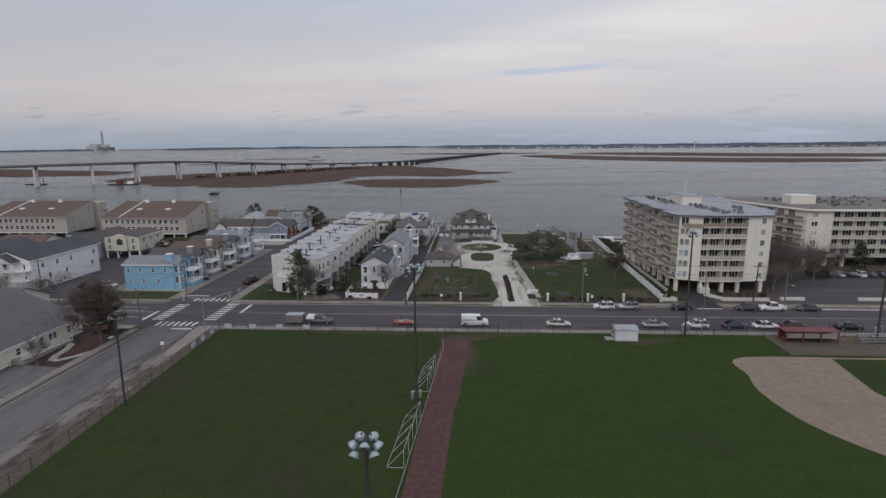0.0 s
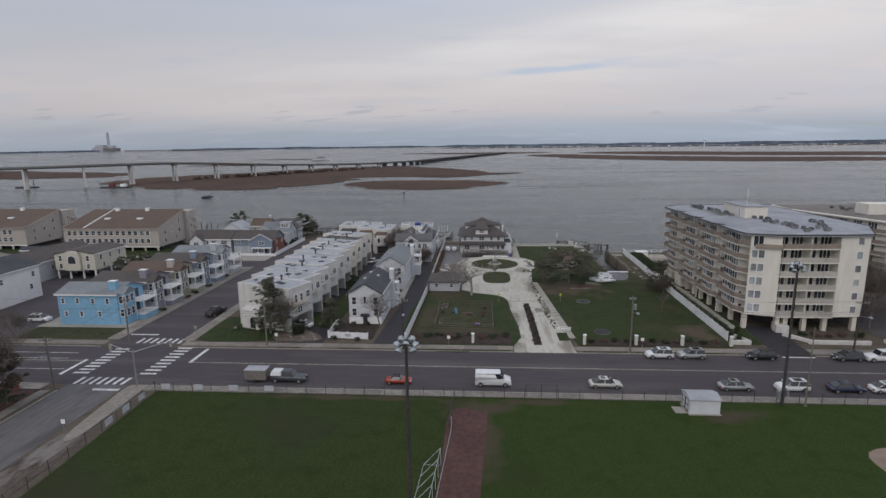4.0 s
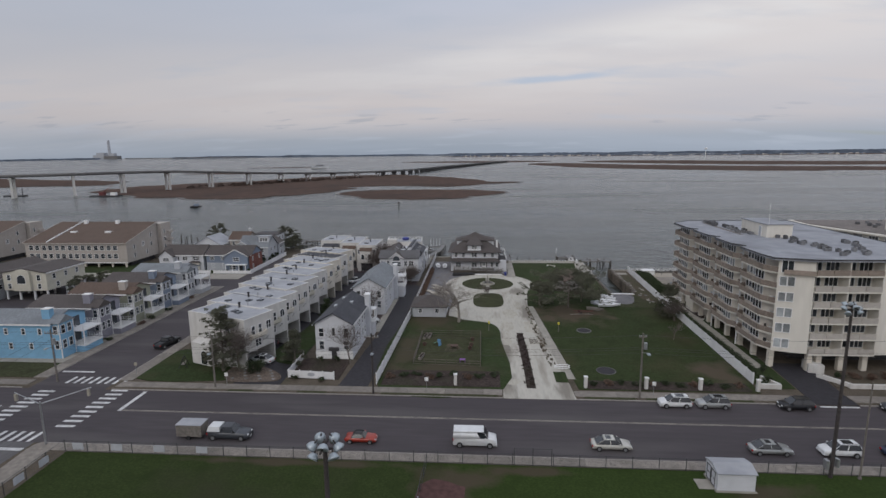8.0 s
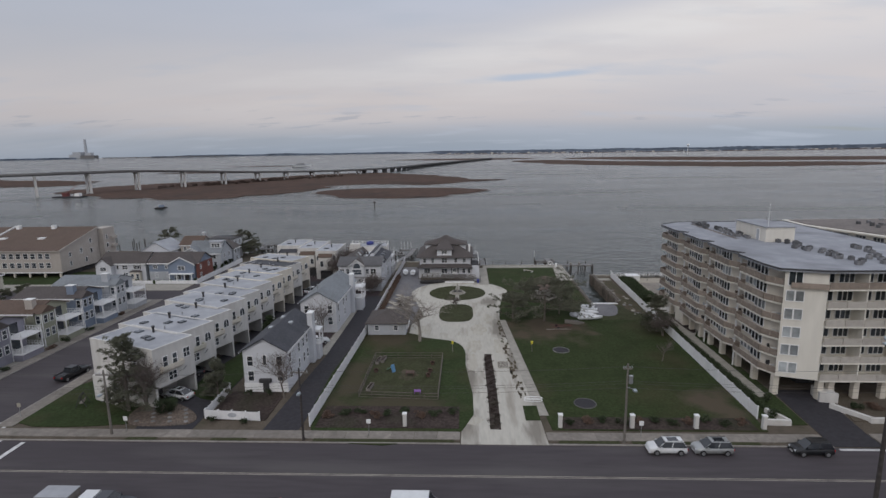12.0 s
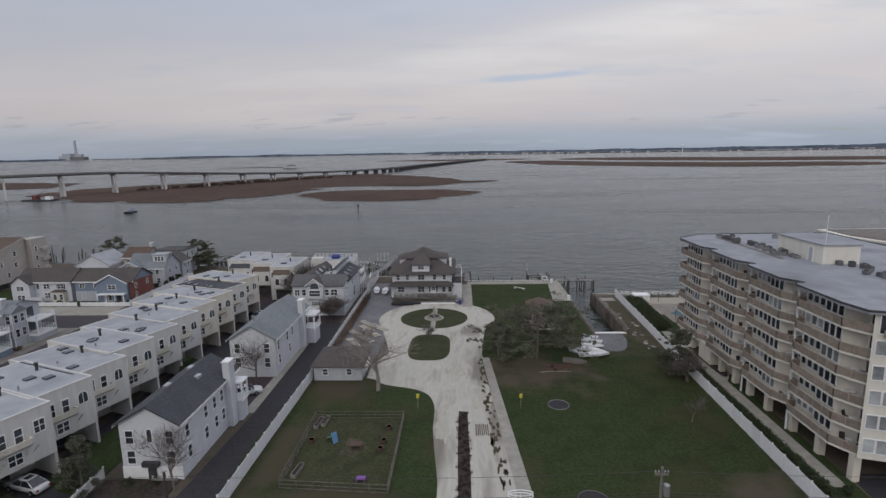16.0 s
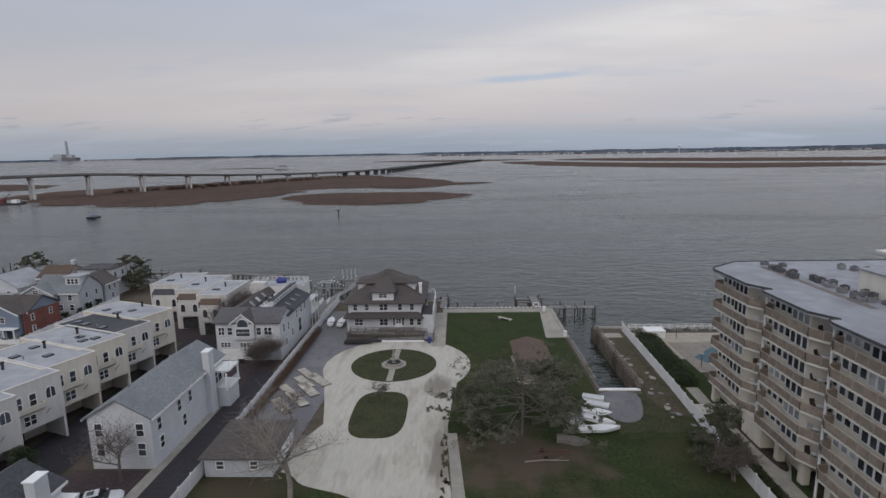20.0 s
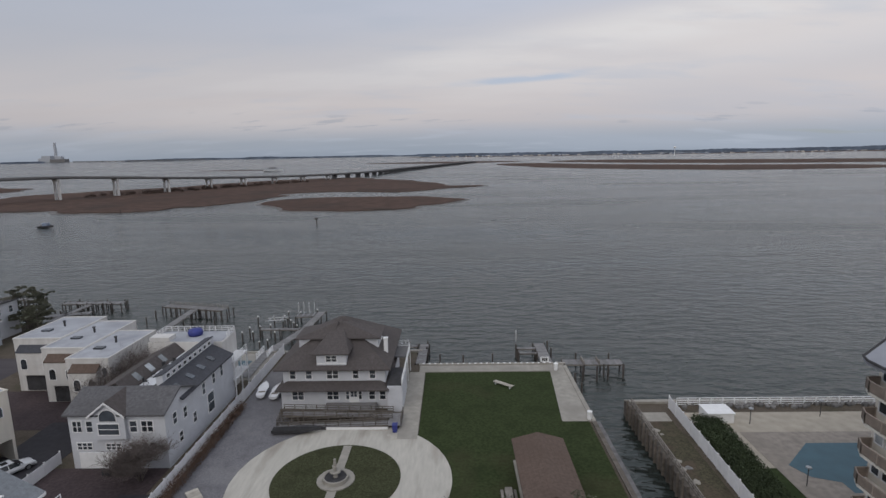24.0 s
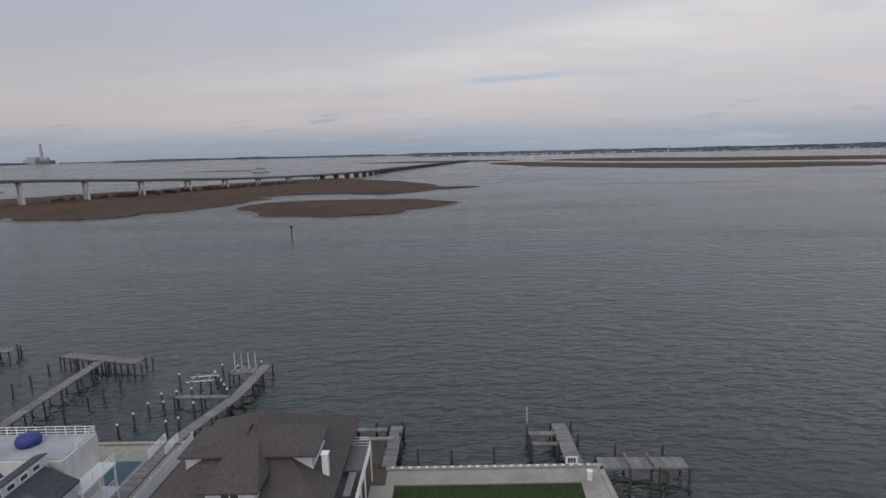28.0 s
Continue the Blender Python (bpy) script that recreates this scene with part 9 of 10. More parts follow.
SHORE = [(-200, 3900), (500, 3750), (1200, 3560), (1900, 3240), (2700, 2800), (3400, 2250), (3950, 1500)]
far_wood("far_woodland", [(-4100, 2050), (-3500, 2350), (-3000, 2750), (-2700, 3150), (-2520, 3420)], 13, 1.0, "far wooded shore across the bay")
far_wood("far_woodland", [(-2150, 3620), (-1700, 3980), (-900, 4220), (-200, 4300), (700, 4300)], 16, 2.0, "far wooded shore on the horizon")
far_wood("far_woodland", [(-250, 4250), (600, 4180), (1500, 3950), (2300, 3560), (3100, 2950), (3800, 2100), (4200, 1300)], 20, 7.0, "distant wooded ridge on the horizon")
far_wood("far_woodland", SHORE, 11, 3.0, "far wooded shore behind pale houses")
fv = thing("far_village", "pale houses scattered along the far shore", "village")
house_me = [mesh_of("far_house", walls_gable(bmesh.new(), -7, 7, -5, 5, 0, 7, 11, "x"), m) for m in ("tan", "palegrey", "slateblue", "cream")]
marsh("ground_far_shore", [(x, y - 90) for x, y in SHORE] + [(x, y + 15) for x, y in SHORE[::-1]], 10, 14.0, "low built-up far shore", 0.9, 4)
for k in range(260):
    t = rngf.random()
    x = -150 + 4000 * t
    for (xa, ya), (xb, yb) in zip(SHORE, SHORE[1:]):
        if xa <= x <= xb:
            y = ya + (yb - ya) * (x - xa) / (xb - xa)
    if noise.noise(Vector((x * 0.006, 0, 4))) < -0.3:
        continue
    part("far_house", house_me[k % 4], None, fv, at=pose(x, y - 10 - 75 * rngf.random() ** 1.4, WATER + 0.4 + far_rise(x, y - 20), 0, 0, rngf.uniform(-40, 40)) @ Matrix.Diagonal((rngf.uniform(0.4, 1.3), 0.8, rngf.uniform(0.35, 0.75), 1)))
tw = thing("water_tower", "small pale water tower on the far shore", "tower", (1330, 3300, far_rise(1330, 3300)))
part("tank", lathe(bmesh.new(), [(4, 34), (8, 37), (8, 42), (3, 45)], 12), "trim", tw)
part("stem", lathe(bmesh.new(), [(2.0, -2), (1.5, 34)], 8), "trim", tw)

# power station with its stack
ps = thing("power_station", "pale grey power station with a tall stack across the bay", "power station", (-2590, 3600, WATER + far_rise(-2590, 3600)))
# Pale grey chosen so that the stack's colour carries the haze.
part("smokestack", tube(bmesh.new(), (0, 0, 0), (0, 0, 128), 10.0, 7.5, 12), "palegrey", ps, "tall tapering stack")
part("boiler_house", B(-85, -20, 0, -28, 25, 42), "palegrey", ps)
part("boiler_house", B(-110, -20, 0, -85, 25, 26), "palegrey", ps)
part("turbine_hall", B(-28, -25, 0, 70, 20, 20), "bridge", ps)
part("cooling_block", B(15, -20, 20, 45, 10, 38), "palegrey", ps)
fb = thing("far_trestle", "low trestle bridge near the power station", "bridge", kind="structure")
zf = far_rise(-2000, 3600)
part("deck", tube(bmesh.new(), (-2400, 3480, zf + 5), (-1650, 3700, zf + 5), 2.2, n=4), "bridge", fb)
for k in range(20):
    part("pier", B(-2390 + k * 37, 3480 + k * 10.8, zf - 8, -2384 + k * 37, 3486 + k * 10.8, zf + 5), "bridge", fb)

# the long viaduct
via = thing("viaduct", "long concrete causeway bridge on paired piers across the marsh", "bridge", kind="structure")
route = [Vector(p) for p in ((-820, 430, 13.5), (-640, 452, 16.5), (-510, 474, 18.8), (-455, 494, 19.9), (-411, 518, 20.5), (-386, 557, 20.6), (-362, 602, 20.2), (-335, 650, 18.0), (-307, 698, 15.2), (-284, 754, 12.4), (-262, 808, 10.4), (-238, 862, 8.6), (-212, 916, 7.4), (-185, 972, 6.7), (-157, 1040, 6.2), (-128, 1155, 5.8), (-94, 1378, 5.5), (-40, 1655, 5.0), (44, 2060, 4.8), (118, 2350, 5.4))]
pts = []
for i in range(len(route) - 1):
    p = [route[max(0, i - 1)], route[i], route[i + 1], route[min(len(route) - 1, i + 2)]]
    for s in range(8):
        t = s / 8
        pts.append(0.5 * ((2 * p[1]) + (p[2] - p[0]) * t + (2 * p[0] - 5 * p[1] + 4 * p[2] - p[3]) * t * t + (3 * p[1] - p[0] - 3 * p[2] + p[3]) * t ** 3))
pts.append(route[-1])


def ribbon(w0, w1, z0, z1, material, name):
    rings = []
    for i, p in enumerate(pts):
        d = pts[min(i + 1, len(pts) - 1)] - pts[max(0, i - 1)]
        s = Vector((d.y, -d.x, 0)).normalized()
        rings.append([p + s * w0 + Vector((0, 0, z0)), p + s * w1 + Vector((0, 0, z0)), p + s * w1 + Vector((0, 0, z1)), p + s * w0 + Vector((0, 0, z1))])
    bm = solid(bmesh.new(), rings)
    bmesh.ops.recalc_face_normals(bm, faces=bm.faces)
    return part(name, bm, material, via)


ribbon(-6, 6, -0.6, 0.0, "asphalt", "deck")
ribbon(-6.2, -5.7, -0.8, 0.85, "bridge", "parapet")
ribbon(5.7, 6.2, -0.8, 0.85, "bridge", "parapet")
ribbon(-4.5, -3.3, -1.9, -0.6, "bridge", "girder")
ribbon(3.3, 4.5, -1.9, -0.6, "bridge", "girder")
spots = [(route[i], (route[i + 1] - route[i - 1]).normalized()) for i in range(1, 14)]
far_pts = [p for p in pts if p.y > 985]
run = 0.0
for a, b in zip(far_pts, far_pts[1:]):
    seg = (b - a).length
    while run < seg:
        spots.append((a.lerp(b, run / seg), (b - a).normalized()))
        run += 38
    run -= seg
for q, d in spots:
    s = Vector((d.y, -d.x, 0)).normalized()
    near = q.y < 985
    # Far piers share the darker concrete that has the shade in it.
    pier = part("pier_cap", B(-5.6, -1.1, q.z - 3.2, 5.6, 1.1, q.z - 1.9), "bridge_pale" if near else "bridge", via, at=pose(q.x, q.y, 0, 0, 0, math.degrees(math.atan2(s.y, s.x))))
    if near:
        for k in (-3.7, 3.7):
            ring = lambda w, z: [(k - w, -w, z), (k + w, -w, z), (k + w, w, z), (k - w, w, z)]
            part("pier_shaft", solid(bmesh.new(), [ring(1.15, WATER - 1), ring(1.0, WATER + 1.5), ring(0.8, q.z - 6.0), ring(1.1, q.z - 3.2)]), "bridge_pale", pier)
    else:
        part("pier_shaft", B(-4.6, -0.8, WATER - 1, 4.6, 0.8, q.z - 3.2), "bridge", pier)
brush_r = random.Random(63)
mb = thing("marsh_brush", "dark bare brush on the marsh under the bridge", "brush", kind="stuff")
BRUSH = []
for k in range(130):
    u = brush_r.random()
    x, y = -352 + 150 * u + brush_r.gauss(0, 9), 640 + 245 * u + brush_r.gauss(0, 13)
    BRUSH.append(((x, y, WATER + 1.6), brush_r.uniform(2.0, 4.6)))

# work barge with a red crane, ferry and small craft
wb = thing("work_barge", "work barge with red crane boom at the bridge piers", "barge", (-372, 510, WATER))
part("deck", B(-14, -5, -0.5, 14, 5, 1.2), "dark", wb)
part("crane_cab", B(-6, -2, 1.2, -1, 2, 4.5), "redsteel", wb)
part("boom", tube(bmesh.new(), (-3, 0, 4), (8, 0, 11), 0.4, 0.2, 5), "redsteel", wb)
part("deck_house", B(6, -2, 1.2, 11, 2, 4.0), "trim", wb)
wb2 = thing("work_barge", "low dark barge beside a bridge pier", "barge", (-476, 518, WATER))
part("deck", B(-10, -4, -0.5, 10, 4, 1.0), "dark", wb2)
part("spud", tube(bmesh.new(), (8, 0, 0), (8, 0, 8), 0.4, n=6), "dark", wb2)
fe = thing("excursion_boat", "white excursion boat far out by the bridge", "boat", (-452, 1500, WATER))
part("hull", hull(52, 11, 4.5), "hull", fe)
part("upper_deck", B(-20, -4.6, 4.4, 13, 4.6, 8.0), "palegrey", fe)
part("wheelhouse", B(-12, -3.5, 8.0, 8, 3.5, 11.6), "acgrey", fe)


# ---- trees and plants ----
def grow(segs, a, d, length, r, level, rng, depth, spread, droop=0.0, minr=0.015):
    """Collects tapered limbs: (start, end, r0, r1, level)."""
    pos, dirn, n = Vector(a), Vector(d).normalized(), 3 if level < 2 else 2
    for k in range(n):
        dirn = (dirn + Vector((rng.uniform(-1, 1), rng.uniform(-1, 1), rng.uniform(-0.5, 0.8) - droop)) * 0.16).normalized()
        q = pos + dirn * length / n
        r2 = r * (0.86 if k < n - 1 else 0.72)
        segs.append((pos, q, r, r2, level))
        pos, r = q, r2
        if level < depth and (k or level):
            for _ in range(3 if level == 1 else 2):
                u = Vector((rng.uniform(-1, 1), rng.uniform(-1, 1), rng.uniform(-0.2, 0.7))).normalized()
                nd = (dirn * (1 - spread) + u * spread * 1.5).normalized()
                grow(segs, pos, nd, length * rng.uniform(0.58, 0.86), max(minr, r * 0.62), level + 1, rng, depth, spread, droop, minr)


def limbs_mesh(name, segs, material, n=5):
    vs, fs = [], []
    for a, b, r0, r1, lv in segs:
        d = (b - a).normalized()
        u = d.cross(Vector((0, 0, 1)) if abs(d.z) < 0.9 else Vector((1, 0, 0))).normalized()
        w = d.cross(u)
        k = len(vs)
        m = n if lv < 2 else 3
        for p, r in ((a, r0), (b, r1)):
            for i in range(m):
                t = 2 * math.pi * i / m
                vs.append(p + (u * math.cos(t) + w * math.sin(t)) * r)
        for i in range(m):
            j = (i + 1) % m
            fs.append((k + i, k + j, k + m + j, k + m + i))
    me = bpy.data.meshes.new(name)
    me.from_pydata([tuple(v) for v in vs], [], fs)
    me.materials.append(W[material])
    return me


def bare_tree(label, x, y, h, seed, spread=0.5, depth=4, z=0.1, lean=(0, 0), stems=1, tone="bark", name="bare_tree", r=None, group="", fine="twig"):
    rng = random.Random(seed)
    t = thing(name, label, "tree" if name == "bare_tree" else "shrub", (x, y, z), 0, group)
    segs = []
    for s in range(stems):
        d = Vector((lean[0] + (rng.uniform(-0.5, 0.5) if stems > 1 else 0), lean[1] + (rng.uniform(-0.5, 0.5) if stems > 1 else 0), 1))
        grow(segs, (rng.uniform(-0.2, 0.2) * (stems > 1), rng.uniform(-0.2, 0.2) * (stems > 1), -0.1), d, h * 0.42, r or h * 0.022, 0, rng, depth, spread)
    part("trunk", limbs_mesh("trunk", [s for s in segs if s[4] == 0], tone, 8), None, t)
    part("branching", limbs_mesh("branching", [s for s in segs if s[4] in (1, 2)], tone), None, t)
    part("twig_crown", limbs_mesh("twig_crown", [s for s in segs if s[4] > 2], fine), None, t)
    return t


def needles(name, clumps, n, size, material, rng, flat=0.6):
    """Many small leaf cards gathered in clumps (centre, radius)."""
    C = np.array([[*c, r] for c, r in clumps])
    rs = np.random.RandomState(rng.randint(0, 9999))
    idx = rs.randint(0, len(C), n)
    g = rs.normal(size=(n, 3))
    g /= np.linalg.norm(g, axis=1)[:, None] + 1e-9
    g *= (rs.rand(n, 1) ** 0.45)
    g[:, 2] *= flat
    P = C[idx, :3] + g * C[idx, 3:4]
    a = rs.normal(size=(n, 3))
    a /= np.linalg.norm(a, axis=1)[:, None]
    b = np.cross(a, rs.normal(size=(n, 3)))
    b /= np.linalg.norm(b, axis=1)[:, None]
    s = size * (0.6 + 0.8 * rs.rand(n, 1))
    V = np.empty((n, 3, 3))
    V[:, 0], V[:, 1], V[:, 2] = P - a * s, P + a * s, P + b * s * 1.1
    me = bpy.data.meshes.new(name)
    me.from_pydata(V.reshape(-1, 3).tolist(), [], np.arange(3 * n).reshape(-1, 3).tolist())
    me.materials.append(W[material])
    return me


def pine(label, x, y, h, r, seed, n=5000, conical=True, z=0.1, size=0.16, tone="needle", dens=1.0, low=0.14):
    rng = random.Random(seed)
    t = thing("pine_tree", label, "tree", (x, y, z))
    part("trunk", limbs_mesh("trunk", [(Vector((0, 0, -0.1)), Vector((0.1, 0, h * 0.5)), h * 0.024, h * 0.016, 0), (Vector((0.1, 0, h * 0.5)), Vector((0, 0.1, h * 0.96)), h * 0.016, 0.02, 0)], "bark", 8), None, t)
    segs, clumps = [], []
    levels = int(h * 1.3)
    for k in range(levels):
        f = low + (0.98 - low) * k / (levels - 1)
        reach = r * ((1.05 - f) ** 0.65 if conical else (0.45 + 0.75 * math.sin(min(1, f * 1.05) * math.pi) ** 0.7))
        for q in range(rng.randint(3, 5)):
            a = rng.uniform(0, 2 * math.pi)
            L = reach * rng.uniform(0.65, 1.15)
            p0 = Vector((0, 0, h * f))
            p1 = p0 + Vector((math.cos(a) * L, math.sin(a) * L, L * rng.uniform(-0.1, 0.25)))
            segs.append((p0, p1, 0.05, 0.015, 1))
            for s in (0.5, 0.75, 1.0):
                if rng.random() < 0.86 * dens:
                    c = p0.lerp(p1, s)
                    big = (0.26 + 0.12 * r) * rng.uniform(0.5, 1.3) * (1.35 if conical else 1.0)
                    for _ in range(1 if r < 3 else 5):
                        o = Vector((rng.gauss(0, 1), rng.gauss(0, 1), rng.gauss(0, 0.32))) * big * (0.0 if r < 3 else 0.62)
                        clumps.append(((c.x + o.x + rng.uniform(-0.2, 0.2), c.y + o.y + rng.uniform(-0.2, 0.2), c.z + o.z + rng.uniform(-0.1, 0.25)), big * (1.0 if r < 3 else rng.uniform(0.35, 0.6))))
    part("branching", limbs_mesh("branching", segs, "bark"), None, t)
    part("crown", needles("crown", clumps, int(n * 2.4), size * 0.62, tone, rng, 0.5), None, t)
    return t


def shrub(label, x, y, r, h, seed, n=500, tone="shrub", z=0.1, size=0.12, group="", name="shrub"):
    rng = random.Random(seed)
    t = thing(name, label, "shrub", (x, y, z), 0, group)
    part("woody_base", limbs_mesh("woody_base", [(Vector((0, 0, 0)), Vector((rng.uniform(-r, r) * 0.6, rng.uniform(-r, r) * 0.6, h * 0.7)), 0.03, 0.01, 1) for _ in range(6)], "bark"), None, t)
    clumps = [((rng.uniform(-r, r) * 0.6, rng.uniform(-r, r) * 0.6, h * rng.uniform(0.25, 0.75)), r * rng.uniform(0.35, 0.6)) for _ in range(7)]
    part("foliage", needles("foliage", clumps, int(n * 1.8), size * 0.72, tone, rng, min(1.0, h / r * 0.7)), None, t)
    return t


part("foliage", needles("foliage", BRUSH, 15000, 0.5, "brownleaf", brush_r, 0.8), None, mb)
# the lot with the long drive
bare_tree("wide spreading bare tree with pale limbs beside the drive", -1.0, 113.1, 11.4, 3, 0.66, 4, stems=1, r=0.33, tone="palebark", lean=(0.1, 0.0), fine="palebark")
bare_tree("small bare tree in the oval bed", 5.6, 135.6, 3.6, 8, 0.8, 4)
bare_tree("bare tree beside the stored hulls", -5.6, 128.6, 6.0, 18, 0.6, 4)
pine("broad dark old pine spreading over the lawn", 24.6, 125.4, 8.8, 8.4, 5, 14000, False, size=0.15, low=0.3)
pine("smaller dark pine beside the broad one", 28.6, 130.5, 7.0, 3.6, 15, 6500, False, size=0.16)
pine("low dark pine leaning out over the drive", 18.0, 127.4, 5.0, 3.6, 25, 6000, False, size=0.16)
bare_tree("ragged half-bare tree at the boundary fence", 46.2, 116.0, 5.0, 9, 0.5, 4, stems=2)
pine("loose green pine at the boundary fence", 45.8, 118.6, 7.2, 3.4, 19, 6500, True, size=0.16, dens=0.85)
bare_tree("thin bare sapling on the lawn", 41.6, 103.6, 4.2, 29, 0.4, 3)
shrub("brown-green shrub beside the slip yard", 45.4, 124.0, 1.4, 1.6, 4, 700)
lg = thing("log", "pale fallen limb on the bare ground under the pine", "log", (26.8, 119.7, 0.16), 4)
part("limb", limbs_mesh("limb", [(Vector((-2.6, 0, 0)), Vector((-0.4, 0.16, 0.04)), 0.09, 0.08, 0), (Vector((-0.4, 0.16, 0.04)), Vector((2.5, -0.08, 0)), 0.08, 0.05, 0), (Vector((0.9, 0.06, 0.03)), Vector((2.0, 0.6, 0.1)), 0.04, 0.02, 1)], "palebark", 7), None, lg)
# townhouses and white houses
pine("tall ragged pine at the townhouse corner", -40.4, 84.6, 11.0, 4.3, 6, 11000, True, size=0.16, dens=0.62)
bare_tree("bare multi-stemmed tree at the townhouse corner", -37.4, 84.6, 8.4, 12, 0.45, 4, stems=2)
shrub("dark rounded shrub in the planting bed", -34.3, 84.0, 1.8, 2.5, 14, 2000)
pine("dense dark evergreen beside the drive", -29.3, 88.8, 5.6, 2.3, 16, 7000, True, size=0.15)
bare_tree("slender bare tree before the white house", -19.3, 89.0, 7.0, 22, 0.42, 4)
bare_tree("bare tree before the pale-roofed house", -20.6, 115.6, 8.8, 23, 0.6, 4)
bare_tree("wide bare many-stemmed shrub tree before the waterside house", -16.4, 148.6, 5.4, 31, 0.66, 4, stems=8, r=0.05)
bare_tree("wide bare shrub tree beside the waterside house", -26.4, 166.0, 8.6, 32, 0.5, 4, stems=6, r=0.06)
bare_tree("bare tree beside the townhouse drive", -29.0, 162.6, 7.4, 33, 0.5, 4, stems=4, r=0.06)
pine("dense dark evergreen between drive and house", -31.0, 115.0, 4.2, 1.9, 36, 3500, True, size=0.15, tone="shrub")
for i, (x, y) in enumerate(((-26.9, 81.6), (-22.2, 81.2), (-24.9, 89.6), (-22.0, 89.8))):
    shrub("clipped dark rounded shrub by the white fence", x, y, 0.65, 1.0, 40 + i, 350, group="shrubs at the white house", size=0.09)
for i in range(9):
    shrub("low brown-green plants in the front bed", -11.0 + 2.1 * i, 83.4 + 0.6 * (i % 3), 1.1, 0.6, 60 + i, 260, "reed" if i % 3 == 0 else "shrub", 0.12, group="bed plants")
for i in range(11):
    shrub("low brown-green plants in the front bed", 22.0 + 2.2 * i, 81.9 + 0.4 * (i % 3), 1.0, 0.6, 80 + i, 240, "reed" if i % 3 == 1 else "shrub", 0.12, group="bed plants")
rh = random.Random(77)
hd = thing("hedge", "rusty brown bare hedge along the boundary fence", "hedge", (0, 0, 0.05))
segs = []
for k in range(420):
    y = 122 + 44 * rh.random()
    b_ = Vector((-11.9 + rh.uniform(0, 0.9), y, 0))
    segs.append((b_, b_ + Vector((rh.uniform(-0.5, 0.6), rh.uniform(-0.5, 0.5), rh.uniform(1.0, 2.0))), 0.02, 0.005, 2))
part("woody_base", limbs_mesh("woody_base", segs, "reed"), None, hd)
part("foliage", needles("foliage", [((-11.4, 122 + k * 0.55, 0.7), 0.75) for k in range(80)], 9000, 0.10, "reed", rh, 0.9), None, hd)
hg = thing("hedge", "dark evergreen hedge beside the apartment block", "hedge", (0, 0, 0.1))
part("foliage", needles("foliage", [((49.7 + 0.03 * k + 0.85 * q, 140.0 + k * 0.62, 0.9 - 0.1 * q), 0.95) for k in range(33) for q in range(4)], 36000, 0.11, "shrub", rh, 0.8), None, hg)
hg2 = thing("hedge", "low dark hedge inside the boundary fence", "hedge", (0, 0, 0.1))
part("foliage", needles("foliage", [((49.3, 86 + k * 0.9, 0.5), 0.65) for k in range(38)], 6000, 0.11, "shrub", rh, 0.9), None, hg2)
for i, (x, y, r, h) in enumerate(((49.6, 84.0, 0.9, 1.3), (51.0, 88.5, 0.8, 1.4), (61.6, 86.0, 0.9, 1.2), (64.2, 86.6, 1.0, 1.0), (66.5, 86.2, 1.0, 1.0), (69.0, 86.6, 1.0, 1.1), (72.0, 86.0, 1.2, 1.6))):
    shrub("rounded brown-green shrub in the forecourt", x, y, r, h, 120 + i, 420, "reed" if i in (3, 4, 5) else "shrub", group="forecourt shrubs")
for i, (x, y, h, s) in enumerate(((77, 91, 8.5, 1), (83, 101, 12.5, 2), (88.5, 104, 12.5, 3), (92, 100, 10.0, 4), (80, 106, 12.0, 5), (95, 108, 10, 6), (104, 113, 8, 7), (128, 114, 8, 8))):
    bare_tree("dark bare tree beside the apartment blocks", x, y, h, 140 + i, 0.5, 4, stems=1 + i % 3, group="trees by the apartment blocks")
for i, (x, y, h, r) in enumerate(((86, 108, 10.5, 3.6), (97, 106, 7.0, 3.0), (113, 114, 8.0, 2.8))):
    pine("dark evergreen beside the apartment blocks", x, y, h, r, 150 + i, 6500, i == 2, size=0.22, tone="needle")
# west
ct_ = bare_tree("big brown tree with dense fine twigs at the corner building", -66.9, 50.2, 12.2, 200, 0.5, 5, stems=1, r=0.33)
rl = random.Random(31)
# Card clumps are added in place of the crown's dense fine twigs.
part("withered_leaves", needles("withered_leaves", [((rl.gauss(0, 2.3), rl.gauss(0, 2.3), 7.8 + rl.gauss(0, 2.2)), rl.uniform(0.7, 1.5)) for _ in range(60)], 26000, 0.085, "brownleaf", rl, 0.9), None, ct_, "brown clumps standing for dense fine twigs")
pine("dark evergreen beside the big brown tree", -67.4, 53.4, 8.0, 2.8, 201, 8000, False, size=0.22)
bare_tree("slim bare street tree", -71.0, 40.0, 5.0, 202, 0.4, 4)
for i, (x, y, h) in enumerate(((-96, 76, 7.5), (-88.5, 78.4, 6.5), (-103, 79, 6.5), (-112, 79, 6.0), (-90, 79.6, 6))):
    bare_tree("bare street tree before the houses", x, y, h, 210 + i, 0.45, 4, group="street trees")
pine("dark evergreen behind the cream house", -101.5, 131, 5.4, 2.9, 220, 5000, False, size=0.22)
pine("dark evergreen behind the cream house", -101.0, 138, 5.0, 2.6, 221, 3500, False, size=0.22)
pine("tall dark pine at the water", -100.9, 204.6, 9.6, 3.4, 222, 6000, False, size=0.25, dens=0.75)
pine("dark broad pine at the water", -73.0, 203.2, 8.8, 4.8, 223, 9000, False, size=0.25)
pine("dark pine behind the shore houses", -67.6, 199.4, 6.0, 3.0, 224, 5000, False, size=0.22)
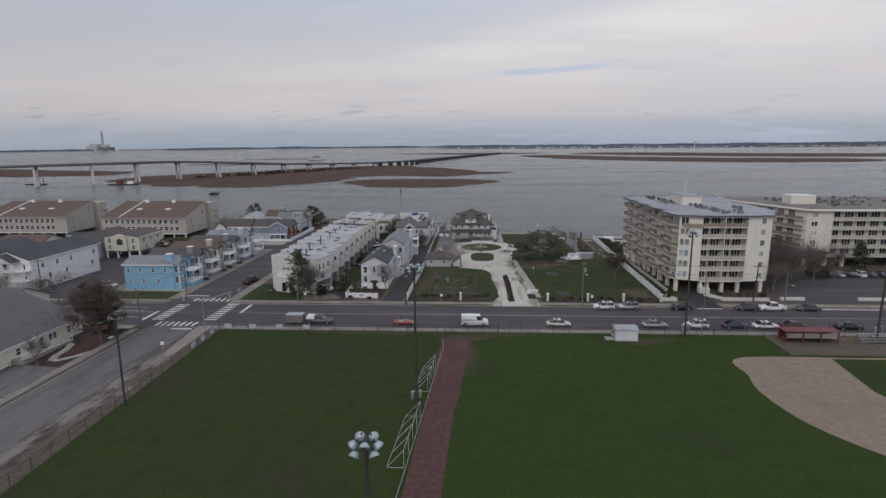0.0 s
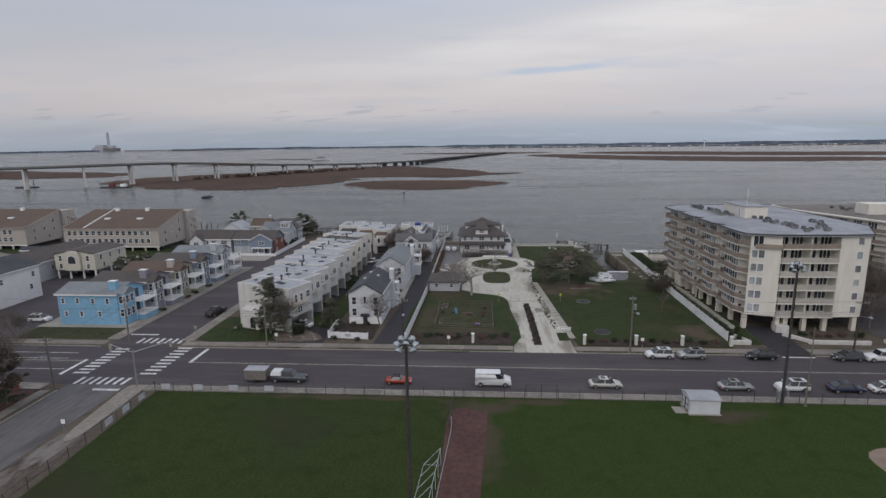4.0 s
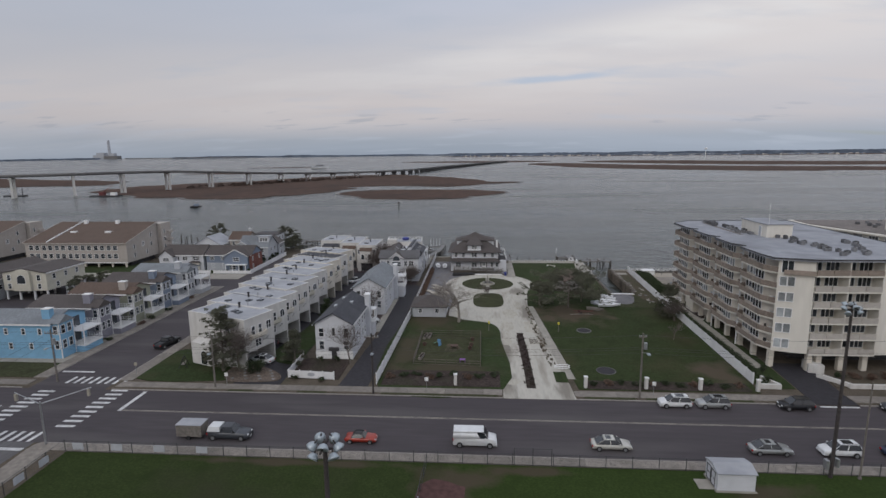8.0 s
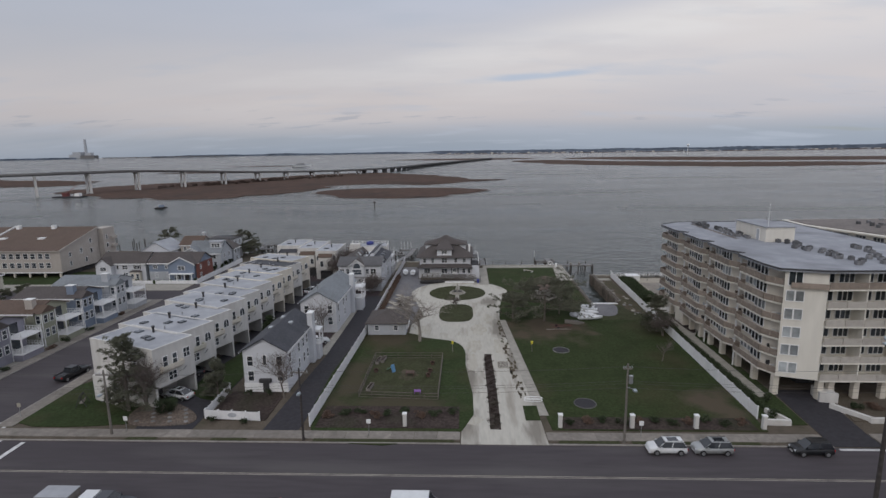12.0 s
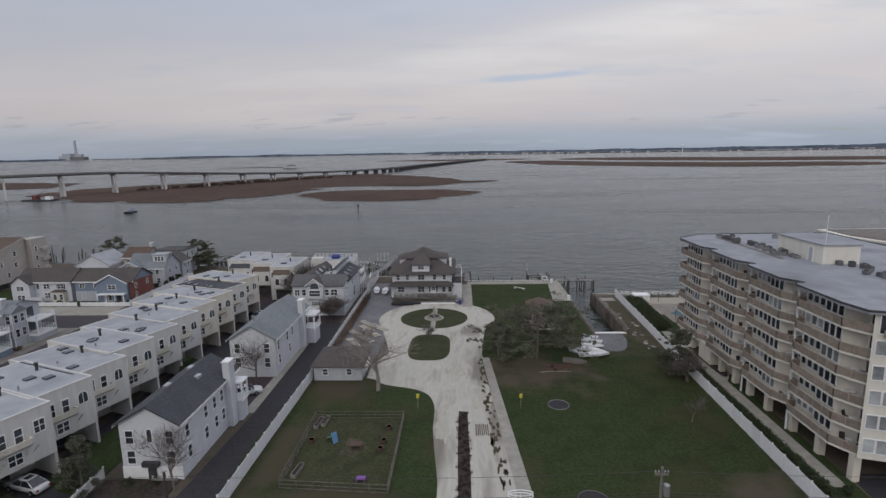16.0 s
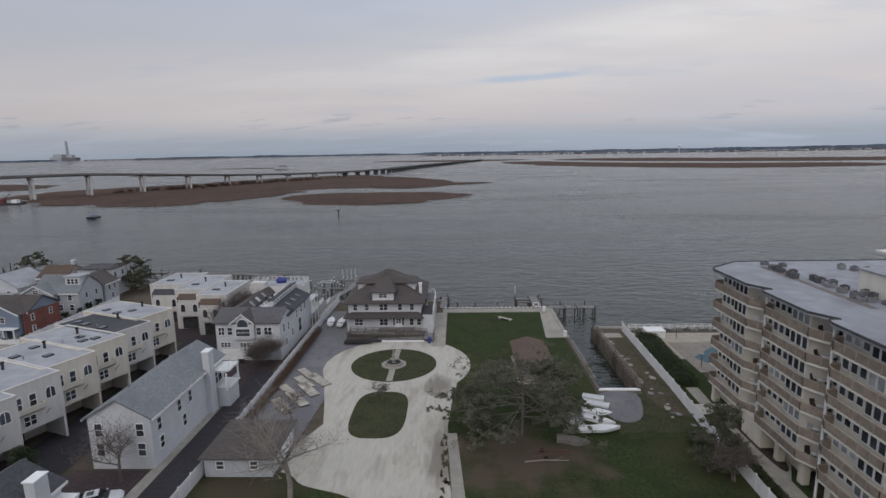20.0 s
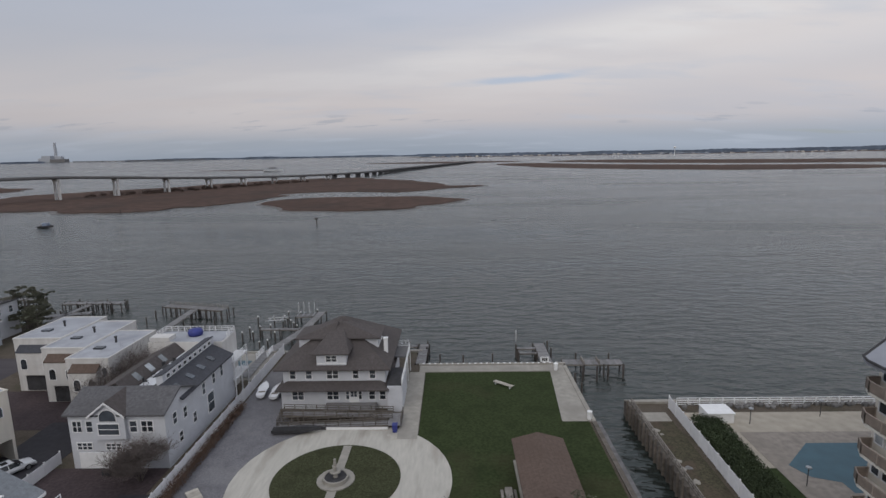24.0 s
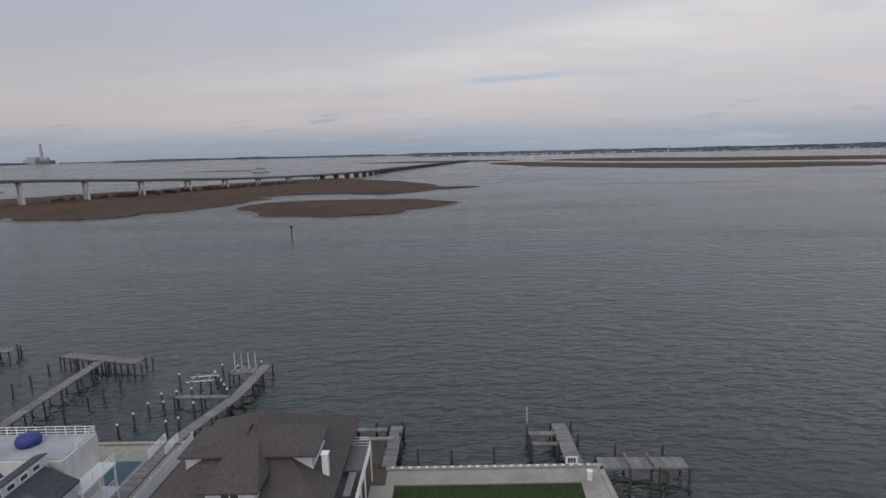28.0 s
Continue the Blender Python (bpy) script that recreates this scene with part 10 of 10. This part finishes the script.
for i, (x, y) in enumerate(((-94.5, 160.8), (-86.5, 160.6), (-76.5, 160.6), (-72, 160.4), (-70.0, 162), (-69.9, 174), (-69.8, 178), (-69.9, 181.4), (-69.8, 184.6))):
    shrub("dark rounded garden shrub", x, y, 0.9 if i < 5 else 0.75, 1.2 if i < 5 else 2.6, 230 + i, 380 if i < 5 else 800, group="garden shrubs")
for i, (x, y) in enumerate(((-71.3, 98.4), (-71.0, 108.8), (-71.2, 119.6), (-71.4, 130.4), (-71.2, 112.8))):
    shrub("low brown garden shrub at the balcony foot", x, y, 1.0, 0.9, 240 + i, 320, "reed" if i % 2 else "shrub", group="side street shrubs")


# ---- yard details ----
fo = thing("fountain", "pale grey tiered garden fountain on a round stone base", "fountain", (5.7, 148.4, 0.13))
part("basin", lathe(bmesh.new(), [(2.1, 0), (2.1, 0.12), (1.5, 0.12), (1.45, 0.5), (1.25, 0.5), (1.2, 0.3), (0.2, 0.28)], 20), "concrete", fo)
part("column", lathe(bmesh.new(), [(0.34, 0.28), (0.2, 0.6), (0.26, 0.9), (0.62, 1.05), (0.58, 1.14), (0.2, 1.12), (0.15, 1.5), (0.34, 1.66), (0.32, 1.73), (0.13, 1.72), (0.17, 2.1), (0.12, 2.35), (0.15, 2.5), (0.04, 2.62)], 16), "concrete", fo)
part("basin_water", lathe(bmesh.new(), [(1.22, 0.36), (1.22, 0.4), (0.25, 0.41)], 20), "dark", fo, "dark standing water in the basin")
sheet("ground_circle_walk", rect(5.2, 141.8, 6.2, 146.4), 0.131, 0.15, "concrete", "narrow concrete walk across the round bed", "path")
sheet("ground_circle_walk_north", rect(5.2, 150.5, 6.2, 155.4), 0.131, 0.15, "concrete", "narrow concrete walk across the round bed", "path")
# picnic pavilion by the slip
pv = thing("pavilion", "open picnic shelter with a taupe pitched roof", "shelter", (28.6, 146.2, 0.09))
part("roof", gable(bmesh.new(), -2.6, 2.6, -5.6, 5.6, 2.7, 3.4, "y", 0.4, 0.15), "sh_brown", pv)
for x in (-2.4, 2.4):
    for y in (-5.2, 0, 5.2):
        part("post", B(x - 0.1, y - 0.1, 0, x + 0.1, y + 0.1, 2.8), "wood", pv)
part("floor", B(-2.8, -5.8, 0, 2.8, 5.8, 0.08), "concrete", pv)
for y in (-3.4, -0.6):
    tb = thing("picnic_table", "weathered timber picnic table with benches", "table", (24.6, 145.6 + y, 0.09), 90)
    part("tabletop", B(-0.9, -0.38, 0.70, 0.9, 0.38, 0.76), "wood", tb)
    for s in (-0.7, 0.7):
        part("bench", B(-0.9, s - 0.14, 0.42, 0.9, s + 0.14, 0.47), "wood", tb)
    for x in (-0.7, 0.7):
        part("leg_frame", solid(bmesh.new(), [[(x, -0.75, 0), (x, -0.62, 0), (x, -0.2, 0.7), (x, -0.33, 0.7)], [(x + 0.08, -0.75, 0), (x + 0.08, -0.62, 0), (x + 0.08, -0.2, 0.7), (x + 0.08, -0.33, 0.7)]]), "wood", tb)
        part("leg_frame", solid(bmesh.new(), [[(x, 0.62, 0), (x, 0.75, 0), (x, 0.33, 0.7), (x, 0.2, 0.7)], [(x + 0.08, 0.62, 0), (x + 0.08, 0.75, 0), (x + 0.08, 0.33, 0.7), (x + 0.08, 0.2, 0.7)]]), "wood", tb)
bn = thing("bench", "pale slatted bench lying on the lawn", "bench", (26.6, 172.4, 0.12), -40)
for k in range(4):
    part("slat", B(-1.7, -0.36 + 0.19 * k, 0.36, 1.7, -0.22 + 0.19 * k, 0.41), "paleboard", bn)
for x in (-1.3, 1.3):
    part("leg", B(x - 0.06, -0.3, 0, x + 0.06, 0.3, 0.36), "trim", bn)
# access ramp before the old house
rm = thing("access_ramp", "weathered timber access ramp that doubles back before the old house", "ramp", (0, 0, 0.05))
for (xa, xb, y0, y1, za, zb) in ((-4.6, 10.6, 161.6, 163.0, 1.0, 0.55), (-4.6, 10.2, 159.6, 161.0, 0.05, 0.55)):
    part("ramp_deck", solid(bmesh.new(), [[(xa, y0, za - 0.12), (xa, y1, za - 0.12), (xa, y1, za), (xa, y0, za)], [(xb, y0, zb - 0.12), (xb, y1, zb - 0.12), (xb, y1, zb), (xb, y0, zb)]]), "decking", rm)
    part("ramp_side", solid(bmesh.new(), [[(x, y0 - 0.1, z - 0.15), (x, y0 - 0.06, z - 0.15), (x, y0 - 0.06, z + 0.06), (x, y0 - 0.1, z + 0.06)] for x, z in ((xa, za), (xb, zb))]), "oldwood", rm, "dark edge beam of the ramp")
    for yy in (y0, y1):
        part("ramp_railing", railing(bmesh.new(), (xa, yy), (xb, yy), za, 0.95, 1.6, 0.05, 3, zb), "oldwood", rm)
part("landing", B(10.2, 159.6, 0.43, 12.0, 163.0, 0.55), "decking", rm)
part("landing", B(0.8, 163.05, 0.88, 8.0, 165.3, 1.0), "decking", rm)
part("landing_railing", railing(railing(bmesh.new(), (11.9, 159.6), (11.9, 163.0), 0.55, 0.95, 1.2, 0.05, 3), (-4.5, 159.6), (-4.5, 163.0), 0.6, 0.95, 1.2, 0.05, 3), "oldwood", rm)
# Added white panel stands for the pale wall seen under the ramp.
part("skirt", B(2.05, 159.42, 0, 10.2, 159.46, 0.38), "trim", rm, "white panel in place of the pale gap under the ramp")
# Dark panel on the left part of the ramp front.
part("skirt", B(-4.6, 159.42, 0, 2.0, 159.46, 0.5), "dark", rm, "dark panel along the front of the ramp")
tk = thing("recycling_bin", "dark blue wheeled bin at the ramp", "bin", (11.2, 158.8, 0.1))
part("body", solid(bmesh.new(), [[(-0.28, -0.3, 0.05), (0.28, -0.3, 0.05), (0.28, 0.3, 0.05), (-0.28, 0.3, 0.05)], [(-0.33, -0.36, 1.0), (0.33, -0.36, 1.0), (0.33, 0.36, 1.0), (-0.33, 0.36, 1.0)]]), "navy", tk)
part("lid", B(-0.36, -0.4, 1.0, 0.36, 0.4, 1.08), "navy", tk)
for (xa, xb, y, za, zb) in ((-4.4, 10.2, 161.7, 0.95, 0.5), (-4.4, 10.0, 159.7, 0.0, 0.5)):
    for k in range(8):
        u = k / 7
        z = za + (zb - za) * u - 0.13
        if z > 0.1:
            part("ramp_post", B(xa + (xb - xa) * u - 0.07, y, 0, xa + (xb - xa) * u + 0.07, y + 0.14, z), "oldwood", rm)
cv = thing("covered_boat", "long low boat under a black cover before the ramp", "boat", (-1.6, 158.6, 0.1), 2)
part("hull", hull(6.4, 1.3, 0.7), "dark", cv)
part("cover", solid(bmesh.new(), [[(x, -w, 0.62), (x, 0, 0.62 + r), (x, w, 0.62), (x, 0, 0.58)] for x, w, r in ((-3.1, 0.5, 0.12), (-1.5, 0.62, 0.3), (0.8, 0.6, 0.28), (2.6, 0.25, 0.16))]), "tyre", cv, "black cover")
# play yard toys
ty = thing("toy_slide", "small pale green and blue plastic slide", "toy", (-4.6, 98.9, 0.115), -130)
gm, bl2 = mat("green_plastic", (0.16, 0.34, 0.27), 0.5, 0.08, 3, 0.0), mat("blue_plastic", (0.10, 0.22, 0.36), 0.5, 0.08, 3, 0.0)
part("chute", solid(bmesh.new(), [[(-0.2, -0.8, 0.05), (0.2, -0.8, 0.05), (0.2, -0.8, 0.16), (-0.2, -0.8, 0.16)], [(-0.2, 0.3, 0.75), (0.2, 0.3, 0.75), (0.2, 0.3, 0.86), (-0.2, 0.3, 0.86)]]), gm, ty)
part("ladder", solid(bmesh.new(), [[(-0.35, 0.35, 1.2), (0.35, 0.35, 1.2), (0.35, 0.5, 1.2), (-0.35, 0.5, 1.2)], [(-0.35, 0.7, 0), (0.35, 0.7, 0), (0.35, 0.85, 0), (-0.35, 0.85, 0)]]), bl2, ty)
for i, (x, y) in enumerate(((2.2, 101.6), (2.0, 98.4), (1.8, 96.6), (-7.0, 98.4))):
    pt = thing("planter_tub", "small terracotta tub in the play yard", "planter", (x, y, 0.115), 0, "tubs in the play yard")
    part("tub", lathe(bmesh.new(), [(0.28, 0), (0.4, 0.5), (0.42, 0.5), (0.42, 0.56), (0.34, 0.5)], 12), "terracotta", pt)
    part("soil", lathe(bmesh.new(), [(0.3, 0.42), (0.3, 0.5)], 10), "mulch", pt)
for x, y, tn, L in ((-7.3, 102.9, 84, 2.6), (-6.5, 103.3, 84, 2.2), (-6.9, 92.2, 82, 2.4)):
    ct = thing("planter_trough", "long weathered timber planting trough in the play yard", "planter", (x, y, 0.115), tn, "troughs in the play yard")
    for sd in (-0.28, 0.24):
        for k in range(3):
            part("board", B(-L / 2, sd, 0.02 + 0.16 * k, L / 2, sd + 0.04, 0.165 + 0.16 * k), "wood", ct)
    for e in (-L / 2, L / 2 - 0.04):
        part("end_board", B(e, -0.24, 0.02, e + 0.04, 0.24, 0.49), "wood", ct)
    part("soil", B(-L / 2 + 0.04, -0.24, 0.02, L / 2 - 0.04, 0.24, 0.4), "mulch", ct)
ph = thing("play_house", "small brown wooden play table", "toy", (-1.2, 97.2, 0.115))
part("top", B(-0.7, -0.5, 0.5, 0.7, 0.5, 0.6), "terracotta", ph)
for x in (-0.6, 0.6):
    for y in (-0.4, 0.4):
        part("leg", B(x - 0.05, y - 0.05, 0, x + 0.05, y + 0.05, 0.5), "terracotta", ph)
tt = thing("toy_table", "low purple plastic play table", "toy", (0.6, 90.6, 0.115))
pm_ = mat("purple_plastic", (0.20, 0.08, 0.30), 0.5, 0.08, 3, 0.0)
part("top", B(-0.5, -0.35, 0.38, 0.5, 0.35, 0.45), pm_, tt)
for x in (-0.42, 0.42):
    for y in (-0.27, 0.27):
        part("leg", B(x - 0.05, y - 0.05, 0, x + 0.05, y + 0.05, 0.38), pm_, tt)
# yellow boxes on posts, round planting rings on the lawn
for x, y in ((5.5, 107.4), (19.8, 107.4)):
    yp = thing("marker_post", "thin post with a small yellow box", "post", (x, y, 0.1))
    part("post", tube(bmesh.new(), (0, 0, 0), (0, 0, 1.7), 0.05, n=6), "wood", yp)
    part("box", B(-0.18, -0.12, 1.6, 0.18, 0.12, 2.1), mat("yellow_box", (0.55, 0.48, 0.05), 0.5, 0.1, 3, 0.0), yp)
for x, y, r in ((25.2, 108.4, 1.5), (25.0, 87.6, 1.6)):
    fr = thing("fire_ring", "round dark planting ring edged with pale stone on the lawn", "planting ring", (x, y, 0.09))
    part("soil", lathe(bmesh.new(), [(r - 0.12, 0), (r - 0.12, 0.05)], 24), "lane", fr)
    bm = bmesh.new()
    n = 24
    solid_r = [[(math.cos(2 * math.pi * i / n) * q, math.sin(2 * math.pi * i / n) * q, z) for i in range(n)] for q, z in ((r, 0.0), (r, 0.1), (r - 0.08, 0.1), (r - 0.08, 0.0))]
    rings = [[bm.verts.new(p) for p in g_] for g_ in solid_r]
    for a, b in zip(rings, rings[1:]):
        for i in range(n):
            bm.faces.new((a[i], a[(i + 1) % n], b[(i + 1) % n], b[i]))
    part("edging", bm, "stone", fr)
# the worn edge of the drive: broken dark tussocks
rgd = random.Random(9)
for k in range(64):
    wy = 90 + 0.56 * k + rgd.uniform(-0.8, 0.8)
    single("weed_patch", prism(bmesh.new(), blob(15.0 + (126 - wy) * 0.035 + rgd.uniform(-0.7, 0.7), wy, rgd.uniform(0.1, 0.3), rgd.uniform(0.25, 0.85), rgd.uniform(-8, 8), 18, 0.7, k), 0.081, 0.095), "wornearth", "flat dark weeds in the worn edge of the shell drive", "weeds", group="weeds along the drive")
# Ribbed tracks in the drive, built as a guessed slotted panel.
rt = thing("grate", "dark ribbed marks in the drive, built as a slotted panel", "grate", (14.2, 101.6, 0.081))
part("grate_frame", B(-0.95, -1.6, 0, 0.95, 1.6, 0.012), "shellworn", rt)
for k in range(7):
    part("slot", B(-0.8 + 0.25 * k, -1.45 + 0.12 * (k % 3), 0.013, -0.68 + 0.25 * k, 1.45 - 0.16 * (k % 2), 0.03), "mulch", rt)
ds = thing("strip_weeds", "dark ragged weeds in the strip of the drive", "weeds", (0, 0, 0.1), kind="stuff")
part("weed_patch", needles("weed_patch", [((11.8 + rgd.uniform(-0.7, 0.7), 81 + 0.3 * k, 0.03), 0.4) for k in range(84)], 6000, 0.06, "mulch", rgd, 0.14), None, ds)
ar = thing("hammock_frame", "pale hoop seat frame by the drive gate", "garden seat", (17.6, 87.6, 0.1))
for z in (0.5, 0.8):
    bm = bmesh.new()
    prev = None
    for i in range(17):
        a = 2 * math.pi * i / 16
        p = Vector((1.3 * math.cos(a), 0.5 * math.sin(a), z))
        if prev:
            tube(bm, prev, p, 0.05, n=5)
        prev = p
    part("hoop", bm, "trim", ar)
part("stand", tube(bmesh.new(), (0, 0, 0), (0, 0, 0.8), 0.05, n=6), "trim", ar)
# terrace behind the waterside house and pool yard of the neighbour
sheet("ground_terrace", rect(-29, 175.4, -13.6, 187.2), 0.001, 0.12, "concrete", "pale paved terrace at the water", "pavement")
sheet("ground_small_pool", rect(-20.2, 178.2, -16.8, 183.6), 0.121, 0.14, "pool", "narrow covered plunge pool", "pool")
sheet("ground_north_court", rect(-54, 160, -29, 172), 0.001, 0.04, "brickcourt", "reddish paved court before the white block", "ground")
for x, y in ((-21.2, 149.6), (-20.6, 149.5)):
    tc = thing("trash_can", "dark bin at the garage door", "bin", (x, y, 0.06))
    part("body", lathe(bmesh.new(), [(0.22, 0), (0.27, 0.7), (0.1, 0.78)], 10), "dark", tc)
for x, y in ((56.4, 146.8), (57.6, 160.0), (68, 162)):
    gl = thing("garden_lamp", "short dark lamp post on the pool terrace", "lamp", (x, y, 0.15))
    part("post", tube(bmesh.new(), (0, 0, 0), (0, 0, 2.2), 0.05, n=6), "dark", gl)
    part("lamp_head", lathe(bmesh.new(), [(0.3, 2.15), (0.3, 2.25), (0.05, 2.4)], 8), "steel", gl)
for i in range(13):
    s = thing("garden_stone", "pale boulder in the stony planting bed", "stone", (-37.4 + 0.58 * i, 81.6 + 1.1 * (i * 7 % 4), 0.1), 0, "boulders")
    bm = bmesh.new()
    bmesh.ops.create_icosphere(bm, subdivisions=1, radius=0.36)
    for v in bm.verts:
        v.co = Vector((v.co.x * rgd.uniform(0.8, 1.3), v.co.y * rgd.uniform(0.8, 1.2), v.co.z * 0.6))
    part("boulder", bm, "stone", s)
rs_ = random.Random(52)
for k in range(22):
    st = thing("rubble_stone", "pale flat rubble stone on the sandy spit", "stone", (44.5 + rs_.random() * 2.6, 126 + rs_.random() * 34, 0.1), rs_.uniform(0, 180), "rubble on the spit")
    bm = bmesh.new()
    bmesh.ops.create_icosphere(bm, subdivisions=1, radius=rs_.uniform(0.25, 0.55))
    for v in bm.verts:
        v.co = Vector((v.co.x * rs_.uniform(0.8, 1.5), v.co.y * rs_.uniform(0.7, 1.1), max(-0.05, v.co.z * 0.4)))
    part("slab", bm, "concrete" if k % 3 else "stone", st)

# garden swing on the corner lawn
gs = thing("garden_swing", "dark metal garden swing frame on the corner lawn", "garden swing", (-48.4, 86.2, 0.12), 20)
for y in (-0.8, 0.8):
    for x in (-0.7, 0.7):
        part("leg", tube(bmesh.new(), (x, y, 0), (0, y, 1.7), 0.05, n=6), "dark", gs)
part("crossbar", tube(bmesh.new(), (0, -0.95, 1.7), (0, 0.95, 1.7), 0.05, n=6), "dark", gs)
part("seat", B(-0.28, -0.6, 0.5, 0.28, 0.6, 0.56), "wood", gs)
part("backrest", B(0.26, -0.6, 0.56, 0.32, 0.6, 1.0), "wood", gs)
for y in (-0.55, 0.55):
    part("chain", tube(bmesh.new(), (0, y, 0.55), (0, y, 1.68), 0.015, n=4), "dark", gs)
